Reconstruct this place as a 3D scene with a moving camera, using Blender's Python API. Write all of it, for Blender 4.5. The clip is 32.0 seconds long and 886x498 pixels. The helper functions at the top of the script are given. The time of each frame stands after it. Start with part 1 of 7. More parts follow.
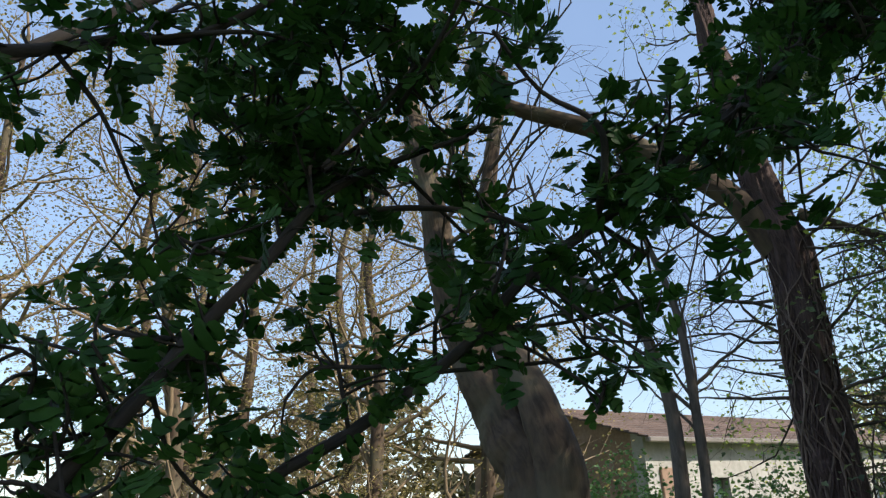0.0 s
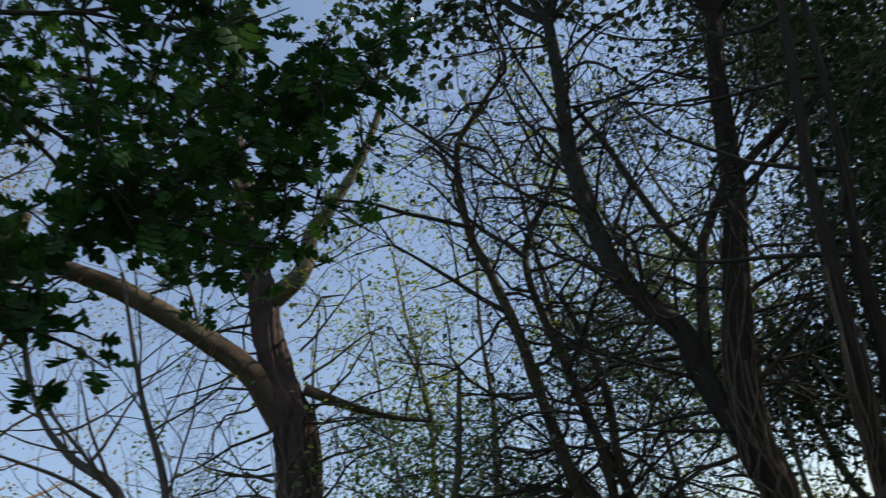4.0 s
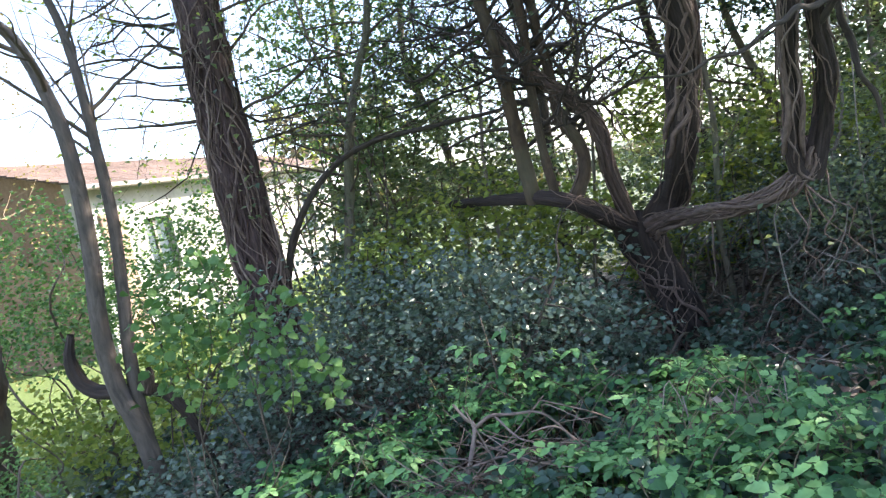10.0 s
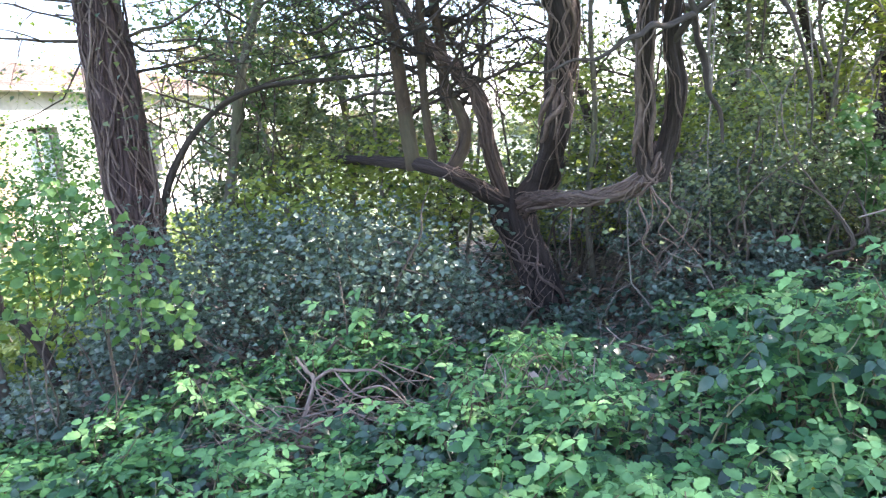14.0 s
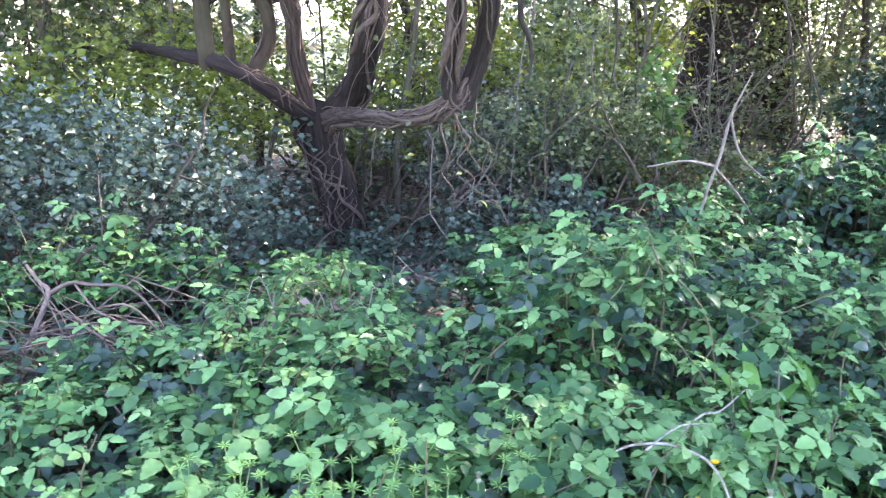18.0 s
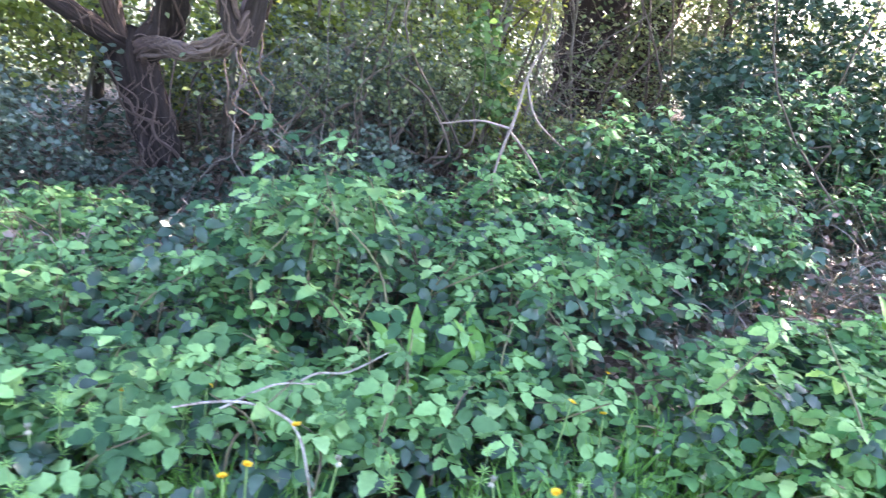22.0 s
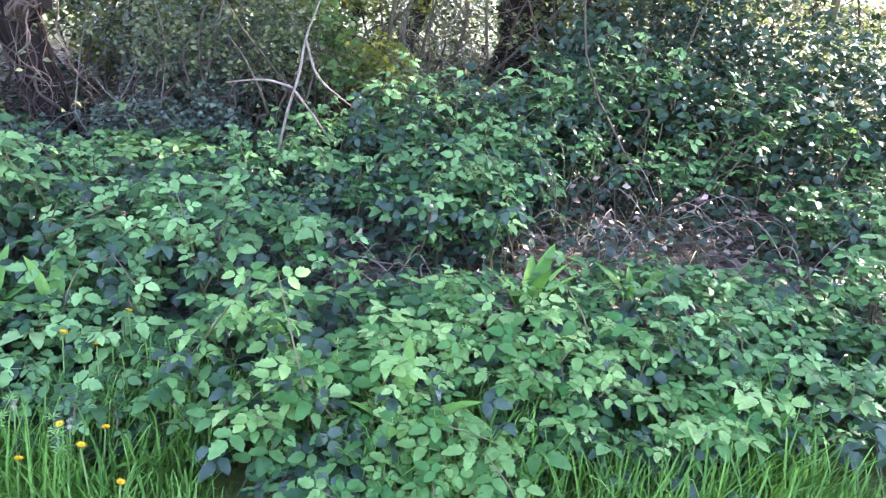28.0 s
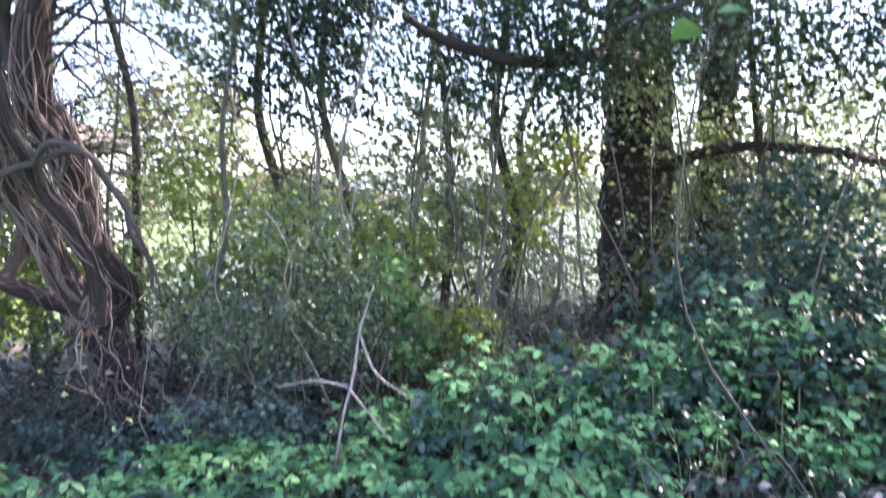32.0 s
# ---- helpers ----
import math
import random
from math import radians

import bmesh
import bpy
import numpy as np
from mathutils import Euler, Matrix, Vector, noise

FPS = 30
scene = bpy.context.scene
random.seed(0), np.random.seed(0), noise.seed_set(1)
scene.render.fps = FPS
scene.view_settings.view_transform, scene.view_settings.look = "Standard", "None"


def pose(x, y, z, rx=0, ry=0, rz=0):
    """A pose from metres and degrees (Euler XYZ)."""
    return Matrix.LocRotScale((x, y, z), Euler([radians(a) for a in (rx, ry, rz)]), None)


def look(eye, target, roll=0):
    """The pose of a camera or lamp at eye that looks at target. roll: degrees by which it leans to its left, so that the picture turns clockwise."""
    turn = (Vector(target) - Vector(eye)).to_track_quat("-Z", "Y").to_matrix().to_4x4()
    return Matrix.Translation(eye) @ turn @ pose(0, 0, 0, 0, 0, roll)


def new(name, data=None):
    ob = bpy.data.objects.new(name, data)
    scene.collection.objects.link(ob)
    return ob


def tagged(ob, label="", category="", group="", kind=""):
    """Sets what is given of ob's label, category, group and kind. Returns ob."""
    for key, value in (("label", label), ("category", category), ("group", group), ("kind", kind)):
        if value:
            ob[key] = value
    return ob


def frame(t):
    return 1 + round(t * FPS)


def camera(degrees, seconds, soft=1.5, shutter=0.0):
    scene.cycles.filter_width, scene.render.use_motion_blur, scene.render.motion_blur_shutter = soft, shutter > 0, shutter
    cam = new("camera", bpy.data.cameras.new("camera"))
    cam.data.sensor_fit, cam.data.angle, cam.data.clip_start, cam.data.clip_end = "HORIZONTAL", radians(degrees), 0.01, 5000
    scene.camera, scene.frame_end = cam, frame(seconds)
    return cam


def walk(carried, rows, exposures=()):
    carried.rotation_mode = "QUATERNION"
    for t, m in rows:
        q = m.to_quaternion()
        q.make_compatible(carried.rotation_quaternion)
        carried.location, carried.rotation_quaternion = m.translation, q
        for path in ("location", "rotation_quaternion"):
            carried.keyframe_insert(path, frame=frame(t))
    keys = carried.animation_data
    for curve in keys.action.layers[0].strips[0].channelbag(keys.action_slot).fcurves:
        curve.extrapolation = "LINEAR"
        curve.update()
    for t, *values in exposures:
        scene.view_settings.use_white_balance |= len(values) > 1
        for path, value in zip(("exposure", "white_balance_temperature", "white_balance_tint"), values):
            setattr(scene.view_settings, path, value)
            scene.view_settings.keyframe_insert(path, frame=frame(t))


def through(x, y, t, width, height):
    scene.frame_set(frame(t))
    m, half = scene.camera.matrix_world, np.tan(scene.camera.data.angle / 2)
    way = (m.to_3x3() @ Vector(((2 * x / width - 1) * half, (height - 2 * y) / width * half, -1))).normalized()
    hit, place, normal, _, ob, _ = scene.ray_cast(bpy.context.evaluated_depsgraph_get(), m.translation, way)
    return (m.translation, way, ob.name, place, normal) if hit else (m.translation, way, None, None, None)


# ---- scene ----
cam = camera(61.7, 32.0, soft=1.25, shutter=0.35)
PATH = [
    (0, (-0.597, -0.175, 1.612), (-1.810, 1.266, 2.283), -3.2),
    (0.5, (-0.596, -0.185, 1.610), (-1.780, 1.265, 2.313), -2.4),
    (1, (-0.563, -0.180, 1.603), (-1.705, 1.305, 2.304), -1.9),
    (1.5, (-0.556, -0.171, 1.607), (-1.646, 1.358, 2.295), -1.7),
    (2, (-0.553, -0.164, 1.602), (-1.569, 1.417, 2.286), -1.1),
    (2.5, (-0.528, -0.154, 1.608), (-1.434, 1.485, 2.309), -2.0),
    (3, (-0.452, -0.116, 1.587), (-1.154, 1.595, 2.349), -4.3),
    (3.5, (-0.238, -0.049, 1.605), (-0.647, 1.697, 2.492), -9.0),
    (4, (-0.189, -0.007, 1.575), (-0.314, 1.756, 2.511), -12.3),
    (4.5, (-0.144, 0.023, 1.604), (-0.149, 1.853, 2.410), -11.9),
    (6.5, (0.002, -0.001, 1.499), (0.002, 1.999, 1.499), -13.0),
    (7, (-0.013, -0.005, 1.465), (-0.036, 1.993, 1.392), -12.1),
    (7.5, (-0.114, 0.003, 1.469), (-0.151, 2.000, 1.362), -13.0),
    (8, (-0.188, 0.023, 1.471), (-0.215, 2.020, 1.361), -14.6),
    (8.5, (-0.279, 0.027, 1.458), (-0.279, 2.025, 1.359), -13.2),
    (9, (-0.341, 0.024, 1.438), (-0.349, 2.021, 1.323), -12.7),
    (9.5, (-0.382, 0.033, 1.445), (-0.436, 2.026, 1.297), -13.6),
    (10, (-0.415, 0.025, 1.443), (-0.505, 2.015, 1.262), -12.8),
    (10.5, (-0.444, 0.016, 1.451), (-0.551, 2.003, 1.248), -11.2),
    (11, (-0.440, 0.007, 1.436), (-0.549, 1.992, 1.213), -8.8),
    (11.5, (-0.336, -0.011, 1.430), (-0.424, 1.972, 1.190), -6.9),
    (12, (-0.200, -0.037, 1.428), (-0.159, 1.945, 1.163), -5.5),
    (12.5, (-0.123, -0.059, 1.446), (0.035, 1.914, 1.160), -6.0),
    (13, (-0.124, -0.088, 1.460), (0.061, 1.879, 1.152), -7.0),
    (13.5, (-0.138, -0.110, 1.485), (0.034, 1.855, 1.153), -6.2),
    (14, (-0.168, -0.135, 1.505), (-0.034, 1.829, 1.151), -5.5),
    (14.5, (-0.162, -0.142, 1.509), (-0.173, 1.826, 1.152), -6.8),
    (16.5, (-0.073, -0.013, 1.429), (0.020, 1.913, 0.899), -1.1),
    (17, (-0.027, 0.060, 1.412), (0.359, 1.914, 0.771), 1.5),
    (17.5, (0.013, 0.104, 1.417), (0.562, 1.933, 0.823), 0.4),
    (18, (0.062, 0.086, 1.422), (0.639, 1.917, 0.860), 2.6),
    (18.5, (0.159, -0.007, 1.429), (0.748, 1.807, 0.828), 5.4),
    (19, (0.220, -0.045, 1.432), (0.813, 1.750, 0.780), 6.2),
    (19.5, (0.293, 0.015, 1.419), (0.893, 1.803, 0.755), 6.7),
    (20, (0.365, 0.091, 1.416), (0.984, 1.877, 0.763), 6.0),
    (20.5, (0.446, 0.096, 1.402), (1.065, 1.884, 0.755), 6.3),
    (21, (0.596, 0.008, 1.432), (1.209, 1.801, 0.792), 6.8),
    (21.5, (0.702, -0.039, 1.435), (1.359, 1.734, 0.782), 6.6),
    (22, (0.841, -0.034, 1.411), (1.593, 1.702, 0.764), 8.4),
    (22.5, (0.989, -0.028, 1.393), (1.821, 1.657, 0.708), 9.5),
    (23, (1.044, -0.060, 1.430), (1.811, 1.651, 0.734), 6.3),
    (23.5, (1.135, -0.137, 1.467), (1.799, 1.621, 0.780), 4.3),
    (24, (1.231, -0.262, 1.497), (1.928, 1.477, 0.796), 5.3),
    (24.5, (1.344, -0.292, 1.471), (2.148, 1.399, 0.768), 5.9),
    (25, (1.503, -0.290, 1.467), (2.357, 1.367, 0.742), 6.5),
    (25.5, (1.675, -0.296, 1.464), (2.495, 1.377, 0.736), 6.2),
    (26, (1.741, -0.387, 1.469), (2.400, 1.343, 0.711), 7.8),
    (26.5, (1.853, -0.435, 1.453), (2.525, 1.291, 0.698), 8.1),
    (28.5, (2.366, -0.700, 1.693), (2.886, 1.072, 0.925), 7.9),
    (29, (2.387, -0.645, 1.700), (2.874, 1.159, 0.986), 7.2),
    (29.5, (2.294, -0.548, 1.677), (2.638, 1.307, 1.015), 5.4),
    (30, (2.244, -0.469, 1.629), (2.461, 1.405, 0.966), 3.6),
    (30.5, (2.251, -0.431, 1.615), (2.461, 1.434, 0.924), 3.1),
    (31, (2.338, -0.296, 1.694), (2.482, 1.613, 1.116), 2.7),
    (31.5, (2.599, -0.151, 1.770), (2.836, 1.765, 1.249), -0.5),
    (32, (2.683, -0.072, 1.812), (2.890, 1.907, 1.610), 0.3),
]
walk(cam, [(t, look(eye, target, roll)) for t, eye, target, roll in PATH],
     exposures=[(0.0, 0.75, 6700, 10), (3.0, 0.55, 6800, 10), (4.5, 0.25, 7000, 10), (6.5, 1.4, 8300, 11), (8.0, 2.25, 7300, 13), (10.0, 2.55, 6700, 15), (14.0, 3.22, 6500, 20), (18.0, 3.62, 6500, 28), (22.0, 3.68, 6450, 28), (26.0, 3.57, 6450, 29), (30.0, 3.52, 6450, 31), (31.0, 3.57, 6250, 36), (32.0, 3.2, 6050, 30)])

# ---- light ----
SUN_TO = Vector((0.80, 0.20, 0.56)).normalized()
world = bpy.data.worlds.new("sky")
scene.world = world
world.use_nodes = True
wt = world.node_tree
bg = wt.nodes["Background"]
skytex = wt.nodes.new("ShaderNodeTexSky")
skytex.sky_type = "NISHITA"
skytex.sun_disc = False
skytex.sun_elevation = math.asin(SUN_TO.z)
skytex.sun_rotation = math.atan2(SUN_TO.x, SUN_TO.y)
skytex.dust_density = 0.5
# thin high cloud veils the blue
sky_at = wt.nodes.new("ShaderNodeTexCoord")
wisps = wt.nodes.new("ShaderNodeTexNoise")
wisps.inputs["Scale"].default_value, wisps.inputs["Detail"].default_value = 3.0, 5.0
wt.links.new(sky_at.outputs["Generated"], wisps.inputs["Vector"])
veil = wt.nodes.new("ShaderNodeMapRange")
veil.inputs["From Min"].default_value, veil.inputs["From Max"].default_value = 0.3, 0.7
veil.inputs["To Min"].default_value, veil.inputs["To Max"].default_value = 0.25, 0.55
wt.links.new(wisps.outputs["Fac"], veil.inputs["Value"])
hazy = wt.nodes.new("ShaderNodeMix")
hazy.data_type = "RGBA"
hazy.inputs["B"].default_value = (1.75, 2.5, 4.1, 1)
wt.links.new(veil.outputs["Result"], hazy.inputs["Factor"])
wt.links.new(skytex.outputs["Color"], hazy.inputs["A"])
wt.links.new(hazy.outputs["Result"], bg.inputs["Color"])
bg.inputs["Strength"].default_value = 0.15
sun_data = bpy.data.lights.new("sun", "SUN")
sun_data.energy = 4.0
sun_data.angle = radians(0.6)
sun_data.color = (1.0, 0.93, 0.82)
sun = new("sun", sun_data)
sun.matrix_world = look(SUN_TO * 40, (0, 0, 0))


# ---- materials ----
def mat(name):
    m = bpy.data.materials.new(name)
    m.use_nodes = True
    return m, m.node_tree, m.node_tree.nodes["Principled BSDF"]


def node(nt, kind, **values):
    n = nt.nodes.new(kind)
    for key, value in values.items():
        n.inputs[key].default_value = value
    return n


def ramp(nt, source, stops):
    n = nt.nodes.new("ShaderNodeValToRGB")
    el = n.color_ramp.elements
    while len(el) < len(stops):
        el.new(0.5)
    for e, (p, c) in zip(el, stops):
        e.position, e.color = p, (*c, 1)
    nt.links.new(source, n.inputs["Fac"])
    return n


def leaf_material(name, dark, light, rough=0.45, through=0.3, glow=(1.15, 1.2, 0.75), by_object=False, blotch=0.0):
    """Thin leaf: a glossy skin over a body that lets some light through."""
    m, nt, p = mat(name)
    if by_object:
        rnd = nt.nodes.new("ShaderNodeObjectInfo").outputs["Random"]
    else:
        rnd = nt.nodes.new("ShaderNodeNewGeometry").outputs["Random Per Island"]
    mid = tuple((a + b) / 2 for a, b in zip(dark, light))
    pale = (light[0] * 1.3, light[1] * 1.12, light[2] * 1.25)
    col = ramp(nt, rnd, [(0.0, dark), (0.45, mid), (0.9, light), (1.0, pale)])
    co = nt.nodes.new("ShaderNodeTexCoord")
    ns = node(nt, "ShaderNodeTexNoise", Scale=45.0, Detail=3.0)
    nt.links.new(co.outputs["Object"], ns.inputs["Vector"])
    mx = nt.nodes.new("ShaderNodeMix")
    mx.data_type, mx.blend_type = "RGBA", "MULTIPLY"
    mx.inputs["Factor"].default_value = 0.6
    v = ramp(nt, ns.outputs["Fac"], [(0.3, (0.62, 0.66, 0.6)), (0.7, (1.15, 1.12, 1.05))])
    nt.links.new(col.outputs["Color"], mx.inputs["A"])
    nt.links.new(v.outputs["Color"], mx.inputs["B"])
    nt.links.new(mx.outputs["Result"], p.inputs["Base Color"])
    p.inputs["Roughness"].default_value = rough
    p.inputs["Specular IOR Level"].default_value = 0.45 if rough < 0.4 else 0.22
    bump = node(nt, "ShaderNodeBump", Strength=0.25, Distance=0.004)
    nt.links.new(ns.outputs["Fac"], bump.inputs["Height"])
    nt.links.new(bump.outputs["Normal"], p.inputs["Normal"])
    tr = nt.nodes.new("ShaderNodeBsdfTranslucent")
    tint = nt.nodes.new("ShaderNodeMix")
    tint.data_type, tint.blend_type = "RGBA", "MULTIPLY"
    tint.inputs["Factor"].default_value = 1.0
    tint.inputs["B"].default_value = (*glow, 1)
    nt.links.new(mx.outputs["Result"], tint.inputs["A"])
    nt.links.new(tint.outputs["Result"], tr.inputs["Color"])
    mix = nt.nodes.new("ShaderNodeMixShader")
    mix.inputs["Fac"].default_value = through
    nt.links.new(p.outputs["BSDF"], mix.inputs[1])
    nt.links.new(tr.outputs["BSDF"], mix.inputs[2])
    nt.links.new(mix.outputs["Shader"], nt.nodes["Material Output"].inputs["Surface"])
    return m


def bark_material(name, dark, light, across=60.0, along=7.0, depth=0.012, moss=None):
    """Bark with long fissures; UV runs round the limb and along it in metres."""
    m, nt, p = mat(name)
    uv = nt.nodes.new("ShaderNodeUVMap")
    mp = nt.nodes.new("ShaderNodeMapping")
    mp.inputs["Scale"].default_value = (across, along, 1)
    nt.links.new(uv.outputs["UV"], mp.inputs["Vector"])
    n1 = node(nt, "ShaderNodeTexNoise", Scale=1.0, Detail=5.0, Roughness=0.65, Distortion=0.6)
    nt.links.new(mp.outputs["Vector"], n1.inputs["Vector"])
    co = nt.nodes.new("ShaderNodeTexCoord")
    n2 = node(nt, "ShaderNodeTexNoise", Scale=3.0, Detail=4.0)
    nt.links.new(co.outputs["Object"], n2.inputs["Vector"])
    col = ramp(nt, n1.outputs["Fac"], [(0.3, dark), (0.62, light)])
    mx = nt.nodes.new("ShaderNodeMix")
    mx.data_type, mx.blend_type = "RGBA", "MIX"
    second = moss or tuple(0.6 * c for c in light)
    mx.inputs["B"].default_value = (*second, 1)
    fac = ramp(nt, n2.outputs["Fac"], [(0.45, (0, 0, 0)), (0.7, (0.7, 0.7, 0.7))])
    nt.links.new(fac.outputs["Color"], mx.inputs["Factor"])
    nt.links.new(col.outputs["Color"], mx.inputs["A"])
    nt.links.new(mx.outputs["Result"], p.inputs["Base Color"])
    p.inputs["Roughness"].default_value = 0.9
    bump = node(nt, "ShaderNodeBump", Strength=0.9, Distance=depth)
    nt.links.new(n1.outputs["Fac"], bump.inputs["Height"])
    nt.links.new(bump.outputs["Normal"], p.inputs["Normal"])
    return m


def rough_material(name, dark, light, scale=12.0, rough=0.85, bumpy=0.01):
    m, nt, p = mat(name)
    co = nt.nodes.new("ShaderNodeTexCoord")
    n1 = node(nt, "ShaderNodeTexNoise", Scale=scale, Detail=6.0, Roughness=0.6)
    n2 = node(nt, "ShaderNodeTexNoise", Scale=scale * 0.13, Detail=3.0)
    for n in (n1, n2):
        nt.links.new(co.outputs["Object"], n.inputs["Vector"])
    add = nt.nodes.new("ShaderNodeMath")
    add.operation = "MULTIPLY_ADD"
    add.inputs[1].default_value = 0.55
    nt.links.new(n2.outputs["Fac"], add.inputs[0])
    half = nt.nodes.new("ShaderNodeMath")
    half.operation = "MULTIPLY"
    half.inputs[1].default_value = 0.45
    nt.links.new(n1.outputs["Fac"], half.inputs[0])
    nt.links.new(half.outputs[0], add.inputs[2])
    col = ramp(nt, add.outputs[0], [(0.38, dark), (0.62, light)])
    nt.links.new(col.outputs["Color"], p.inputs["Base Color"])
    p.inputs["Roughness"].default_value = rough
    bump = node(nt, "ShaderNodeBump", Strength=0.6, Distance=bumpy)
    nt.links.new(n1.outputs["Fac"], bump.inputs["Height"])
    nt.links.new(bump.outputs["Normal"], p.inputs["Normal"])
    return m


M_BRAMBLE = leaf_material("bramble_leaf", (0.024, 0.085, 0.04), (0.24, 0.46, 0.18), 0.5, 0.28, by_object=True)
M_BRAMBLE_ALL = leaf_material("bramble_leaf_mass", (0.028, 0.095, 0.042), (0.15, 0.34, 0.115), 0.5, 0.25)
# lighter copy of the bramble leaf: sunlight put into the colour
M_BRAMBLE_SUN = leaf_material("sunlit_bramble_leaf", (0.045, 0.18, 0.05), (0.28, 0.48, 0.17), 0.5, 0.28, by_object=True)
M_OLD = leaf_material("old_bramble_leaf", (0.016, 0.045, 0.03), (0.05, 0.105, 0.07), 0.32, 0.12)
M_HOLLY = leaf_material("holly_leaf", (0.055, 0.092, 0.072), (0.15, 0.21, 0.17), 0.28, 0.2)
M_WOOD = leaf_material("woodland_leaf", (0.065, 0.105, 0.062), (0.27, 0.32, 0.17), 0.28, 0.45)
# canopy leaf with shade put into its colour, for silhouettes against the sky
M_DUSK = leaf_material("shade_dark_evergreen_leaf", (0.02, 0.045, 0.026), (0.065, 0.105, 0.06), 0.33, 0.2)
M_SPRING = leaf_material("spring_leaf", (0.17, 0.24, 0.06), (0.38, 0.43, 0.12), 0.4, 0.5)
M_SAPLING = leaf_material("sapling_leaf", (0.07, 0.155, 0.06), (0.18, 0.31, 0.11), 0.4, 0.35)
M_FAR = leaf_material("far_leaf", (0.06, 0.06, 0.032), (0.15, 0.13, 0.075), 0.6, 0.25)
M_BUD = leaf_material("opening_bud", (0.17, 0.135, 0.06), (0.36, 0.29, 0.14), 0.5, 0.4)
M_HAW = leaf_material("hawthorn_leaf", (0.018, 0.06, 0.014), (0.05, 0.13, 0.03), 0.5, 0.3, by_object=True)
M_HAW_ALL = leaf_material("hawthorn_leaf_mass", (0.018, 0.06, 0.014), (0.05, 0.13, 0.03), 0.5, 0.3)
M_GRASS = leaf_material("grass_blade", (0.07, 0.2, 0.04), (0.17, 0.38, 0.08), 0.4, 0.3)
M_DOCK = leaf_material("dock_leaf", (0.10, 0.27, 0.06), (0.2, 0.42, 0.10), 0.4, 0.35, by_object=True)
M_CLEAVER = leaf_material("cleavers_leaf", (0.18, 0.40, 0.10), (0.32, 0.56, 0.18), 0.55, 0.3)
M_BROWN = leaf_material("dead_leaf", (0.10, 0.06, 0.048), (0.42, 0.32, 0.28), 0.4, 0.15, glow=(1.1, 0.9, 0.7))
M_STALK = rough_material("green_stalk", (0.12, 0.22, 0.07), (0.22, 0.34, 0.12), 40, 0.6, 0.001)
M_CANE = rough_material("bramble_cane", (0.10, 0.07, 0.05), (0.16, 0.16, 0.07), 30, 0.6, 0.002)
M_DEADWOOD = rough_material("dead_wood", (0.17, 0.13, 0.11), (0.38, 0.315, 0.27), 25, 0.85, 0.004)
M_LICHEN = rough_material("lichen_wood", (0.16, 0.12, 0.09), (0.55, 0.52, 0.47), 70, 0.9, 0.003)
M_BARK = bark_material("ridged_bark", (0.010, 0.007, 0.006), (0.055, 0.037, 0.031), 45, 6, 0.012)
M_SHAG = bark_material("shaggy_bark", (0.02, 0.012, 0.011), (0.105, 0.064, 0.057), 55, 9, 0.010)
M_OAK = bark_material("oak_bark", (0.011, 0.008, 0.007), (0.055, 0.035, 0.03), 30, 6, 0.02)
M_ROPE = bark_material("twisted_ivy_bark", (0.022, 0.014, 0.012), (0.15, 0.10, 0.082), 45, 9, 0.008)
M_BARK_PALE = bark_material("grey_green_bark", (0.06, 0.05, 0.038), (0.19, 0.165, 0.12), 30, 9, 0.006, moss=(0.13, 0.15, 0.07))
M_BARK_SMOOTH = bark_material("smooth_brown_bark", (0.03, 0.019, 0.012), (0.092, 0.06, 0.037), 12, 5, 0.008, moss=(0.11, 0.10, 0.06))
M_BARK_DARK = bark_material("dark_bark", (0.022, 0.018, 0.015), (0.085, 0.065, 0.05), 40, 8, 0.012)
M_HAW_SHADED_BARK = bark_material("hawthorn_and_shaded_stem_bark", (0.016, 0.013, 0.012), (0.05, 0.04, 0.035), 60, 12, 0.004)
M_BARK_GREY = bark_material("grey_brown_bark", (0.04, 0.032, 0.027), (0.12, 0.097, 0.08), 26, 8, 0.006)
M_TWIG = bark_material("twig_bark", (0.06, 0.045, 0.035), (0.13, 0.10, 0.075), 60, 12, 0.002)
M_TWIG_PALE = bark_material("pale_twig_bark", (0.12, 0.085, 0.05), (0.24, 0.175, 0.105), 40, 12, 0.002)
M_IVY_STEM = bark_material("ivy_stem_bark", (0.05, 0.033, 0.027), (0.2, 0.138, 0.112), 50, 14, 0.004)
M_THICKET = bark_material("thicket_bark", (0.11, 0.09, 0.075), (0.27, 0.23, 0.19), 50, 14, 0.002)
M_STRAND = bark_material("ivy_strand_bark", (0.11, 0.078, 0.064), (0.30, 0.22, 0.182), 50, 14, 0.003)
M_YELLOW = rough_material("yellow_petal", (0.80, 0.48, 0.015), (0.90, 0.62, 0.03), 80, 0.6, 0.001)
M_SEED = rough_material("seed_head", (0.22, 0.22, 0.16), (0.36, 0.36, 0.27), 90, 0.9, 0.002)
M_RENDER = rough_material("cream_render", (0.27, 0.26, 0.235), (0.39, 0.375, 0.345), 9, 0.9, 0.004)
M_BRICK = rough_material("brick_wall", (0.19, 0.12, 0.083), (0.31, 0.21, 0.15), 16, 0.9, 0.006)
M_ROOF = rough_material("roof_tile", (0.075, 0.05, 0.04), (0.145, 0.10, 0.083), 7, 0.85, 0.01)
M_GUTTER = rough_material("gutter", (0.13, 0.11, 0.09), (0.19, 0.165, 0.14), 6, 0.5, 0.001)
M_PANE, _nt, _p = mat("window_glass")
_p.inputs["Base Color"].default_value = (0.06, 0.08, 0.09, 1)
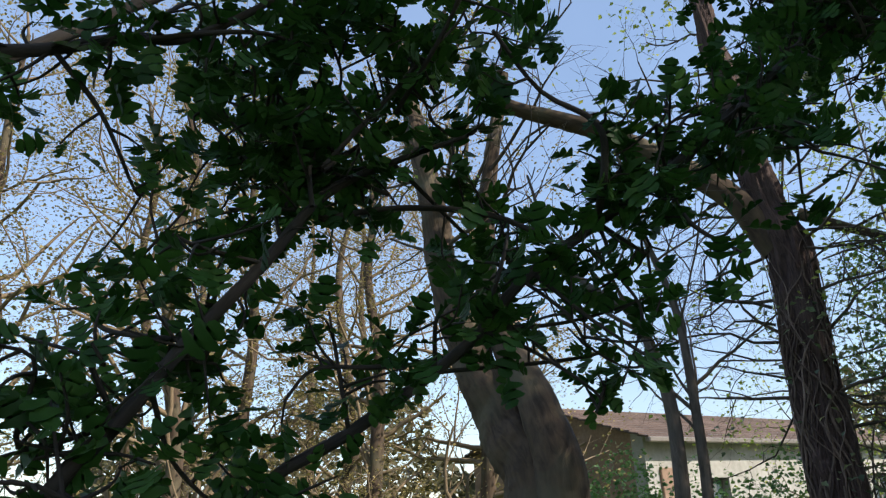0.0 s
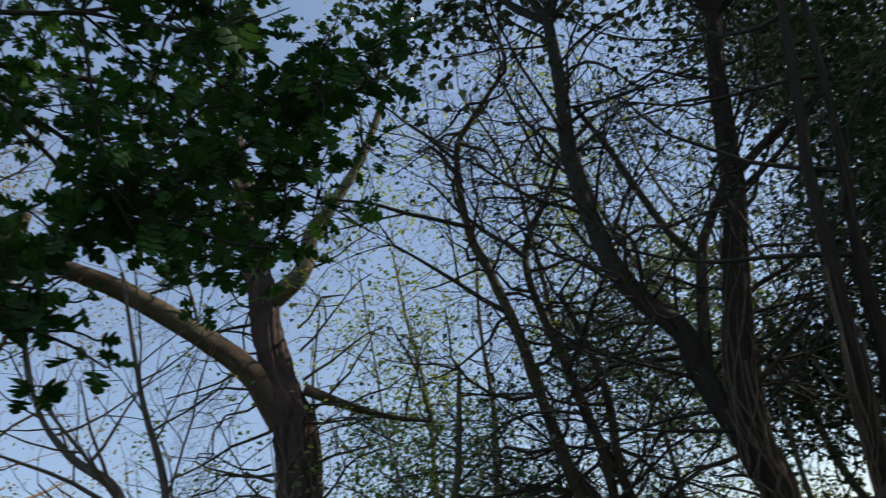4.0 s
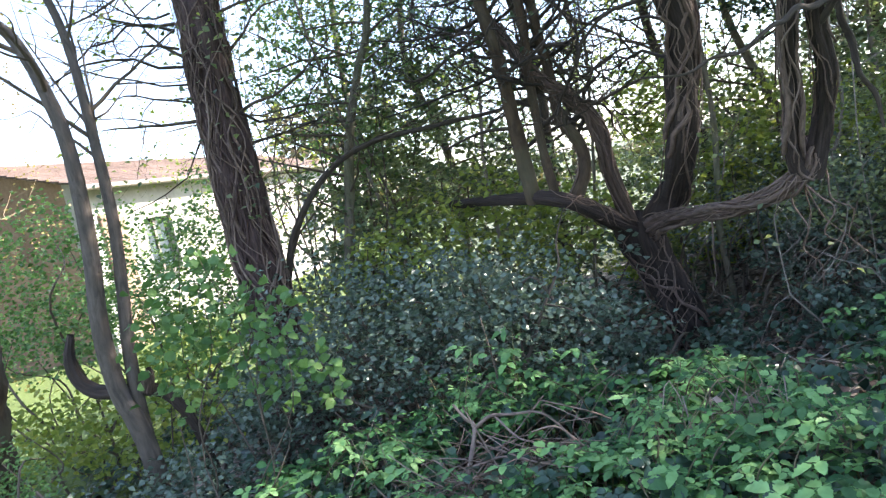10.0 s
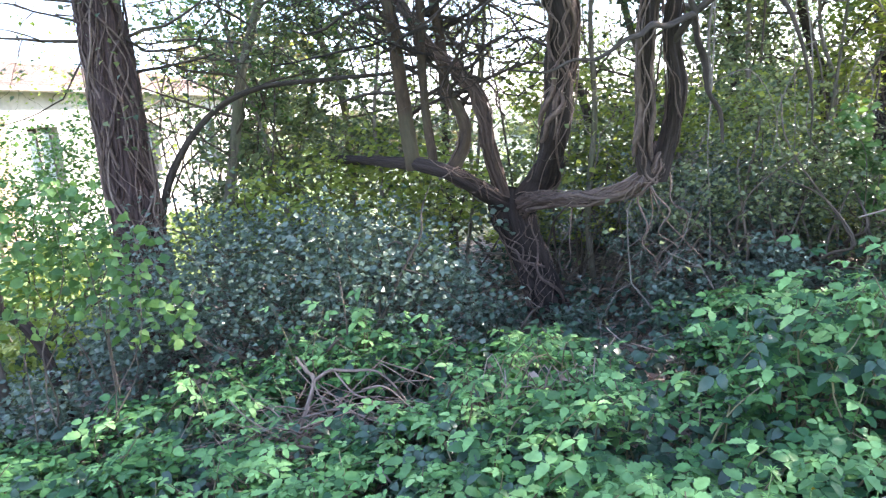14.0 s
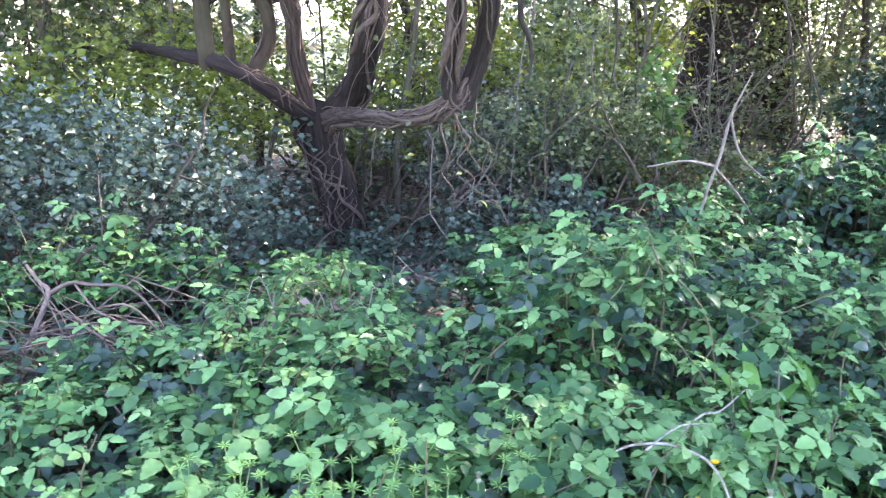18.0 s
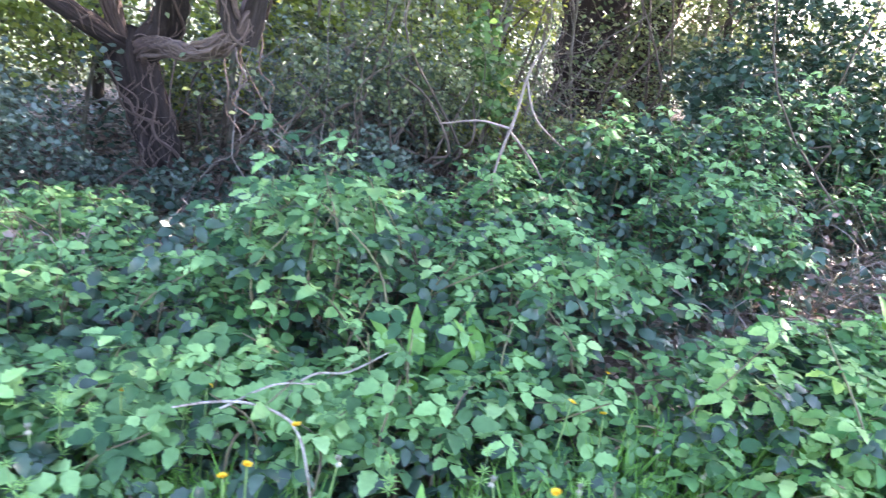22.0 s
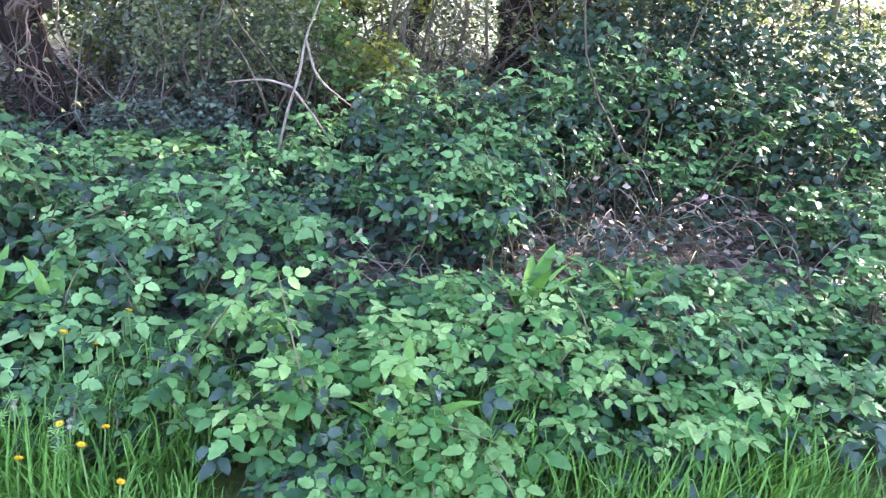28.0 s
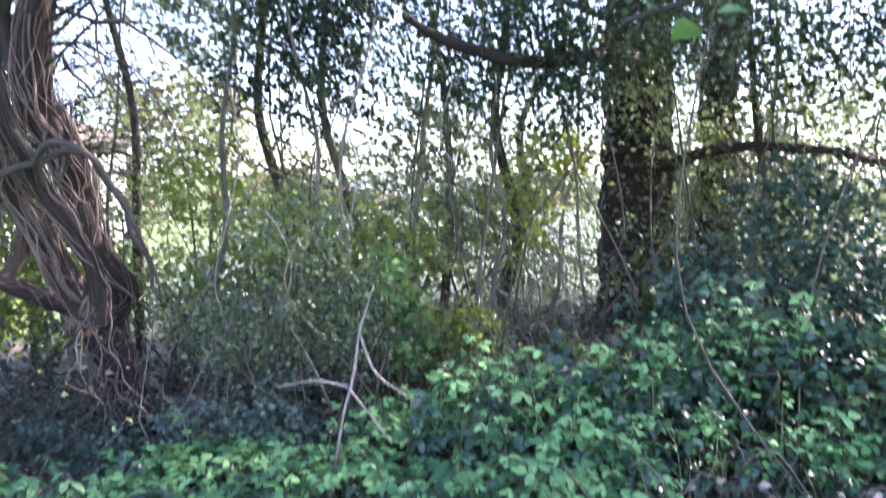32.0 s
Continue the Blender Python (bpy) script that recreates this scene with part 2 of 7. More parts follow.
_p.inputs["Roughness"].default_value = 0.06


def ground_material():
    """Leaf litter under the trees, rough grass on the path side and lawn beyond."""
    m, nt, p = mat("ground")
    co = nt.nodes.new("ShaderNodeTexCoord")
    sep = nt.nodes.new("ShaderNodeSeparateXYZ")
    nt.links.new(co.outputs["Object"], sep.inputs[0])
    big = node(nt, "ShaderNodeTexNoise", Scale=0.8, Detail=4.0)
    fine = node(nt, "ShaderNodeTexNoise", Scale=38.0, Detail=6.0, Roughness=0.7)
    vor = node(nt, "ShaderNodeTexVoronoi", Scale=26.0)
    for n in (big, fine, vor):
        nt.links.new(co.outputs["Object"], n.inputs["Vector"])
    litter = ramp(nt, vor.outputs["Color"], [(0.15, (0.05, 0.036, 0.028)), (0.5, (0.15, 0.11, 0.085)), (0.85, (0.38, 0.31, 0.26))])
    lawn = ramp(nt, fine.outputs["Fac"], [(0.3, (0.05, 0.085, 0.018)), (0.7, (0.14, 0.19, 0.042))])

    def step(source, low, high):
        n = nt.nodes.new("ShaderNodeMapRange")
        n.inputs["From Min"].default_value, n.inputs["From Max"].default_value = low, high
        nt.links.new(source, n.inputs["Value"])
        return n.outputs["Result"]

    def maths(kind, a, b):
        n = nt.nodes.new("ShaderNodeMath")
        n.operation = kind
        for i, s in enumerate((a, b)):
            if isinstance(s, float):
                n.inputs[i].default_value = s
            else:
                nt.links.new(s, n.inputs[i])
        return n.outputs[0]

    wob = maths("MULTIPLY", big.outputs["Fac"], 1.6)
    near = step(maths("ADD", sep.outputs["Y"], wob), 2.3, 1.7)
    far = step(maths("ADD", sep.outputs["Y"], wob), 9.0, 9.8)
    side = step(maths("ADD", sep.outputs["X"], wob), -1.6, -2.2)
    mask = maths("MAXIMUM", maths("MAXIMUM", near, far), side)
    mx = nt.nodes.new("ShaderNodeMix")
    mx.data_type = "RGBA"
    nt.links.new(mask, mx.inputs["Factor"])
    nt.links.new(litter.outputs["Color"], mx.inputs["A"])
    nt.links.new(lawn.outputs["Color"], mx.inputs["B"])
    field = ramp(nt, fine.outputs["Fac"], [(0.3, (0.07, 0.085, 0.05)), (0.7, (0.17, 0.19, 0.12))])
    beyond = nt.nodes.new("ShaderNodeMix")
    beyond.data_type = "RGBA"
    nt.links.new(maths("MULTIPLY", far, step(sep.outputs["X"], -2.0, 0.0)), beyond.inputs["Factor"])
    nt.links.new(mx.outputs["Result"], beyond.inputs["A"])
    nt.links.new(field.outputs["Color"], beyond.inputs["B"])
    nt.links.new(beyond.outputs["Result"], p.inputs["Base Color"])
    p.inputs["Roughness"].default_value = 0.95
    bump = node(nt, "ShaderNodeBump", Strength=0.8, Distance=0.02)
    nt.links.new(fine.outputs["Fac"], bump.inputs["Height"])
    nt.links.new(bump.outputs["Normal"], p.inputs["Normal"])
    return m


M_GROUND = ground_material()


# ---- mesh tools ----
def gz(x, y):
    """Height of the ground: it climbs gently to the right, with a hollow round the old tree."""
    x, y = np.asarray(x), np.asarray(y)
    hollow = 0.26 * np.exp(-((x - 0.9) ** 2 + (y - 5.3) ** 2) / 1.7)
    return 0.36 * np.tanh(x / 4.0) + 0.03 * np.sin(x * 1.7 + 1) * np.cos(y * 1.3) - hollow


def raw_mesh(name, verts, faces, material, uv=None, smooth=True):
    """A mesh from an array of places and a list of index arrays (n, 3) and (n, 4)."""
    faces = [np.asarray(f, np.int32) for f in faces if len(f)]
    me = bpy.data.meshes.new(name)
    me.vertices.add(len(verts))
    me.vertices.foreach_set("co", np.asarray(verts, np.float32).ravel())
    loops = np.concatenate([f.ravel() for f in faces])
    sizes = np.concatenate([np.full(len(f), f.shape[1], np.int32) for f in faces])
    starts = np.concatenate([[0], np.cumsum(sizes)[:-1]]).astype(np.int32)
    me.loops.add(len(loops))
    me.loops.foreach_set("vertex_index", loops.astype(np.int32))
    me.polygons.add(len(sizes))
    me.polygons.foreach_set("loop_start", starts)
    me.polygons.foreach_set("use_smooth", np.full(len(sizes), smooth))
    me.update(calc_edges=True)
    if uv is not None:
        layer = me.uv_layers.new(name="UVMap")
        layer.data.foreach_set("uv", np.asarray(uv, np.float32)[loops].ravel())
    me.materials.append(material)
    return me


def thing(name, label, category, at=(0, 0, 0), group="", kind=""):
    ob = new(name)
    ob.location = at
    return tagged(ob, label, category, group, kind)


def part(name, me, parent, label="", kind="", m=None):
    """One mesh object under a thing or a part, in the thing's own coordinates."""
    ob = new(name, me)
    ob.parent = parent
    if m is not None:
        ob.matrix_basis = m
    return tagged(ob, label, kind=kind)


def smooth_line(pts, n):
    """A rounder line through points of (x, y, z, radius)."""
    p = np.asarray(pts, float)
    if len(p) == 2:
        s = np.linspace(0, 1, n)[:, None]
        return p[0] * (1 - s) + p[1] * s
    out = []
    q = np.vstack([2 * p[0] - p[1], p, 2 * p[-1] - p[-2]])
    seg = max(2, n // (len(p) - 1))
    for i in range(1, len(q) - 2):
        s = np.linspace(0, 1, seg, endpoint=False)[:, None]
        a, b, c, d = q[i - 1], q[i], q[i + 1], q[i + 2]
        out.append(0.5 * (2 * b + (c - a) * s + (2 * a - 5 * b + 4 * c - d) * s**2 + (3 * b - a - 3 * c + d) * s**3))
    out.append(p[-1:])
    r = np.vstack(out)
    r[:, 3] = np.maximum(r[:, 3], 0.0006)
    return r


def tubes(lines, sides=6, knobs=0.0, seed=0):
    """Round limbs along lines of (x, y, z, radius): places, faces and UV."""
    rng = np.random.default_rng(seed)
    V, F, U, base = [], [], [], 0
    ang = np.linspace(0, 2 * np.pi, sides, endpoint=False)
    for ln in lines:
        p, r = ln[:, :3], ln[:, 3]
        n = len(p)
        t = np.gradient(p, axis=0)
        t /= np.linalg.norm(t, axis=1)[:, None] + 1e-9
        ref = np.where(np.abs(t[:, 2:3]) > 0.9, [[1.0, 0, 0]], [[0, 0, 1.0]])
        if len(set(map(tuple, ref))) > 1:
            ref = np.tile([[0.35, 0.9, 0.1]], (n, 1))
        a = np.cross(t, ref)
        a /= np.linalg.norm(a, axis=1)[:, None] + 1e-9
        b = np.cross(t, a)
        rr = r[:, None] * np.ones((1, sides))
        if knobs:
            ph = rng.uniform(0, 6.3, 4)
            along = np.cumsum(np.r_[0, np.linalg.norm(np.diff(p, axis=0), axis=1)])[:, None]
            rr = rr * (1 + knobs * (np.sin(3 * ang[None] + ph[0] + 2.2 * along) + 0.6 * np.sin(5 * ang[None] + ph[1] - 3 * along)
                                    + 0.7 * np.sin(9 * along + ph[2] + ang[None]) + rng.normal(0, 0.35, (n, sides))))
        ring = p[:, None] + rr[..., None] * (np.cos(ang)[None, :, None] * a[:, None] + np.sin(ang)[None, :, None] * b[:, None])
        d = np.r_[0, np.cumsum(np.linalg.norm(np.diff(p, axis=0), axis=1))]
        V.append(ring.reshape(-1, 3))
        U.append(np.stack([np.tile(np.abs(np.linspace(-1, 1, sides, endpoint=False)) * np.pi * max(r[0], 0.004), n), np.repeat(d, sides)], 1))
        i = np.arange(n - 1)[:, None] * sides + np.arange(sides)[None]
        j = np.arange(n - 1)[:, None] * sides + (np.arange(sides)[None] + 1) % sides
        F.append(np.stack([i, j, j + sides, i + sides], -1).reshape(-1, 4) + base)
        base += n * sides
    return np.vstack(V), [np.vstack(F)], np.vstack(U)


def limb_mesh(name, lines, material, sides=6, knobs=0.0, seed=0):
    v, f, u = tubes(lines, sides, knobs, seed)
    return raw_mesh(name, v, f, material, u)


def rope_mesh(name, ln, material, ropes=9, depth=0.25, twist=0.5, seed=0, sides=60, step=0.022):
    """A limb of fused, wandering strands: deep grooves run along it, and finer ones on each strand."""
    rng = np.random.default_rng(seed + 4000)
    d = np.r_[0, np.cumsum(np.linalg.norm(np.diff(ln[:, :3], axis=0), axis=1))]
    keep = np.r_[True, np.diff(d) > 1e-6]
    d, ln = d[keep], ln[keep]
    s = np.linspace(0, d[-1], max(8, int(d[-1] / step)))
    p = np.stack([np.interp(s, d, ln[:, i]) for i in range(4)], 1)
    t = np.gradient(p[:, :3], axis=0)
    t /= np.linalg.norm(t, axis=1)[:, None] + 1e-9
    a = np.zeros_like(t)
    v = np.cross(t[0], (0.35, 0.9, 0.1))
    for i in range(len(t)):
        v = v - t[i] * np.dot(v, t[i])
        v /= np.linalg.norm(v) + 1e-9
        a[i] = v
    b = np.cross(t, a)
    ang = np.linspace(0, 2 * np.pi, sides, endpoint=False)[None]
    S = s[:, None]
    ph = rng.uniform(0, 6.28, 8)
    th = ang + twist * S + 0.3 * np.sin(2.1 * S + ph[0]) + 0.14 * np.sin(6.1 * S + ph[1])
    th = th + 0.22 * np.sin(2 * th + ph[2] + 0.8 * S) + 0.10 * np.sin(5 * th + ph[3] + 2.9 * S)
    coarse = np.abs(np.sin(ropes * th / 2)) ** 0.6
    swell = 0.75 + 0.3 * np.sin(3 * th + 2.7 * S + ph[4]) + 0.18 * np.sin(4 * th - 7.3 * S + ph[5])
    fine = np.abs(np.sin((2 * ropes + 3) * (th + 0.05 * np.sin(9 * S + ph[6])) / 2)) ** 0.7
    rr = p[:, 3:] * (1 - depth + depth * (0.95 * coarse * swell + 0.35 * fine) + 0.05 * np.sin(11 * S + ang + ph[7]) + 0.05 * np.sin(19 * S - 2 * ang + ph[0]) * np.sin(7 * S + ph[3]) + rng.normal(0, 0.016, th.shape))
    ring = p[:, None, :3] + rr[..., None] * (np.cos(ang)[..., None] * a[:, None] + np.sin(ang)[..., None] * b[:, None])
    n = len(s)
    i = np.arange(n - 1)[:, None] * sides + np.arange(sides)[None]
    j = np.arange(n - 1)[:, None] * sides + (np.arange(sides)[None] + 1) % sides
    F = np.stack([i, j, j + sides, i + sides], -1).reshape(-1, 4)
    U = np.stack([np.tile(np.abs(np.linspace(-1, 1, sides, endpoint=False)) * np.pi * max(p[0, 3], 0.004), n), np.repeat(s, sides)], 1)
    return raw_mesh(name, ring.reshape(-1, 3), [F], material, U)


def toothed(L, W, n=8, fold=0.2, droop=0.3):
    """A broad leaf blade that ends in a point, with toothed edges and pleats between its veins."""
    v, t, q = leaflet(L, W, n, 0.0, droop, 0.0)
    s = np.clip(v[:, 0] / L, 0, 1)
    side = np.sign(v[:, 1])
    w = W * np.clip(s, 0, 1) ** 0.6 * np.clip(1 - s, 0, 1) ** 0.85 / 0.374
    k = np.round(s * n).astype(int)
    w = w * np.where(k % 2 == 1, 0.84, 1.06)
    v = v.copy()
    v[:, 1] = side * w
    v[:, 0] += np.where((side != 0) & (k % 2 == 0), 0.03 * L, 0)
    v[:, 2] += np.abs(side) * (fold * w + np.where(k % 2 == 1, -0.05, 0.05) * W)
    return v, t, q


def leaflet(L, W, n=4, fold=0.25, droop=0.2, saw=0.15, tip=0.7):
    """One leaf blade along +x with a folded midrib: places and faces."""
    s = np.linspace(0, 1, n + 1)
    w = W * np.sin(np.pi * s**tip) ** 0.72
    w[1:-1:2] *= 1 - saw
    z = -droop * L * s**2
    V, F = [], []
    for k in range(n + 1):
        if k in (0, n):
            V.append((s[k] * L, 0, z[k]))
        else:
            V += [(s[k] * L, w[k], z[k] + fold * w[k]), (s[k] * L, 0, z[k]), (s[k] * L, -w[k], z[k] + fold * w[k])]
    tri, quad = [], []
    first, last = 0, len(V) - 1
    for k in range(1, n):
        a = 1 + (k - 1) * 3
        if k == 1:
            tri += [(first, a + 1, a), (first, a + 2, a + 1)]
        if k == n - 1:
            tri += [(a, a + 1, last), (a + 1, a + 2, last)]
        else:
            quad += [(a, a + 1, a + 4, a + 3), (a + 1, a + 2, a + 5, a + 4)]
    return np.array(V, float), np.array(tri, int).reshape(-1, 3), np.array(quad, int).reshape(-1, 4)


def rot(yaw, pitch, roll=0.0):
    return np.array(Euler((roll, -pitch, yaw)).to_matrix())


def join_shapes(shapes):
    """Shapes of (places, triangles, quads) as one."""
    V, T, Q, base = [], [], [], 0
    for v, t, q in shapes:
        V.append(v), T.append(t + base), Q.append(q + base)
        base += len(v)
    return np.vstack(V), np.vstack(T), np.vstack(Q)


def moved(shape, m, at):
    return shape[0] @ np.asarray(m).T + at, shape[1], shape[2]


def stalk_shape(a, b, r):
    a, b = np.asarray(a, float), np.asarray(b, float)
    o = np.array([(0, r, 0), (0, -r * 0.6, r * 0.8), (0, -r * 0.6, -r * 0.8)])
    v = np.vstack([a + o, b + o * 0.6])
    return v, np.zeros((0, 3), int), np.array([(0, 1, 4, 3), (1, 2, 5, 4), (2, 0, 3, 5)])


def bramble_leaf(n=4, size=0.065, five=False, droop=0.25):
    """Three or five toothed leaflets on a stalk, growing along +x from the origin."""
    out = [stalk_shape((0, 0, 0), (size * 1.0, 0, size * 0.1), size * 0.02)]
    out.append(moved(toothed(size, size * 0.34, n + 1, 0.2, droop), rot(0, 0.05), (size * 1.0, 0, size * 0.1)))
    for s in (-1, 1):
        out.append(moved(toothed(size * 0.85, size * 0.29, n, 0.2, droop), rot(s * 1.25, 0.0), (size * 0.64, 0, size * 0.08)))
        if five:
            out.append(moved(toothed(size * 0.6, size * 0.22, n, 0.2, droop), rot(s * 1.9, -0.1), (size * 0.66, 0, size * 0.06)))
    return join_shapes(out)


def haw_leaf(size=0.04):
    """A deeply lobed leaf: a wedge with rounded lobes."""
    half = [(0.0, 0.02), (0.18, 0.05), (0.28, 0.3), (0.38, 0.41), (0.43, 0.32), (0.42, 0.12), (0.54, 0.3), (0.68, 0.44), (0.74, 0.36), (0.70, 0.14), (0.82, 0.25), (0.94, 0.2), (1.0, 0.0)]
    V = [(x * size, 0, -0.10 * size * x * x) for x, _ in half]
    n = len(half)
    for s in (1, -1):
        V += [(x * size, s * y * size, 0.25 * y * size - 0.10 * size * x * x) for x, y in half]
    T, Q = [], []
    for k in range(n - 1):
        Q += [(k, k + 1, n + k + 1, n + k), (k + 1, k, 2 * n + k, 2 * n + k + 1)]
    base = (np.array(V), np.zeros((0, 3), int), np.array(Q))
    base = moved(base, np.eye(3), (size * 0.3, 0, 0))
    return join_shapes([stalk_shape((0, 0, 0), (size * 0.3, 0, 0), size * 0.015), base])


def small_leaf(L, W, fold=0.3):
    """A plain four-faced blade."""
    v = np.array([(0, 0, 0), (0.45 * L, W, fold * W), (0.45 * L, 0, -0.02 * L), (0.45 * L, -W, fold * W), (L, 0, -0.12 * L)])
    return v, np.array([(0, 2, 1), (0, 3, 2), (1, 2, 4), (2, 3, 4)]), np.zeros((0, 4), int)


def frames_of(direction, up):
    """Turns whose x runs along direction and whose z leans to up."""
    x = direction / (np.linalg.norm(direction, axis=1)[:, None] + 1e-9)
    y = np.cross(up, x)
    y /= np.linalg.norm(y, axis=1)[:, None] + 1e-9
    z = np.cross(x, y)
    return np.stack([x, y, z], -1)


def scatter(name, shape, at, turn, size, material):
    """Many copies of one shape as one mesh."""
    v, t, q = shape
    n, k = len(at), len(v)
    V = np.einsum("nij,kj->nki", turn, v) * np.asarray(size)[:, None, None] + at[:, None]
    off = (np.arange(n) * k)[:, None, None]
    faces = [(f[None] + off).reshape(-1, f.shape[1]) for f in (t, q) if len(f)]
    return raw_mesh(name, V.reshape(-1, 3), faces, material)


def shape_mesh(name, shape, material):
    return raw_mesh(name, shape[0], [f for f in shape[1:] if len(f)], material)


def spray(rng, n, tilt=0.6):
    """Random leaf directions and upward-leaning normals."""
    az = rng.uniform(0, 2 * np.pi, n)
    d = np.stack([np.cos(az), np.sin(az), rng.normal(-0.15, 0.35, n)], 1)
    up = np.stack([rng.normal(0, tilt, n), rng.normal(0, tilt, n) - 0.15, np.ones(n)], 1)
    return frames_of(d, up)


def grow(rng, start, way, length, radius, levels, kids=4, bend=0.25, lift=0.1, steps=5, shrink=0.62, spread=0.75, out=None, tips=None):
    """A branching limb: a list of lines, and the places of its twig ends."""
    out = [] if out is None else out
    tips = [] if tips is None else tips
    p, d = np.array(start, float), np.array(way, float) / np.linalg.norm(way)
    ln = [(*p, radius)]
    for s in range(steps):
        d = d + rng.normal(0, bend, 3) * 0.5 + (0, 0, lift * 0.4)
        d /= np.linalg.norm(d)
        p = p + d * length / steps
        ln.append((*p, radius * (1 - 0.62 * (s + 1) / steps)))
        if levels and s >= 1:
            for _ in range(1 if kids < steps else 2):
                if rng.random() < kids / steps:
                    side = np.cross(d, rng.normal(0, 1, 3))
                    side /= np.linalg.norm(side) + 1e-9
                    grow(rng, p, d * (1 - spread * 0.5) + side * spread, length * shrink * rng.uniform(0.7, 1.2), ln[-1][3] * 0.6, levels - 1, kids, bend, lift, max(3, steps - 1), shrink, spread, out, tips)
        if not levels:
            tips.append(p.copy())
    out.append(np.array(ln))
    return out, tips


def ivy_lines(rng, limb, count, turns=0.6, off=1.05, r=(0.006, 0.016)):
    """Stems that creep and cross along a limb."""
    out = []
    n = len(limb)
    t = np.gradient(limb[:, :3], axis=0)
    t /= np.linalg.norm(t, axis=1)[:, None]
    a = np.cross(t, np.tile([[0.3, 0.9, 0.25]], (n, 1)))
    a /= np.linalg.norm(a, axis=1)[:, None]
    b = np.cross(t, a)
    for _ in range(count):
        i0 = int(rng.integers(0, max(1, n // 2)))
        i1 = int(rng.integers(min(n - 1, i0 + max(4, n // 3)), n))
        k = np.arange(i0, i1 + 1)
        if len(k) < 4:
            continue
        ph = rng.uniform(0, 6.28) + turns * rng.normal(0, 1) * np.linspace(0, 2.2, len(k)) + 0.45 * np.sin(np.linspace(0, rng.uniform(4, 12), len(k)) + rng.uniform(0, 6)) + 0.22 * np.sin(np.linspace(0, rng.uniform(15, 30), len(k)) + rng.uniform(0, 6))
        rr = limb[k, 3] * off + rng.uniform(0.0, 0.012) + 0.007 * np.sin(np.linspace(0, rng.uniform(9, 24), len(k)) + rng.uniform(0, 6))
        p = limb[k, :3] + rr[:, None] * (np.cos(ph)[:, None] * a[k] + np.sin(ph)[:, None] * b[k])
        w = rng.uniform(*r) * (1 - 0.5 * np.linspace(0, 1, len(k))) * (1 + 0.25 * np.sin(np.linspace(0, rng.uniform(8, 20), len(k))))
        out.append(np.column_stack([p, w]))
    return out


# ---- ground ----
def build_ground():
    near = np.arange(-8, 12.01, 0.12)
    far = np.array([14, 17, 22, 30, 45, 80, 160, 400, 1200.0])
    xs = np.r_[-far[::-1], near, far + 2]
    ys = np.r_[-far[::-1], near, far + 2]
    X, Y = np.meshgrid(xs, ys)
    close = (np.abs(X) < 11) & (np.abs(Y) < 11)
    Z = gz(X, Y) + np.where(close, 0.012 * np.sin(X * 7.1 + Y * 3) * np.cos(Y * 6.3 - X), 0)
    Z = np.where(close, Z, 0.36 * np.tanh(X / 4.0))
    n, m = X.shape
    i = (np.arange(n - 1)[:, None] * m + np.arange(m - 1)[None]).reshape(-1)
    F = np.stack([i, i + 1, i + m + 1, i + m], 1)
    ob = new("ground", raw_mesh("ground", np.stack([X, Y, Z], -1).reshape(-1, 3), [F], M_GROUND))
    tagged(ob, "woodland floor of leaf litter with rough grass and lawn", "ground", kind="structure")


build_ground()


# ---- house beyond the trees ----
def box_mesh(name, x0, y0, z0, x1, y1, z1, material, bevel=0.0):
    bm = bmesh.new()
    bmesh.ops.create_cube(bm, size=1)
    bmesh.ops.scale(bm, vec=(x1 - x0, y1 - y0, z1 - z0), verts=bm.verts)
    bmesh.ops.translate(bm, vec=((x0 + x1) / 2, (y0 + y1) / 2, (z0 + z1) / 2), verts=bm.verts)
    if bevel:
        bmesh.ops.bevel(bm, geom=bm.edges[:], offset=bevel, segments=1, affect="EDGES")
    me = bpy.data.meshes.new(name)
    bm.to_mesh(me)
    bm.free()
    me.materials.append(material)
    return me


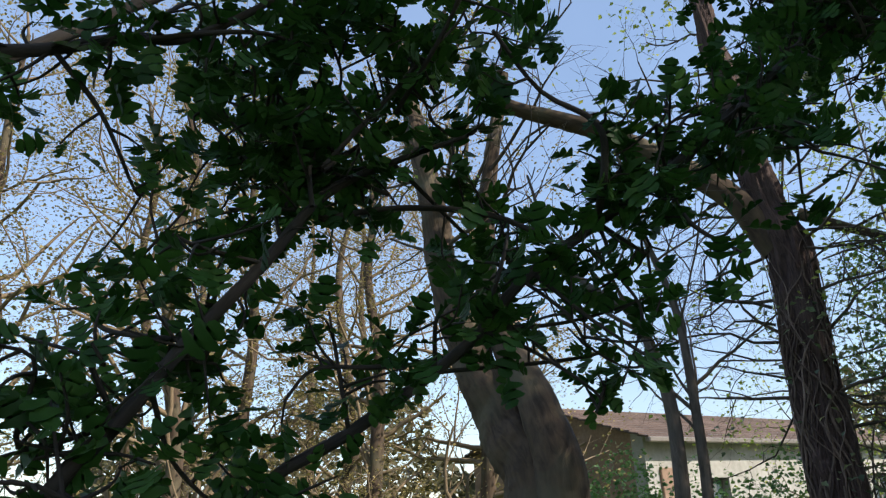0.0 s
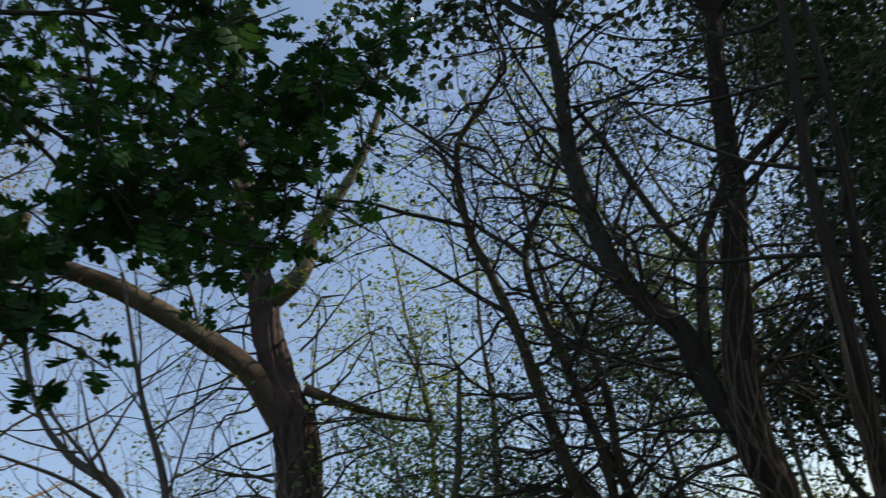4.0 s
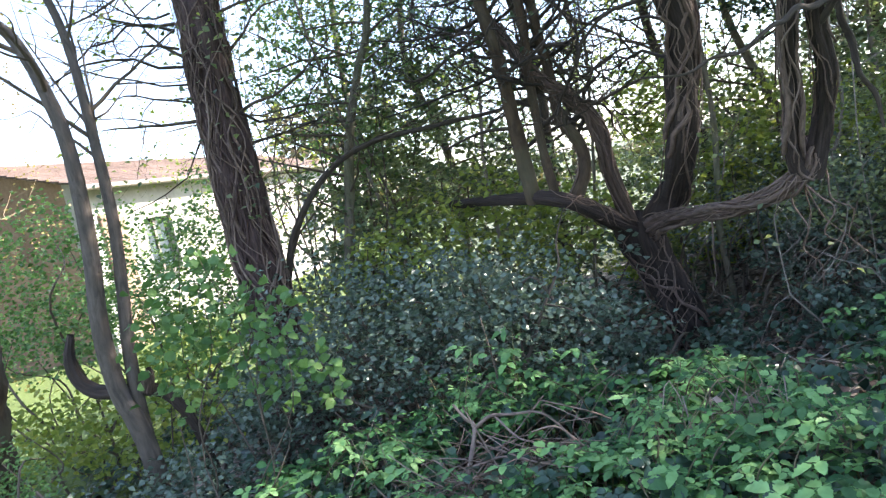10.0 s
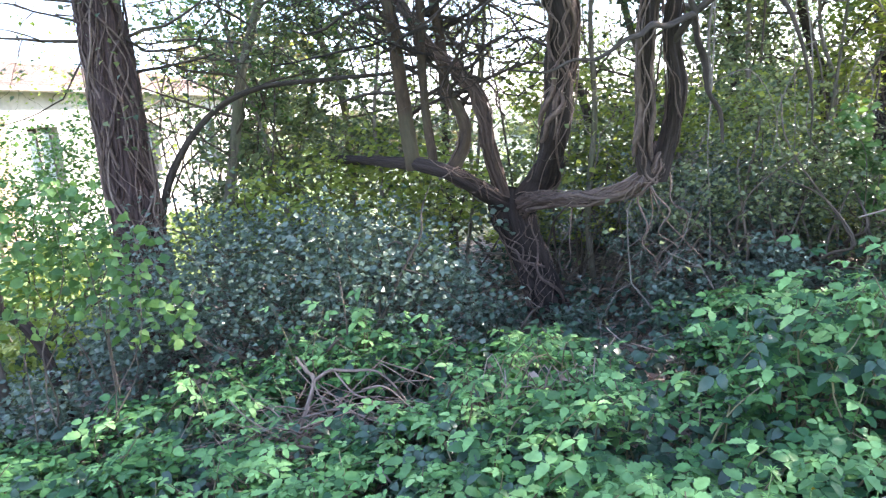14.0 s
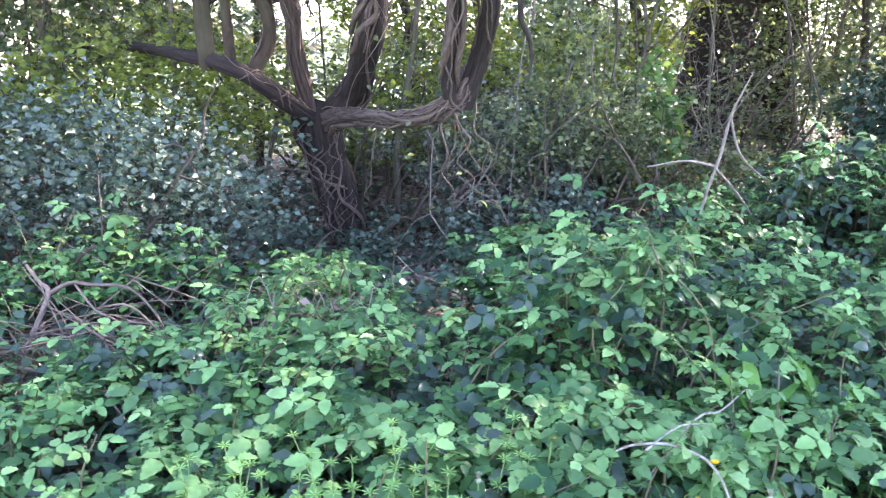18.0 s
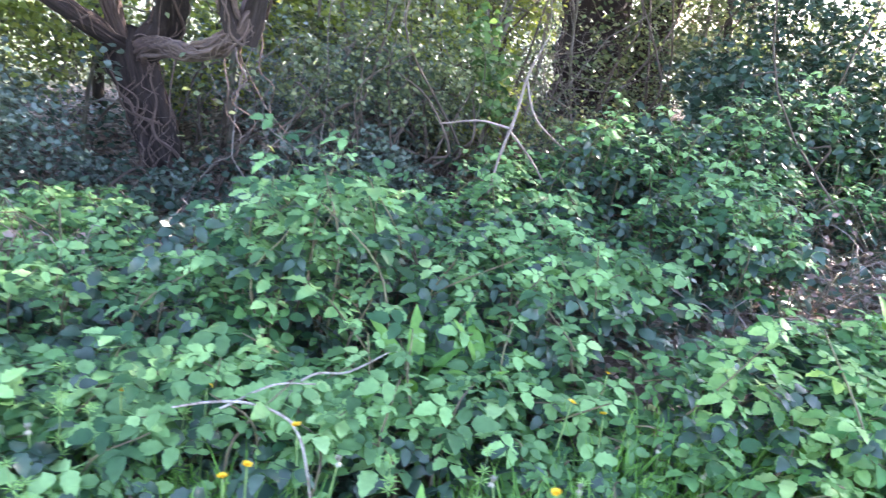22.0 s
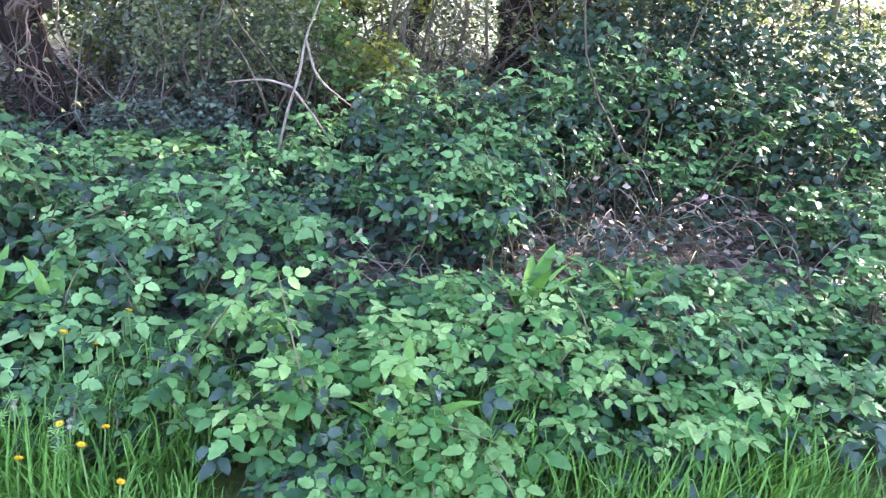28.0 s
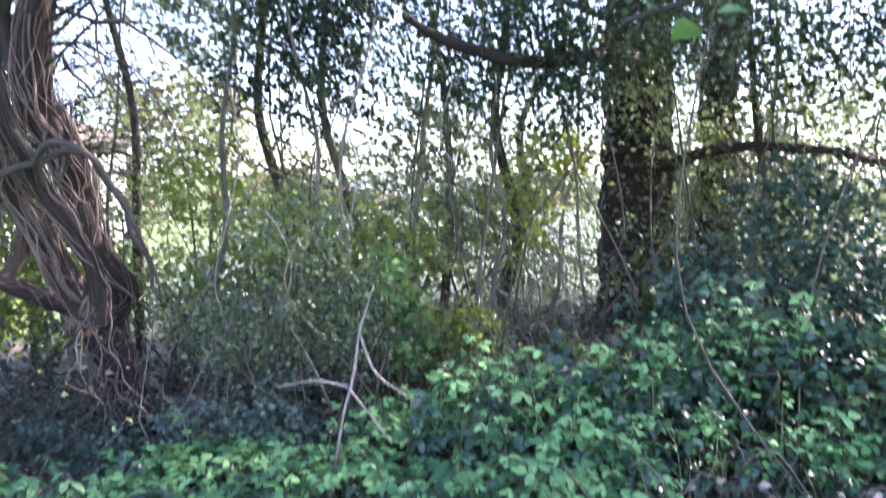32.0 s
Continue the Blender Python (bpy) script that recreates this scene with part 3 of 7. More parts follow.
def build_house():
    """A long low house end-on to the wood: its rendered front faces the sun."""
    h = thing("house", "low brick and cream rendered house with a brown tiled roof", "house", (0, 0, -0.4))
    x0, x1, y0, y1, eave, ridge = -12.2, -7.1, 13.0, 24.0, 3.25, 4.05
    mid = (x0 + x1) / 2
    # front wall with real openings, in vertical strips
    gaps = [(14.6, 15.5, 1.3, 2.4), (18.4, 19.3, 1.2, 2.4), (21.4, 22.6, 1.2, 2.4)]
    y = y0
    for a, b, lo, hi in gaps + [(y1, y1, 0, 0)]:
        part("wall", box_mesh("wall", x1 - 0.28, y, 0, x1, a, eave, M_RENDER), h, "cream rendered wall")
        if b > a:
            if lo > 0.2:
                part("wall", box_mesh("wall", x1 - 0.28, a, 0, x1, b, lo, M_RENDER), h, "cream rendered wall")
            part("wall", box_mesh("wall", x1 - 0.28, a, hi, x1, b, eave, M_RENDER), h, "cream rendered wall")
            w = part("window", box_mesh("window", x1 - 0.18, a + 0.06, lo + 0.06, x1 - 0.16, b - 0.06, hi - 0.06, M_PANE), h, "dark window pane")
            for c in np.linspace(a, b - 0.06, 3):
                part("frame", box_mesh("frame", x1 - 0.2, c, lo, x1 - 0.12, c + 0.06, hi, M_GUTTER), w)
            part("sill", box_mesh("sill", x1 - 0.1, a - 0.05, lo - 0.06, x1 + 0.08, b + 0.05, lo, M_GUTTER), w)
        y = b
    part("wall", box_mesh("wall", x0, y1 - 0.28, 0, x1 - 0.28, y1, eave, M_BRICK), h, "brick wall")
    part("wall", box_mesh("wall", x0, y0 + 0.28, 0, x0 + 0.28, y1 - 0.28, eave, M_BRICK), h, "brick wall")
    # gable end wall
    v = np.array([(x0, y0, 0), (x1 - 0.28, y0, 0), (x1 - 0.28, y0, eave), (mid, y0, ridge - 0.05), (x0, y0, eave)])
    v = np.vstack([v, v + (0, 0.28, 0)])
    q = np.array([(i, (i + 1) % 5, (i + 1) % 5 + 5, i + 5) for i in range(5)])
    t = np.array([(0, 2, 1), (0, 4, 2), (4, 3, 2), (5, 6, 7), (5, 7, 9), (9, 7, 8)])
    part("gable", raw_mesh("gable", v, [t, q], M_BRICK, smooth=False), h, "shaded brick gable end")
    part("brick_pier", box_mesh("brick_pier", x1 - 0.3, y0 + 0.35, 0, x1 + 0.06, y0 + 1.0, 2.6, M_BRICK, 0.01), h, "sunlit orange brick pier")
    # roof slopes of overlapping tile courses
    for s, ex in ((1, x1 + 0.35), (-1, x0 - 0.35)):
        roof = part("roof", box_mesh("roof", min(mid, mid + 0.01), y0 - 0.3, ridge - 0.14, mid + 0.1, y1 + 0.3, ridge - 0.04, M_ROOF), h, "brown tiled roof slope")
        n = 14
        for k in range(n):
            xa, xb = mid + (ex - mid) * k / n, mid + (ex - mid) * (k + 1.15) / n
            za, zb = ridge + (eave - 0.12 - ridge) * k / n, ridge + (eave - 0.12 - ridge) * (k + 1.15) / n
            v = np.array([(xa, y0 - 0.3, za), (xb, y0 - 0.3, zb + 0.03), (xb, y1 + 0.3, zb + 0.03), (xa, y1 + 0.3, za)])
            v = np.vstack([v, v - (0, 0, 0.035)])
            q = np.array([(0, 1, 2, 3), (4, 7, 6, 5), (0, 4, 5, 1), (1, 5, 6, 2), (2, 6, 7, 3), (3, 7, 4, 0)])
            part("tile_course", raw_mesh("tile_course", v, [q], M_ROOF, smooth=False), roof)
    turn = Matrix.Rotation(radians(-13), 4, "Z")
    h.matrix_world = Matrix.Translation(Vector((x1, y0, -0.4))) @ turn @ Matrix.Translation(Vector((-x1, -y0, 0)))
    part("gutter", box_mesh("gutter", x1 + 0.3, y0 - 0.3, eave - 0.22, x1 + 0.42, y1 + 0.3, eave - 0.12, M_GUTTER, 0.02), h, "brown weathered gutter")


build_house()


# ---- trees ----
def tree_thing(name, label, at):
    return thing(name, label, "tree", at)


def limb(parent, name, pts, material, sides=12, n=40, knobs=0.06, seed=0, label="", ropes=None):
    """A limb from world points of (x, y, z, radius), as a part; returns its line in the thing's coordinates."""
    ln = smooth_line(pts, n)
    ln[:, :3] -= np.array(parent.location)
    me = rope_mesh(name, ln, material, *ropes, seed=seed) if ropes else limb_mesh(name, [ln], material, sides, knobs, seed)
    part(name, me, parent, label)
    return ln


def twig_part(parent, lines, material, sides=4, name="twig_growth"):
    part(name, limb_mesh(name, lines, material, sides), parent, kind="stuff")


def leaf_part(parent, rng, places, shape, material, per=3, reach=0.08, size=(0.7, 1.2), name="leaves", tilt=0.7):
    p = np.repeat(np.asarray(places), per, 0)
    p = p + rng.normal(0, reach, p.shape)
    part(name, scatter(name, shape, p, spray(rng, len(p), tilt), rng.uniform(*size, len(p)), material), parent, kind="stuff")


def crown(parent, rng, roots, material, levels=2, kids=4, leafy=None, per=2, reach=0.1, bend=0.3, lift=0.08, spread=0.75, minr=0.0):
    """Branching twigs that start at (place, way, length, radius), in world coordinates."""
    lines, tips = [], []
    base = np.array(parent.location)
    for p, d, ln, r in roots:
        grow(rng, np.asarray(p) - base, d, ln, r, levels, kids, bend, lift, 6, 0.6, spread, lines, tips)
    twig_part(parent, [l for l in lines if l[0, 3] > minr], material)
    if leafy and tips:
        leaf_part(parent, rng, tips, leafy[0], leafy[1], per, reach)
    return tips


def build_main_tree():
    """The old many-stemmed tree wrapped in ivy stems."""
    rng = np.random.default_rng(11)
    eye, far = np.array((-0.4, 0.0, 1.36)), 0.98

    def back(pts, far=1.22):
        far = far if isinstance(far, list) else [far] * len(pts)
        return [(*(eye + f * (np.array(p[:3]) - eye)), p[3]) for p, f in zip(pts, far)]

    at = (1.0, 5.45, float(gz(1.0, 5.45)) - 0.05)
    t = tree_thing("ivy_clad_tree", "old many-stemmed tree bound with bare ivy stems in undergrowth", at)
    tr = limb(t, "trunk", back([(0.9, 4.75, -0.15, 0.18), (0.84, 4.75, 0.05, 0.15), (0.76, 4.75, 0.35, 0.14), (0.67, 4.75, 0.62, 0.145), (0.62, 4.75, 0.86, 0.155), (0.64, 4.75, 0.97, 0.1)], 1.15), M_BARK, 16, 40, 0.1, 1, ropes=(9, 0.42, 1.1))
    ce = limb(t, "stem", back([(0.66, 4.75, 0.82, 0.109), (0.86, 4.75, 1.02, 0.105), (0.98, 4.75, 1.34, 0.0936), (1.05, 4.75, 1.68, 0.0897), (1.11, 4.76, 2.05, 0.0936), (1.10, 4.8, 2.43, 0.0975), (1.32, 4.85, 3.14, 0.078), (1.61, 4.85, 3.97, 0.0702), (1.77, 4.8, 4.65, 0.0624), (2.06, 4.8, 5.65, 0.0468)], [1.15, 1.10, 1.0, 0.96, 0.91, 0.87, 0.84, 0.82, 0.81, 0.8]), M_BARK, 14, 80, 0.07, 2, ropes=(8, 0.3, 0.5))
    # near-black bark puts shade into this stem's colour, so it reads as a silhouette
    lt = limb(t, "stem", back([(1.06, 4.8, 2.3, 0.0624), (0.94, 4.75, 2.82, 0.0663), (0.91, 4.7, 3.09, 0.0663), (0.74, 4.7, 3.37, 0.0624), (0.62, 4.7, 3.66, 0.0608), (0.58, 4.7, 4.13, 0.0562), (0.58, 4.7, 4.62, 0.0546), (0.65, 4.6, 5.05, 0.0468), (0.74, 4.6, 5.82, 0.039)], [0.885, 0.87, 0.86, 0.86, 0.86, 0.86, 0.86, 0.86, 0.86]), M_HAW_SHADED_BARK, 12, 60, 0.05, 3)
    limb(t, "branch", back([(0.97, 4.75, 2.81, 0.039), (1.19, 4.7, 3.53, 0.0351), (1.34, 4.7, 3.8, 0.0312), (1.55, 4.6, 4.02, 0.0312), (2.08, 4.5, 4.34, 0.0234), (2.6, 4.4, 4.53, 0.0156)], 0.87), M_BARK_DARK, 8, 30, 0.04, 4)
    limb(t, "branch", back([(1.19, 4.7, 3.53, 0.0273), (1.08, 4.7, 3.73, 0.025), (0.98, 4.7, 4.08, 0.0234), (0.86, 4.7, 4.6, 0.0211), (0.72, 4.66, 5.0, 0.0156)], 0.87), M_BARK_DARK, 8, 30, 0.04, 5)
    rl = limb(t, "limb", [(0.80, 5.45, 0.76, 0.075), (0.93, 5.0, 0.86, 0.045), (1.03, 4.5, 0.90, 0.038)] + back([(1.05, 3.7, 1.01, 0.038), (1.17, 3.55, 1.12, 0.045), (1.22, 3.58, 1.25, 0.042)], 1.07), M_ROPE, 12, 44, 0.11, 6, ropes=(6, 0.5, 2.2))
    r1 = limb(t, "stem", [(1.27, 3.82, 1.05, 0.05), (1.207, 3.75, 1.2, 0.042), (1.177, 3.59, 1.46, 0.037), (1.13, 3.42, 1.72, 0.034), (1.097, 3.23, 1.97, 0.032), (1.09, 2.98, 2.32, 0.029), (1.135, 2.78, 2.93, 0.024), (1.3, 2.65, 3.7, 0.018), (1.5, 2.6, 4.6, 0.01)], M_BARK, 10, 50, 0.07, 7, ropes=(5, 0.4, 2.0))
    r2 = limb(t, "stem", [(1.31, 3.83, 1.05, 0.05), (1.355, 3.72, 1.3, 0.045), (1.317, 3.52, 1.57, 0.041), (1.237, 3.36, 1.81, 0.037), (1.214, 3.15, 2.09, 0.033), (1.232, 2.9, 2.63, 0.027), (1.317, 2.75, 3.15, 0.02), (1.45, 2.65, 3.9, 0.014), (1.75, 2.6, 4.8, 0.007)], M_BARK, 10, 50, 0.07, 8, ropes=(5, 0.4, 2.0))
    limb(t, "branch", [(1.23, 3.2, 1.98, 0.012), (1.3, 3.23, 1.86, 0.013), (1.25, 3.21, 1.83, 0.013), (1.16, 3.22, 1.80, 0.012), (1.085, 3.2, 1.81, 0.012), (1.03, 3.21, 1.77, 0.0105), (0.97, 3.2, 1.76, 0.010), (0.84, 3.22, 1.69, 0.0085), (0.72, 3.22, 1.69, 0.007), (0.6, 3.23, 1.65, 0.006), (0.425, 3.26, 1.68, 0.003)], M_BARK_DARK, 8, 60, 0.2, 15)
    limb(t, "branch", [(1.237, 3.36, 1.83, 0.014), (1.33, 3.43, 1.9, 0.016), (1.42, 3.52, 1.88, 0.017), (1.47, 3.6, 1.76, 0.016), (1.53, 3.66, 1.66, 0.018), (1.55, 3.68, 1.5, 0.013), (1.62, 3.7, 1.38, 0.012), (1.63, 3.7, 1.22, 0.006)], M_BARK_DARK, 9, 50, 0.22, 16)
    limb(t, "branch", [(1.257, 3.38, 1.75, 0.018), (1.31, 3.23, 1.86, 0.016), (1.43, 3.1, 1.93, 0.014), (1.59, 3.05, 1.87, 0.012), (1.7, 3.07, 1.68, 0.009), (1.79, 3.14, 1.42, 0.006), (1.81, 3.19, 1.23, 0.003)], M_BARK_DARK, 8, 42, 0.14, 9)
    st = limb(t, "limb", back([(0.62, 4.75, 0.84, 0.08), (0.44, 4.75, 0.97, 0.066), (0.28, 4.8, 1.1, 0.055), (0.08, 5.0, 1.18, 0.048), (-0.19, 5.5, 1.21, 0.04), (-0.50, 5.95, 1.23, 0.034), (-0.55, 6.02, 1.23, 0.0234)], [1.15, 1.1, 1.05, 1.02, 1.0, 1.0, 1.0]), M_BARK, 12, 50, 0.07, 10, "broken dark limb", ropes=(7, 0.25, 0.6))
    up = limb(t, "stem", back([(0.03, 5.02, 1.16, 0.0585), (0.0, 4.9, 1.61, 0.0484), (-0.02, 4.8, 2.0, 0.0452), (-0.06, 4.78, 2.38, 0.0429), (-0.11, 4.72, 2.81, 0.0406), (-0.16, 4.7, 3.33, 0.039), (-0.24, 4.7, 3.77, 0.0351), (-0.32, 4.7, 4.2, 0.0312), (-0.27, 4.7, 4.84, 0.025), (-0.1, 4.7, 5.11, 0.0218), (0.27, 4.7, 5.51, 0.0156)], 1.03), M_BARK_SMOOTH, 10, 80, 0.04, 11, "upright mossy stem", ropes=(5, 0.16, 0.4))
    u2 = limb(t, "stem", back([(0.16, 4.92, 1.2, 0.0351), (0.14, 4.9, 1.58, 0.0296), (0.15, 4.88, 1.96, 0.0312), (0.17, 4.82, 2.44, 0.0328), (0.11, 4.8, 2.98, 0.0328), (0.03, 4.8, 3.5, 0.0296), (0.04, 4.8, 3.94, 0.0265), (0.31, 4.8, 4.35, 0.0218), (0.55, 4.8, 4.75, 0.0156)], 1.03), M_BARK_SMOOTH, 10, 70, 0.04, 12, ropes=(5, 0.18, 0.4))
    lp = limb(t, "stem", back([(0.57, 4.72, 0.92, 0.0585), (0.51, 4.75, 1.27, 0.0484), (0.49, 4.8, 1.58, 0.0452), (0.37, 4.9, 1.77, 0.0429), (0.22, 5.0, 1.95, 0.039), (0.08, 5.0, 2.2, 0.0351), (-0.1, 5.05, 2.6, 0.0234)], [1.14, 1.1, 1.06, 1.04, 1.02, 1.01, 1.0]), M_ROPE, 10, 50, 0.07, 13, ropes=(5, 0.45, 3.0))
    s3 = limb(t, "stem", back([(0.24, 4.85, 1.08, 0.0468), (0.37, 4.85, 1.29, 0.0429), (0.38, 4.85, 1.47, 0.0406), (0.28, 4.85, 1.67, 0.039), (0.28, 4.85, 1.95, 0.0351), (0.24, 4.8, 2.33, 0.0328), (0.3, 4.85, 2.9, 0.0273), (0.2, 4.9, 3.6, 0.0195)], 1.05), M_BARK_SMOOTH, 10, 60, 0.05, 14, ropes=(5, 0.2, 0.8))
    # ivy stems that creep over trunk and limbs
    k = 0
    for ln, count, off in ((tr, 22, 1.0), (ce[:60], 14, 1.0), (rl, 16, 1.0), (r1[:36], 12, 1.0), (r2[:30], 8, 1.0), (lp, 10, 1.0), (st[:26], 8, 1.0), (s3[:30], 5, 1.0)):
        for v in ivy_lines(rng, ln, count, 1.3, off, (0.005, 0.012) if ln is tr or ln is ce else (0.003, 0.008)):
            part("ivy_stem", limb_mesh("ivy_stem", [v], M_IVY_STEM, 5, 0.05, k), t)
            k += 1
    for ln, count in ((tr, 4), (ce[:50], 3), (rl, 5), (r1[:36], 3), (lp, 3)):
        for v in ivy_lines(rng, ln, count, 0.9, 1.0, (0.011, 0.018)):
            part("ivy_stem", limb_mesh("ivy_stem", [v], M_IVY_STEM, 6, 0.15, k), t)
            k += 1
    for ln, count in ((tr, 7), (ce[:60], 10), (rl, 12), (r1[:36], 9), (lp, 8)):
        for v in ivy_lines(rng, ln, count, 2.4, 1.08, (0.002, 0.0045)):
            part("ivy_stem", limb_mesh("ivy_stem", [v], M_STRAND, 5, 0.05, k), t)
            k += 1
    # loose hanging stems below the right limb
    for i in range(6):
        a = rl[rng.integers(12, len(rl))][:3]
        ln = [(a[0], a[1], a[2] - 0.03, 0.006)]
        for s in range(5):
            b = np.array(ln[-1][:3]) + (rng.normal(0, 0.05), rng.normal(0, 0.05), -rng.uniform(0.06, 0.16))
            ln.append((*b, 0.005 - 0.0008 * s))
        part("ivy_stem", limb_mesh("ivy_stem", [smooth_line(ln, 20)], M_IVY_STEM, 4), t)
    # a tuft of ivy leaves in the fork
    c = np.array([(0.62, 5.3, 0.85), (0.55, 5.28, 0.76), (0.62, 5.26, 0.68), (0.54, 5.28, 0.88)]) - np.array(at)
    leaf_part(t, rng, c, leaflet(0.06, 0.028, 3), M_HOLLY, 9, 0.05, name="ivy_leaves")
    # upper crown
    roots = []
    for p, d in [((0.74, 4.6, 5.8), (0, 0, 1)), ((2.06, 4.8, 5.6), (0.3, 0, 1)), ((0.27, 4.7, 5.5), (0.3, 0, 1)), ((-0.27, 4.7, 4.6), (-0.5, 0.2, 1)), ((0.04, 4.8, 3.9), (-0.6, 0.3, 0.7)),
                 ((-0.2, 4.7, 3.5), (-0.7, -0.2, 0.6)), ((0.58, 4.7, 4.4), (-0.6, 0.2, 0.7)), ((1.3, 4.8, 3.2), (0.8, 0.1, 0.5)), ((1.6, 4.8, 4.0), (0.9, -0.2, 0.5)), ((0.55, 4.8, 4.7), (0.6, 0.3, 0.8)),
                 ((0.1, 4.8, 3.0), (0.5, -0.3, 0.6)), ((2.0, 4.0, 3.2), (0.5, 0, 1)), ((2.6, 4.4, 4.5), (0.8, 0, 0.5)), ((-0.3, 4.7, 4.2), (-0.9, 0, 0.4)), ((0.6, 4.7, 4.0), (-0.7, 0.1, 0.4))]:
        roots.append((eye + far * (np.array(p) - eye), d, rng.uniform(1.0, 1.5), 0.02))
    for ln in (ce, lt, lp, s3, r1[30:], r2[30:]):
        for p in ln[::2]:
            if p[2] > 2.0 and rng.random() < 0.7:
                roots.append((p[:3] + np.array(at), (rng.normal(0, 1), rng.normal(0, 0.6), rng.uniform(0.0, 0.8)), rng.uniform(0.6, 1.2), 0.013))
    # crown twigs take the same shade-darkened bark
    tips = crown(t, rng, roots, M_HAW_SHADED_BARK, 2, 5)
    # dense crown added above the view to shade the shaggy tree from the sun
    top = ce[-1, :3] + np.array(at)
    high = [(top, (rng.uniform(-0.2, 1.6), rng.uniform(-0.7, 0.3), 1.0), rng.uniform(2.2, 3.4), 0.035) for _ in range(16)]
    high += [(lt[-1, :3] + np.array(at), (rng.uniform(-0.6, 0.8), rng.uniform(-0.5, 0.4), 1.0), rng.uniform(1.8, 2.8), 0.03) for _ in range(8)]
    crown(t, rng, high, M_HAW_SHADED_BARK, 2, 5, (small_leaf(0.1, 0.042), M_DUSK), 5, 0.2)
    leaf_part(t, rng, np.array(tips)[::3], small_leaf(0.045, 0.015), M_DUSK, 1, 0.08)
    # leafy shoots at the top of the two stems over the low limb
    shoots = np.array([(1.95, 3.4, 4.15), (1.85, 3.3, 3.5), (1.75, 3.25, 3.1), (2.3, 3.5, 4.6)])[rng.integers(0, 4, 420)]
    shoots = shoots + rng.normal(0, 0.17, shoots.shape)
    leaf_part(t, rng, shoots - np.array(at), small_leaf(0.05, 0.02), M_DUSK, 7, 0.05)
    crooked = []
    for ln in (lt, lp, s3, ce[40:], up, u2):
        for p in ln[::3]:
            if p[2] > 1.7:
                crooked.append((p[:3] + np.array(at), (rng.normal(0, 1), rng.normal(0, 0.5), rng.uniform(-0.2, 0.8)), rng.uniform(0.5, 1.1), 0.015))
    crown(t, rng, crooked, M_BARK_DARK, 2, 5, None, 1, 0.08, 0.8, 0.05, 0.9)


build_main_tree()


def build_ridged_tree():
    """The upright tree with shaggy ridged bark, a long side limb and spring twigs."""
    rng = np.random.default_rng(21)
    at = (-2.0, 5.45, float(gz(-2.0, 5.45)) - 0.05)
    t = tree_thing("shaggy_bark_tree", "upright tree with shaggy dark ridged bark and dead ivy", at)
    tr = limb(t, "trunk", [(-1.97, 5.4, -0.25, 0.238), (-1.98, 5.4, 0.2, 0.198), (-2.0, 5.42, 0.7, 0.176), (-2.01, 5.45, 1.2, 0.167), (-2.03, 5.48, 1.85, 0.163), (-2.04, 5.5, 2.4, 0.158), (-2.02, 5.5, 2.9, 0.158), (-2.03, 5.5, 3.4, 0.154), (-2.11, 5.5, 3.77, 0.132), (-2.17, 5.5, 4.33, 0.123), (-2.2, 5.5, 4.82, 0.114), (-2.27, 5.5, 5.29, 0.0968), (-2.3, 5.5, 6.2, 0.0704)], M_SHAG, 18, 110, 0.09, 3, ropes=(13, 0.3, 0.16))
    limb(t, "limb", [(-2.08, 5.48, 3.35, 0.12), (-2.32, 5.35, 3.82, 0.1), (-2.66, 5.1, 4.15, 0.085), (-3.02, 4.85, 4.45, 0.08), (-3.32, 4.6, 4.62, 0.07), (-3.64, 4.3, 4.79, 0.055), (-3.9, 4.2, 5.2, 0.04)], M_BARK_SMOOTH, 12, 50, 0.06, 4, "long bent side limb")
    limb(t, "branch", [(-1.9, 5.5, 3.58, 0.05), (-1.66, 5.6, 3.44, 0.04), (-1.36, 5.8, 3.31, 0.025), (-1.0, 5.9, 3.2, 0.012)], M_BARK_SMOOTH, 8, 30, 0.06, 5)
    limb(t, "limb", [(-2.18, 5.5, 4.4, 0.1), (-1.81, 5.5, 4.62, 0.08), (-1.68, 5.5, 4.97, 0.07), (-1.46, 5.5, 5.2, 0.055), (-1.11, 5.5, 5.66, 0.04), (-0.8, 5.5, 6.3, 0.03)], M_BARK_PALE, 10, 40, 0.06, 6, "mossy limb")
    k = 0
    for v in ivy_lines(rng, tr[:66], 58, 0.35, 0.98, (0.006, 0.014)):
        part("ivy_stem", limb_mesh("ivy_stem", [v], M_SHAG if k % 3 else M_IVY_STEM, 5, 0.05, k), t)
        k += 1
    for v in ivy_lines(rng, tr[:66], 40, 1.1, 1.05, (0.004, 0.010)):
        part("ivy_stem", limb_mesh("ivy_stem", [v], M_STRAND if k % 2 == 0 else M_IVY_STEM, 5, 0.05, k), t)
        k += 1
    # a nest of dead stems high on the trunk
    nest = []
    for i in range(26):
        a = rng.uniform(0, 6.28)
        s = np.array([np.cos(a) * 0.19, np.sin(a) * 0.19, 2.62 + rng.normal(0, 0.09)]) + (-2.03 - at[0], 5.5 - at[1], -at[2])
        nest.append(smooth_line([(*s, 0.004), (*(s + rng.normal(0, 0.07, 3)), 0.004), (*(s + rng.normal(0, 0.1, 3)), 0.002)], 8))
    twig_part(t, nest, M_IVY_STEM, 4, "dead_ivy_tangle")
    roots = []
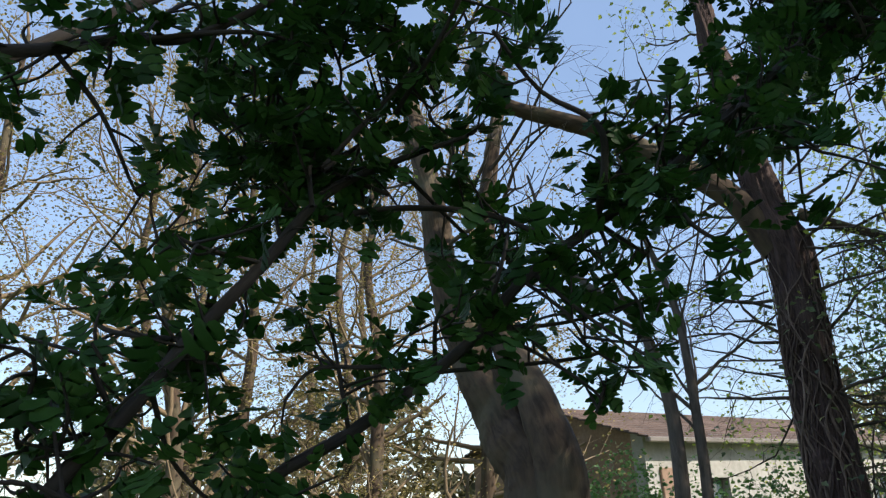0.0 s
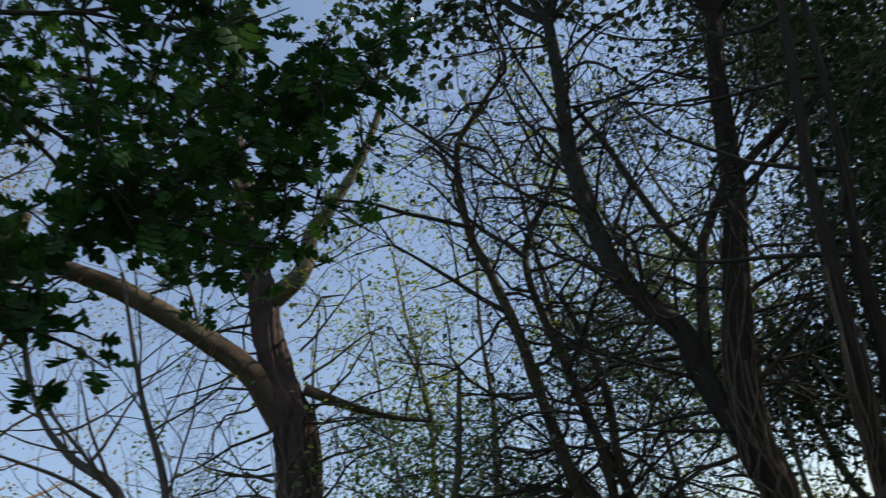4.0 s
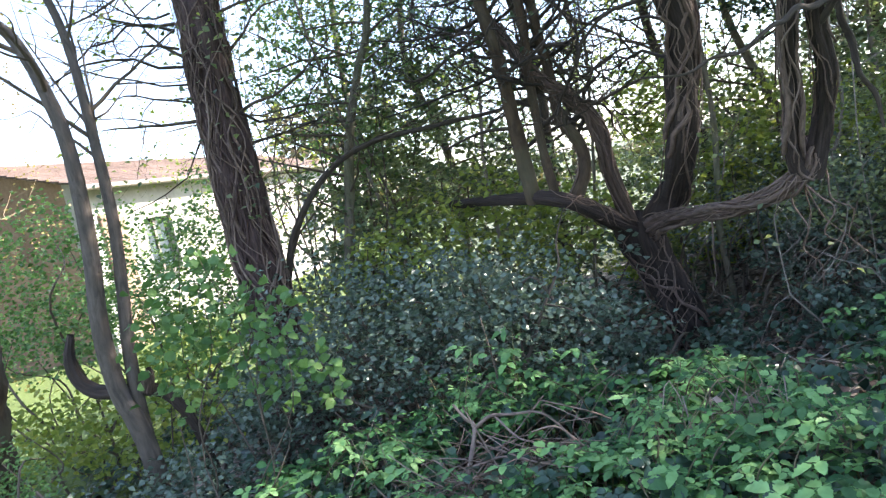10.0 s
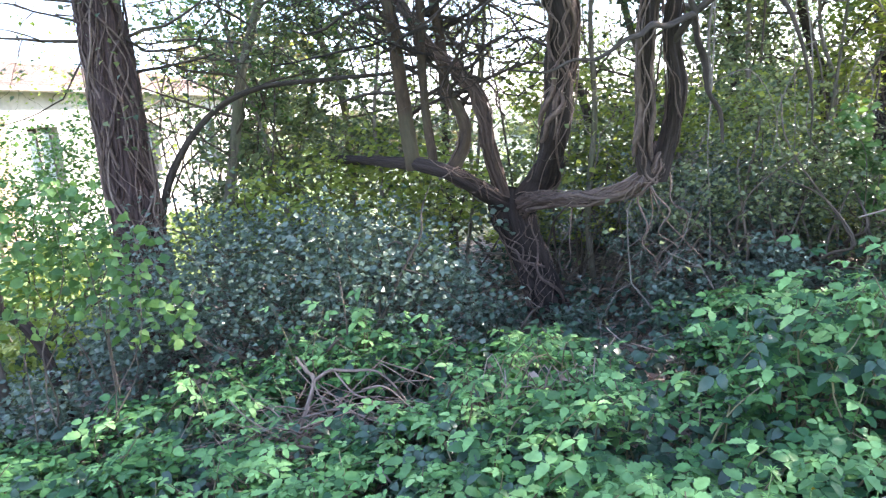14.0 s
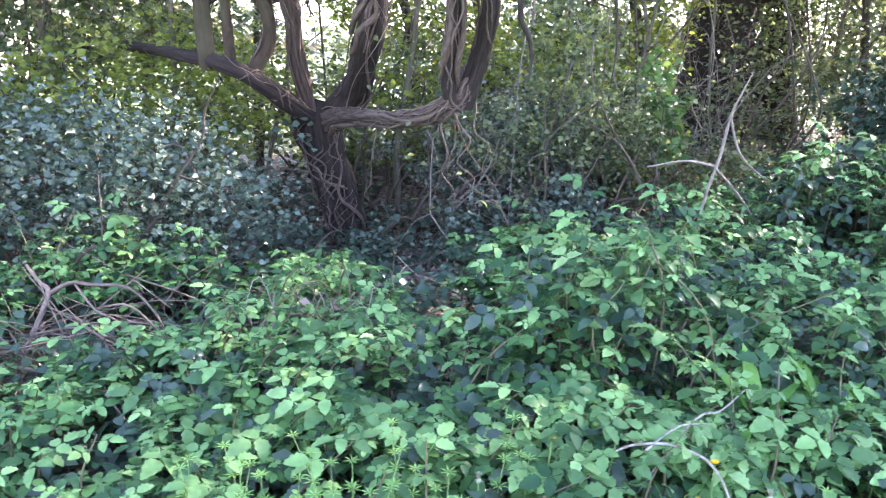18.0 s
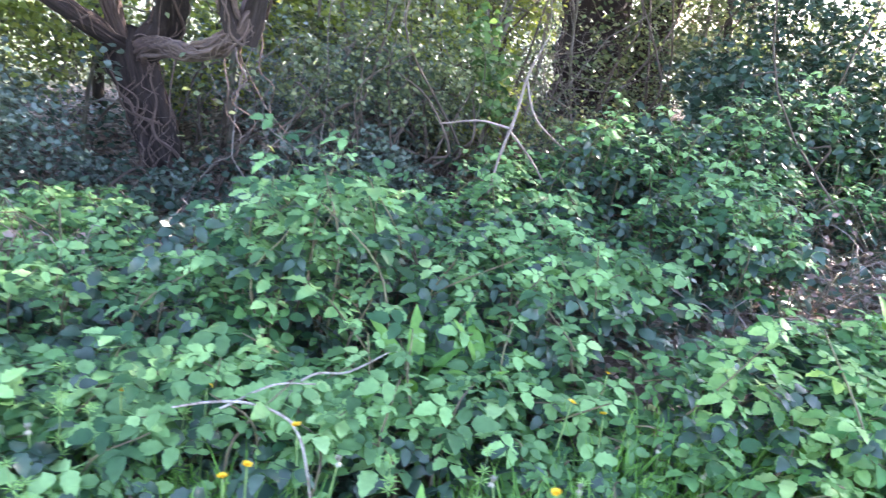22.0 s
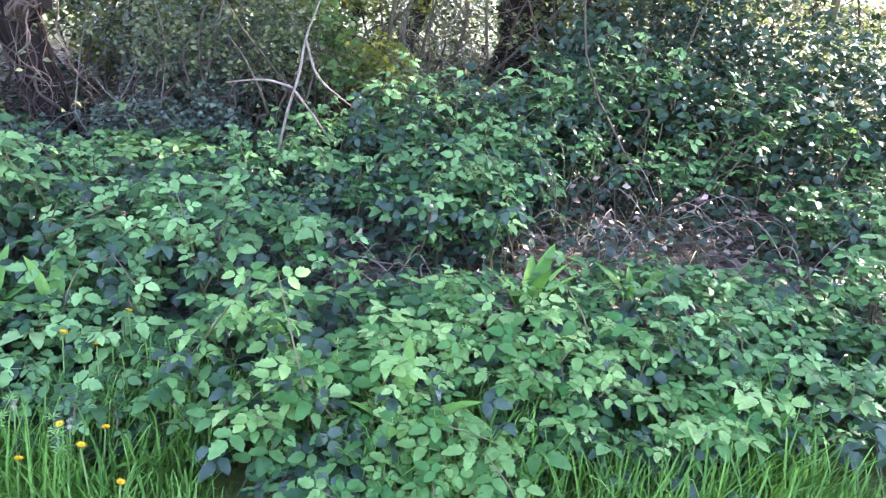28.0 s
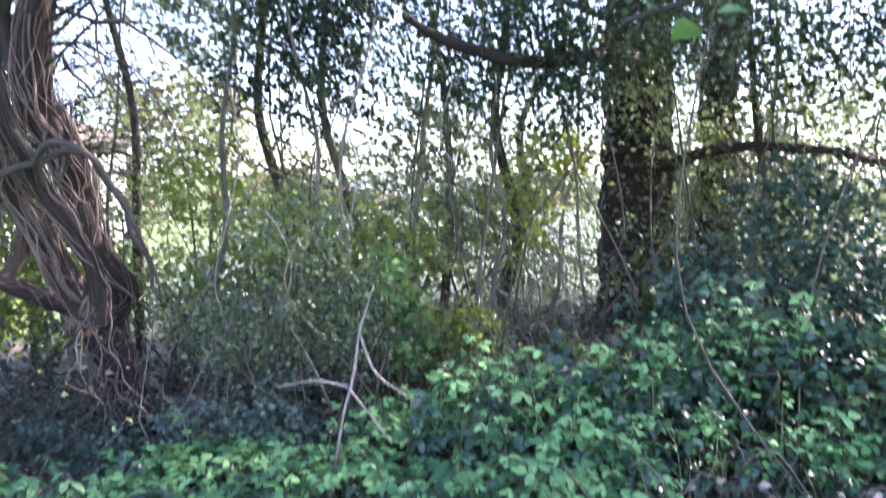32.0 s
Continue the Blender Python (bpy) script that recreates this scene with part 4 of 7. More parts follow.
    for z in (2.3, 2.7, 3.0, 3.3, 3.6, 3.9, 4.2, 4.6, 5.0, 5.4):
        for s in (-1, 1):
            roots.append(((-2.05 + s * 0.15, 5.5, z + rng.uniform(-0.1, 0.1)), (s, rng.uniform(-0.6, 0.2), rng.uniform(-0.1, 0.5)), rng.uniform(0.6, 1.1), 0.014))
    for p in ((-2.6, 5.15, 4.1), (-3.0, 4.9, 4.4), (-3.3, 4.6, 4.6), (-3.7, 4.3, 4.9), (-3.9, 4.2, 5.2), (-1.36, 5.8, 3.3), (-1.2, 5.85, 3.25), (-1.0, 5.9, 3.2), (-1.5, 5.5, 5.2), (-1.1, 5.5, 5.7), (-0.8, 5.5, 6.3), (-2.3, 5.5, 6.1)):
        roots.append((p, (rng.normal(0, 0.6), rng.normal(0, 0.4), rng.uniform(-0.3, 0.9)), rng.uniform(0.6, 1.0), 0.014))
    crown(t, rng, roots, M_TWIG, 2, 4, (small_leaf(0.05, 0.017), M_SPRING), 1, 0.05, 0.35, 0.0)
    hang = []
    for z in np.arange(2.0, 4.6, 0.13):
        s = -1 if rng.random() < 0.7 else 1
        hang.append(((-2.05 + s * 0.15, 5.45, z), (s, rng.uniform(-0.7, 0.3), rng.uniform(-0.2, 0.35)), rng.uniform(0.7, 1.2), rng.uniform(0.008, 0.014)))
    crown(t, rng, hang, M_BARK_DARK, 2, 5, None, 1, 0.05, 0.65, -0.22, 0.85)


build_ridged_tree()


def build_leaning_tree():
    """The big smooth-barked tree that leans away on the left."""
    rng = np.random.default_rng(31)
    at = (-3.95, 4.4, float(gz(-3.95, 4.4)) - 0.1)
    t = tree_thing("leaning_tree", "large leaning tree with smooth brown bark and two stems", at)
    limb(t, "trunk", [(-4.0, 4.4, -0.4, 0.36), (-3.8, 4.4, 0.7, 0.31), (-3.7, 4.45, 1.68, 0.27), (-3.99, 4.5, 2.19, 0.22), (-4.32, 4.5, 2.85, 0.17), (-4.54, 4.5, 3.59, 0.14), (-4.62, 4.5, 4.2, 0.12), (-4.78, 4.5, 5.0, 0.1), (-5.0, 4.5, 6.3, 0.07)], M_BARK_SMOOTH, 16, 80, 0.04, 3, ropes=(9, 0.07, 0.15))
    limb(t, "stem", [(-3.7, 4.38, 0.8, 0.22), (-3.5, 4.38, 1.67, 0.19), (-3.66, 4.45, 2.31, 0.15), (-3.99, 4.6, 2.81, 0.12), (-4.21, 4.7, 3.3, 0.1), (-4.25, 4.8, 4.2, 0.08), (-4.0, 4.9, 5.5, 0.05)], M_BARK_SMOOTH, 14, 60, 0.04, 4)
    roots = [((-4.6, 4.5, z), (rng.choice([-1, 1]), rng.uniform(-0.5, 0.5), 0.5), rng.uniform(0.8, 1.4), 0.03) for z in (3.6, 3.9, 4.2, 4.6, 5.0, 5.5, 6.0)]
    roots += [((-4.2, 4.8, z), (rng.choice([-1, 1]), rng.uniform(-0.5, 0.5), 0.5), rng.uniform(0.8, 1.3), 0.025) for z in (3.5, 4.0, 4.5, 5.0, 5.4)]
    crown(t, rng, roots, M_TWIG, 2, 4)


build_leaning_tree()


def build_thin_trees():
    """Two slim grey poles and a fallen limb between them."""
    rng = np.random.default_rng(41)
    for pts, hi, seed in (
        ([(-2.42, 4.0, -0.25, 0.0615), (-2.45, 4.0, 0.4, 0.0574), (-2.53, 4.0, 0.72, 0.0533), (-2.53, 4.0, 1.08, 0.0492), (-2.49, 4.02, 1.45, 0.0459), (-2.47, 4.05, 1.89, 0.0426), (-2.52, 4.1, 2.3, 0.0394), (-2.68, 4.15, 2.75, 0.0328), (-3.01, 4.2, 3.04, 0.0246), (-3.25, 4.2, 3.4, 0.0164), (-3.4, 4.2, 4.0, 0.00984)], 2.2, 1),
        ([(-2.46, 4.05, -0.25, 0.041), (-2.45, 4.05, 0.74, 0.0377), (-2.41, 4.1, 1.21, 0.0344), (-2.38, 4.15, 1.65, 0.0328), (-2.39, 4.2, 2.1, 0.0295), (-2.45, 4.3, 2.75, 0.0246), (-2.6, 4.3, 3.36, 0.018), (-2.75, 4.3, 4.3, 0.00984)], 1.9, 2),
    ):
        t = tree_thing("slim_tree", "slim grey-barked young tree among brambles", (pts[0][0], pts[0][1], pts[0][2]))
        ln = limb(t, "trunk", pts, M_BARK_GREY, 10, 60, 0.05, seed)
        roots = []
        for p in ln[8:]:
            if p[2] + t.location.z > hi and rng.random() < 0.5:
                roots.append((p[:3] + np.array(t.location), (rng.normal(0, 0.7), rng.normal(0, 0.5), 0.6), rng.uniform(0.5, 1.1), max(0.006, p[3] * 0.45)))
        crown(t, rng, roots, M_TWIG, 1, 4, None, 1, 0.05, 0.2, 0.15)
    lg = thing("fallen_limb", "curved dark fallen limb with a snapped end", "branch", (-2.5, 3.95, 0.2))
    limb(lg, "limb", [(-2.74, 4.06, 1.06, 0.02), (-2.78, 4.06, 0.93, 0.034), (-2.77, 4.06, 0.81, 0.04), (-2.69, 4.06, 0.72, 0.042), (-2.57, 4.06, 0.69, 0.042), (-2.42, 4.08, 0.67, 0.04), (-2.3, 4.12, 0.58, 0.034), (-2.2, 4.15, 0.3, 0.028), (-2.15, 4.2, -0.25, 0.025)], M_BARK, 10, 60, 0.1, 5, ropes=(7, 0.25, 0.8))
    limb(lg, "stub", [(-2.4, 4.07, 0.66, 0.036), (-2.35, 4.03, 0.74, 0.032), (-2.33, 4.0, 0.79, 0.014)], M_ROPE, 10, 14, 0.14, 6, "snapped reddish end", ropes=(7, 0.4, 0.3))


build_thin_trees()


def build_slim_poles():
    """Bare slim poles that stand among the shrubs behind the old tree."""
    rng = np.random.default_rng(43)
    poles = [(1.46, 5.9, 0.03, 0.05), (2.5, 6.1, 0.022, -0.12), (2.95, 6.4, 0.03, 0.1), (3.45, 5.9, 0.018, 0.16), (3.9, 6.3, 0.026, -0.06), (4.4, 6.7, 0.022, 0.1), (4.75, 6.2, 0.016, -0.2),
             (2.15, 5.7, 0.016, 0.2), (6.3, 6.6, 0.03, 0.05), (6.7, 6.2, 0.02, -0.15), (-0.35, 6.2, 0.022, 0.1), (-1.0, 6.3, 0.018, -0.1), (0.35, 6.0, 0.018, 0.16), (6.45, 7.5, 0.27, -0.005)]
    for i, (x, y, r, lean) in enumerate(poles):
        z0, h = float(gz(x, y)) - 0.1, rng.uniform(3.4, 5.2)
        wide = r > 0.1
        t = tree_thing("pole_tree", "stout dark trunk deep in the wood" if wide else "bare slim grey pole of a young tree in shrubs", (x, y, z0))
        pts = [(x + lean * h * f + rng.normal(0, 0.05), y + rng.normal(0, 0.05), z0 + h * f, r * (1 - 0.6 * f)) for f in np.linspace(0, 1, 7)]
        if wide:
            limb(t, "trunk", pts, M_OAK, 16, 50, 0.05, i, ropes=(15, 0.14, 0.08))
        else:
            ln = limb(t, "trunk", pts, M_THICKET if i % 3 else M_BARK_PALE, 8, 40, 0.06, i)
            crown(t, rng, [(p[:3] + np.array(t.location), (rng.normal(0, 1), rng.normal(0, 0.7), rng.uniform(-0.1, 0.6)), rng.uniform(0.4, 0.9), 0.007) for p in ln[8::4]], M_THICKET, 1, 4, None, 1, 0.05, 0.6, 0.0)


build_slim_poles()


def build_arching_branch():
    rng = np.random.default_rng(51)
    b = thing("arching_sapling", "bent sapling arching over the undergrowth", "tree", (-2.08, 5.6, -0.2))
    ln = limb(b, "trunk", [(-2.1, 5.55, -0.2, 0.036), (-2.06, 5.58, 0.47, 0.032), (-1.9, 5.6, 0.89, 0.029), (-1.73, 5.6, 1.31, 0.027), (-1.42, 5.7, 1.68, 0.024), (-1.06, 5.75, 1.84, 0.021), (-0.52, 5.6, 1.85, 0.017), (-0.03, 5.4, 1.84, 0.013), (0.3, 5.3, 1.9, 0.008)], M_BARK_DARK, 10, 60, 0.1, 5)
    crown(b, rng, [(ln[i][:3] + np.array(b.location), (rng.normal(0, 0.4), rng.normal(0, 0.4), 0.7), 0.5, 0.008) for i in (22, 28, 34, 40, 46, 52)], M_TWIG, 1, 4, (small_leaf(0.05, 0.017), M_WOOD), 2, 0.06)
    s = thing("small_tree", "small upright understorey tree with dark leaves", "tree", (-1.6, 6.0, -0.2))
    ln = limb(s, "trunk", [(-1.62, 6.0, -0.2, 0.05), (-1.5, 6.0, 0.69, 0.045), (-1.32, 6.0, 1.5, 0.042), (-1.22, 6.0, 1.94, 0.038), (-1.03, 6.0, 2.44, 0.034), (-0.88, 6.0, 2.77, 0.03), (-0.7, 6.0, 3.6, 0.018)], M_BARK_PALE, 10, 50, 0.04, 6)
    crown(s, rng, [(ln[i][:3] + np.array(s.location), (rng.choice([-1, 1]) * rng.uniform(0.4, 1), rng.normal(0, 0.5), 0.35), rng.uniform(0.7, 1.1), 0.012) for i in range(14, len(ln), 2)], M_TWIG, 2, 4, (small_leaf(0.055, 0.019), M_WOOD), 2, 0.07)


build_arching_branch()


def build_oak():
    rng = np.random.default_rng(61)
    at = (5.5, 7.4, float(gz(5.5, 7.4)) - 0.1)
    t = tree_thing("oak_tree", "stout dark fissured oak trunk deep in the wood", at)
    tr = limb(t, "trunk", [(5.52, 7.4, 0.1, 0.52), (5.52, 7.4, 0.5, 0.42), (5.5, 7.4, 1.2, 0.375), (5.46, 7.4, 2.2, 0.35), (5.44, 7.4, 3.4, 0.33), (5.4, 7.4, 5.0, 0.27), (5.4, 7.4, 7.5, 0.17)], M_OAK, 20, 60, 0.06, 5, ropes=(25, 0.12, 0.06))
    for v in ivy_lines(rng, tr[:40], 9, 0.4, 1.01, (0.008, 0.016)):
        part("ivy_stem", limb_mesh("ivy_stem", [v], M_IVY_STEM, 5), t)
    roots = [((5.45, 7.3, z), (rng.normal(0, 1), -abs(rng.normal(0, 0.7)), 0.3), rng.uniform(1.2, 2.0), 0.05) for z in (2.4, 2.9, 3.3, 3.8, 4.3, 4.8, 5.3, 5.8, 6.3)]
    crown(t, rng, roots, M_TWIG, 2, 4, (small_leaf(0.06, 0.024), M_DUSK), 2, 0.1)
    limb(t, "limb", [(5.35, 7.15, 2.95, 0.09), (4.6, 6.1, 2.8, 0.065), (3.9, 5.3, 2.62, 0.05), (3.45, 5.2, 2.68, 0.045), (3.2, 5.2, 2.76, 0.04), (2.95, 5.2, 2.9, 0.022)], M_OAK, 10, 50, 0.1, 6, "low crooked limb")
    limb(t, "limb", [(5.65, 7.15, 1.9, 0.07), (5.9, 6.3, 2.05, 0.05), (6.3, 5.6, 2.02, 0.04), (6.6, 5.2, 1.92, 0.03), (7.2, 4.9, 1.95, 0.015)], M_OAK, 10, 44, 0.1, 7)
    for v in ivy_lines(rng, tr[:44], 14, 0.5, 1.02, (0.006, 0.012)):
        spots = v[::3, :3] + rng.normal(0, 0.02, v[::3, :3].shape)
        leaf_part(t, rng, spots, leaflet(0.07, 0.032, 3), M_OLD, 4, 0.06, name="ivy_leaves")


build_oak()


def build_background_trees():
    """Slim trunks with leafy crowns that fill the wood behind."""
    rng = np.random.default_rng(71)
    spots = [(-0.6, 7.4, 0), (0.5, 7.4, 0), (1.9, 7.2, 0), (2.7, 7.0, 1), (3.3, 7.4, 1), (3.8, 6.7, 1), (6.9, 8.3, 1), (6.2, 6.0, 1), (6.6, 7.6, 1), (7.4, 5.2, 1), (8.2, 6.6, 1), (-3.4, 9.2, 0), (1.0, 8.8, 0), (4.4, 8.6, 1), (7.0, 9.0, 1), (-1.4, 8.8, 0), (9.0, 4.0, 1)]
    for i, (x, y, dense) in enumerate(spots):
        t = tree_thing("woodland_tree", "slim woodland tree with small dark leaves" if dense else "slim woodland tree with fresh spring leaves", (x, y, float(gz(x, y)) - 0.1))
        h = rng.uniform(5.0, 7.5)
        lean = rng.normal(0, 0.06, 2)
        r = rng.uniform(0.025, 0.07)
        pts = [(x + lean[0] * h * s + rng.normal(0, 0.13), y + lean[1] * h * s, t.location.z + h * s, r * (1 - 0.75 * s)) for s in np.linspace(0, 1, 7)]
        ln = limb(t, "trunk", pts, M_BARK_DARK if i % 3 else M_BARK_PALE, 8, 36, 0.05, i)
        roots = []
        for p in ln[6:]:
            for _ in range(1):
                roots.append((p[:3] + np.array(t.location), (rng.normal(0, 1), rng.normal(0, 1), 0.3), rng.uniform(0.7, 1.3), max(0.008, p[3] * 0.35)))
        crown(t, rng, roots, M_TWIG, 2, 3, (small_leaf(0.055, 0.02), M_WOOD if dense else M_SPRING), 3, 0.14)


build_background_trees()


def build_bare_trees():
    """Far trees on the left, still mostly bare, in full sun."""
    rng = np.random.default_rng(81)
    for i, (x, y, h) in enumerate([(-9.6, 8.4, 9), (-11.5, 7.4, 10), (-12.5, 10.5, 11), (-10.3, 5.2, 9), (-8.1, 9.6, 9), (-13.0, 6.0, 10), (-16.0, 9.0, 11), (-14.5, 13.0, 11), (-17.0, 4.0, 11), (-11.0, 3.0, 9), (-18.0, 14.0, 12)]):
        t = tree_thing("bare_tree", "tall sunlit tree with bare pale twigs and first buds", (x, y, -0.45))
        pts = [(x + rng.normal(0, 0.12), y + rng.normal(0, 0.1), -0.45 + h * s, 0.16 * (1 - 0.8 * s)) for s in np.linspace(0, 1, 7)]
        ln = limb(t, "trunk", pts, M_BARK_SMOOTH, 8, 36, 0.04, i)
        roots = [(p[:3] + np.array(t.location), (rng.normal(0, 1), rng.normal(0, 1), 0.55), rng.uniform(1.2, 2.4), max(0.02, p[3] * 0.4)) for p in ln[5:]]
        crown(t, rng, roots, M_TWIG_PALE, 3, 3, (small_leaf(0.06, 0.022), M_BUD), 5, 0.16, 0.35, 0.12)


build_bare_trees()


# ---- shrubs ----
def build_shrub(name, label, blobs, shape, material, n, seed, stems=6, size=(0.7, 1.25), tilt=1.1, stout=1.0):
    """A many-leaved shrub: stems and a mass of small leaves inside soft-edged lobes (x, y, z, radius)."""
    rng = np.random.default_rng(seed)
    cx, cy = np.mean([b[0] for b in blobs]), np.mean([b[1] for b in blobs])
    t = thing(name, label, "shrub", (cx, cy, float(gz(cx, cy)) - 0.05))
    base = np.array(t.location)
    w = np.array([b[3] ** 2 for b in blobs])
    pick = rng.choice(len(blobs), n, p=w / w.sum())
    b = np.array(blobs)[pick]
    d = rng.normal(0, 1, (n, 3))
    d /= np.linalg.norm(d, axis=1)[:, None]
    rr = b[:, 3:4] * rng.uniform(0.25, 1.0, (n, 1)) ** 0.5 * (1 + 0.35 * np.sin(d[:, :1] * 5 + d[:, 2:] * 7 + pick[:, None]))
    p = b[:, :3] + d * rr * (1, 1, 0.9)
    p = p[p[:, 2] > gz(p[:, 0], p[:, 1]) + 0.03]
    lines = []
    for _ in range(stems):
        e = np.array(blobs)[rng.integers(0, len(blobs))]
        q = e[:3] + rng.normal(0, 0.4, 3) * e[3]
        s = np.array([cx + rng.normal(0, 0.25) + (q[0] - cx) * 0.6, q[1] + rng.normal(0, 0.1), 0])
        s[2] = gz(s[0], s[1]) - 0.04
        m = (s + q) / 2 + rng.normal(0, 0.10 + 0.08 * q[2], 3)
        w = 0.04 + 0.05 * q[2]
        k1, k2 = (s + m) / 2 + rng.normal(0, w, 3), (m + q) / 2 + rng.normal(0, w, 3)
        lines.append(smooth_line([(*(s - base), 0.012 * stout), (*(k1 - base), 0.011 * stout), (*(m - base), 0.009 * stout), (*(k2 - base), 0.006 * stout), (*(q - base), 0.003 * stout)], 16))
    part("stem_growth", limb_mesh("stem_growth", lines, M_TWIG, 5), t, kind="stuff")
    p = p - base
    part("leaves", scatter("leaves", shape, p, spray(rng, len(p), tilt), rng.uniform(*size, len(p)), material), t, kind="stuff")
    return t


HOLLY = small_leaf(0.04, 0.015, 0.4)
LEAF6 = small_leaf(0.06, 0.022)
build_shrub("holly_shrub", "dense dark glossy evergreen shrub under the trees", [(-1.3, 4.4, 0.55, 0.42), (-0.8, 4.2, 0.5, 0.45), (-0.35, 4.2, 0.5, 0.42), (0.1, 4.2, 0.42, 0.4), (-0.5, 4.7, 0.65, 0.4), (-1.1, 5.0, 0.7, 0.38), (-0.3, 5.0, 0.62, 0.34), (-0.7, 4.9, 0.7, 0.3)], HOLLY, M_HOLLY, 8500, 1, 16)
build_shrub("holly_shrub", "dense dark glossy evergreen shrub beside the old tree", [(1.9, 5.4, 0.4, 0.36), (2.4, 5.0, 0.45, 0.38), (2.8, 5.2, 0.5, 0.38), (2.5, 5.7, 0.7, 0.36)], HOLLY, M_HOLLY, 7000, 2, 12)
build_shrub("holly_shrub", "dark evergreen shrub deep in the wood", [(3.0, 4.9, 0.45, 0.36), (3.5, 4.6, 0.45, 0.32), (3.3, 5.3, 0.55, 0.34), (4.1, 4.9, 0.45, 0.32)], HOLLY, M_WOOD, 3600, 3)
build_shrub("holly_shrub", "dark evergreen shrub below the slim trees", [(-2.2, 3.8, 0.1, 0.28), (-1.8, 4.5, 0.3, 0.38), (-2.8, 3.6, 0.05, 0.28)], HOLLY, M_HOLLY, 4500, 4)
build_shrub("holly_shrub", "tall dark evergreen shrub at the wood's edge", [(5.3, 4.2, 0.8, 0.55), (5.9, 4.0, 1.0, 0.6), (5.6, 4.6, 1.5, 0.5), (6.5, 3.6, 0.9, 0.6), (5.0, 4.7, 1.0, 0.4)], LEAF6, M_OLD, 9000, 5, 4, stout=0.7)
build_shrub("understorey_shrub", "leafy green understorey shrub behind the old tree", [(-1.3, 6.5, 1.2, 0.7), (-0.6, 6.8, 1.4, 0.7), (0.1, 6.9, 1.2, 0.6), (-0.8, 6.8, 2.2, 0.6), (-1.6, 6.8, 0.6, 0.5), (0.0, 6.8, 0.5, 0.5)], LEAF6, M_WOOD, 10500, 6)
build_shrub("understorey_shrub", "leafy green understorey shrub in the wood", [(1.3, 7.1, 0.8, 0.5), (2.0, 6.8, 1.0, 0.6), (2.7, 6.7, 0.8, 0.6), (3.2, 6.5, 1.3, 0.6), (3.2, 6.8, 2.1, 0.6)], LEAF6, M_WOOD, 6500, 7)
build_shrub("understorey_shrub", "leafy green understorey shrub beyond the oak", [(5.6, 6.6, 0.9, 0.7), (6.4, 6.2, 1.2, 0.7), (7.2, 5.6, 1.0, 0.7), (5.8, 7.0, 2.0, 0.7), (6.8, 6.6, 2.2, 0.7), (7.8, 4.6, 1.0, 0.7)], LEAF6, M_WOOD, 10000, 8)
build_shrub("sunlit_shrub", "sunlit yellow-green shrub at the lawn's edge", [(-3.6, 7.6, 0.3, 0.5), (-2.6, 8.2, 0.3, 0.5), (-1.4, 8.6, 0.3, 0.5)], LEAF6, M_SPRING, 3600, 9)
build_shrub("hedge_shrub", "grey-green hedge shrub beyond the wood", [(0.3, 9.3, 0.5, 0.7), (1.6, 9.6, 0.6, 0.8), (3.0, 9.8, 0.6, 0.8), (4.4, 9.8, 0.7, 0.8), (5.8, 9.6, 0.7, 0.8), (7.2, 9.2, 0.7, 0.8), (8.6, 8.6, 0.7, 0.8), (-0.8, 9.2, 0.4, 0.6)], LEAF6, M_WOOD, 9000, 34)
build_shrub("spring_sapling", "sapling with broad fresh green leaves", [(-2.0, 3.6, 1.1, 0.2), (-1.65, 3.6, 1.1, 0.24), (-1.95, 3.6, 0.85, 0.24), (-1.6, 3.6, 0.75, 0.24), (-1.4, 3.5, 1.0, 0.18), (-1.3, 3.5, 0.65, 0.2), (-1.75, 3.6, 1.32, 0.12)], toothed(0.055, 0.023, 6), M_SAPLING, 520, 10, 9, stout=0.45)
build_shrub("spring_sapling", "sapling with fresh green leaves by the oak", [(2.9, 4.4, 1.0, 0.16), (2.95, 4.4, 0.75, 0.15), (2.85, 4.45, 1.25, 0.12)], toothed(0.07, 0.026, 6), M_SAPLING, 220, 11, 5, stout=0.5)
CANOPY = small_leaf(0.05, 0.02)
build_shrub("holly_tree", "tall dark evergreen tree behind the oak", [(5.6, 6.2, 3.2, 0.9), (6.4, 5.6, 4.0, 0.9), (7.2, 5.2, 3.0, 0.9), (6.0, 5.4, 5.0, 0.9), (7.6, 4.2, 4.2, 0.9), (6.6, 4.6, 2.4, 0.7)], CANOPY, M_DUSK, 12000, 22, 7)
build_shrub("sapling_crown", "leafy sapling crown in front of the house", [(-3.0, 6.4, 1.0, 0.55), (-3.6, 6.8, 1.3, 0.6), (-2.7, 6.8, 1.5, 0.5), (-3.2, 6.6, 0.5, 0.5), (-4.2, 7.0, 0.9, 0.55), (-2.5, 6.2, 0.7, 0.4), (-3.7, 5.8, 0.9, 0.4), (-4.4, 6.0, 1.2, 0.5), (-4.0, 6.2, 1.7, 0.45), (-4.9, 6.4, 0.8, 0.5)], small_leaf(0.045, 0.017), M_SAPLING, 12000, 23, 26)
build_shrub("sapling_crown", "airy spring-green sapling crown beside the shaggy trunk", [(-1.5, 6.6, 2.6, 0.55), (-1.0, 6.8, 3.2, 0.6), (-0.6, 6.6, 2.6, 0.5), (-1.3, 6.8, 1.9, 0.5), (-1.7, 6.9, 3.4, 0.4)], small_leaf(0.042, 0.016), M_SAPLING, 6500, 24, 30)


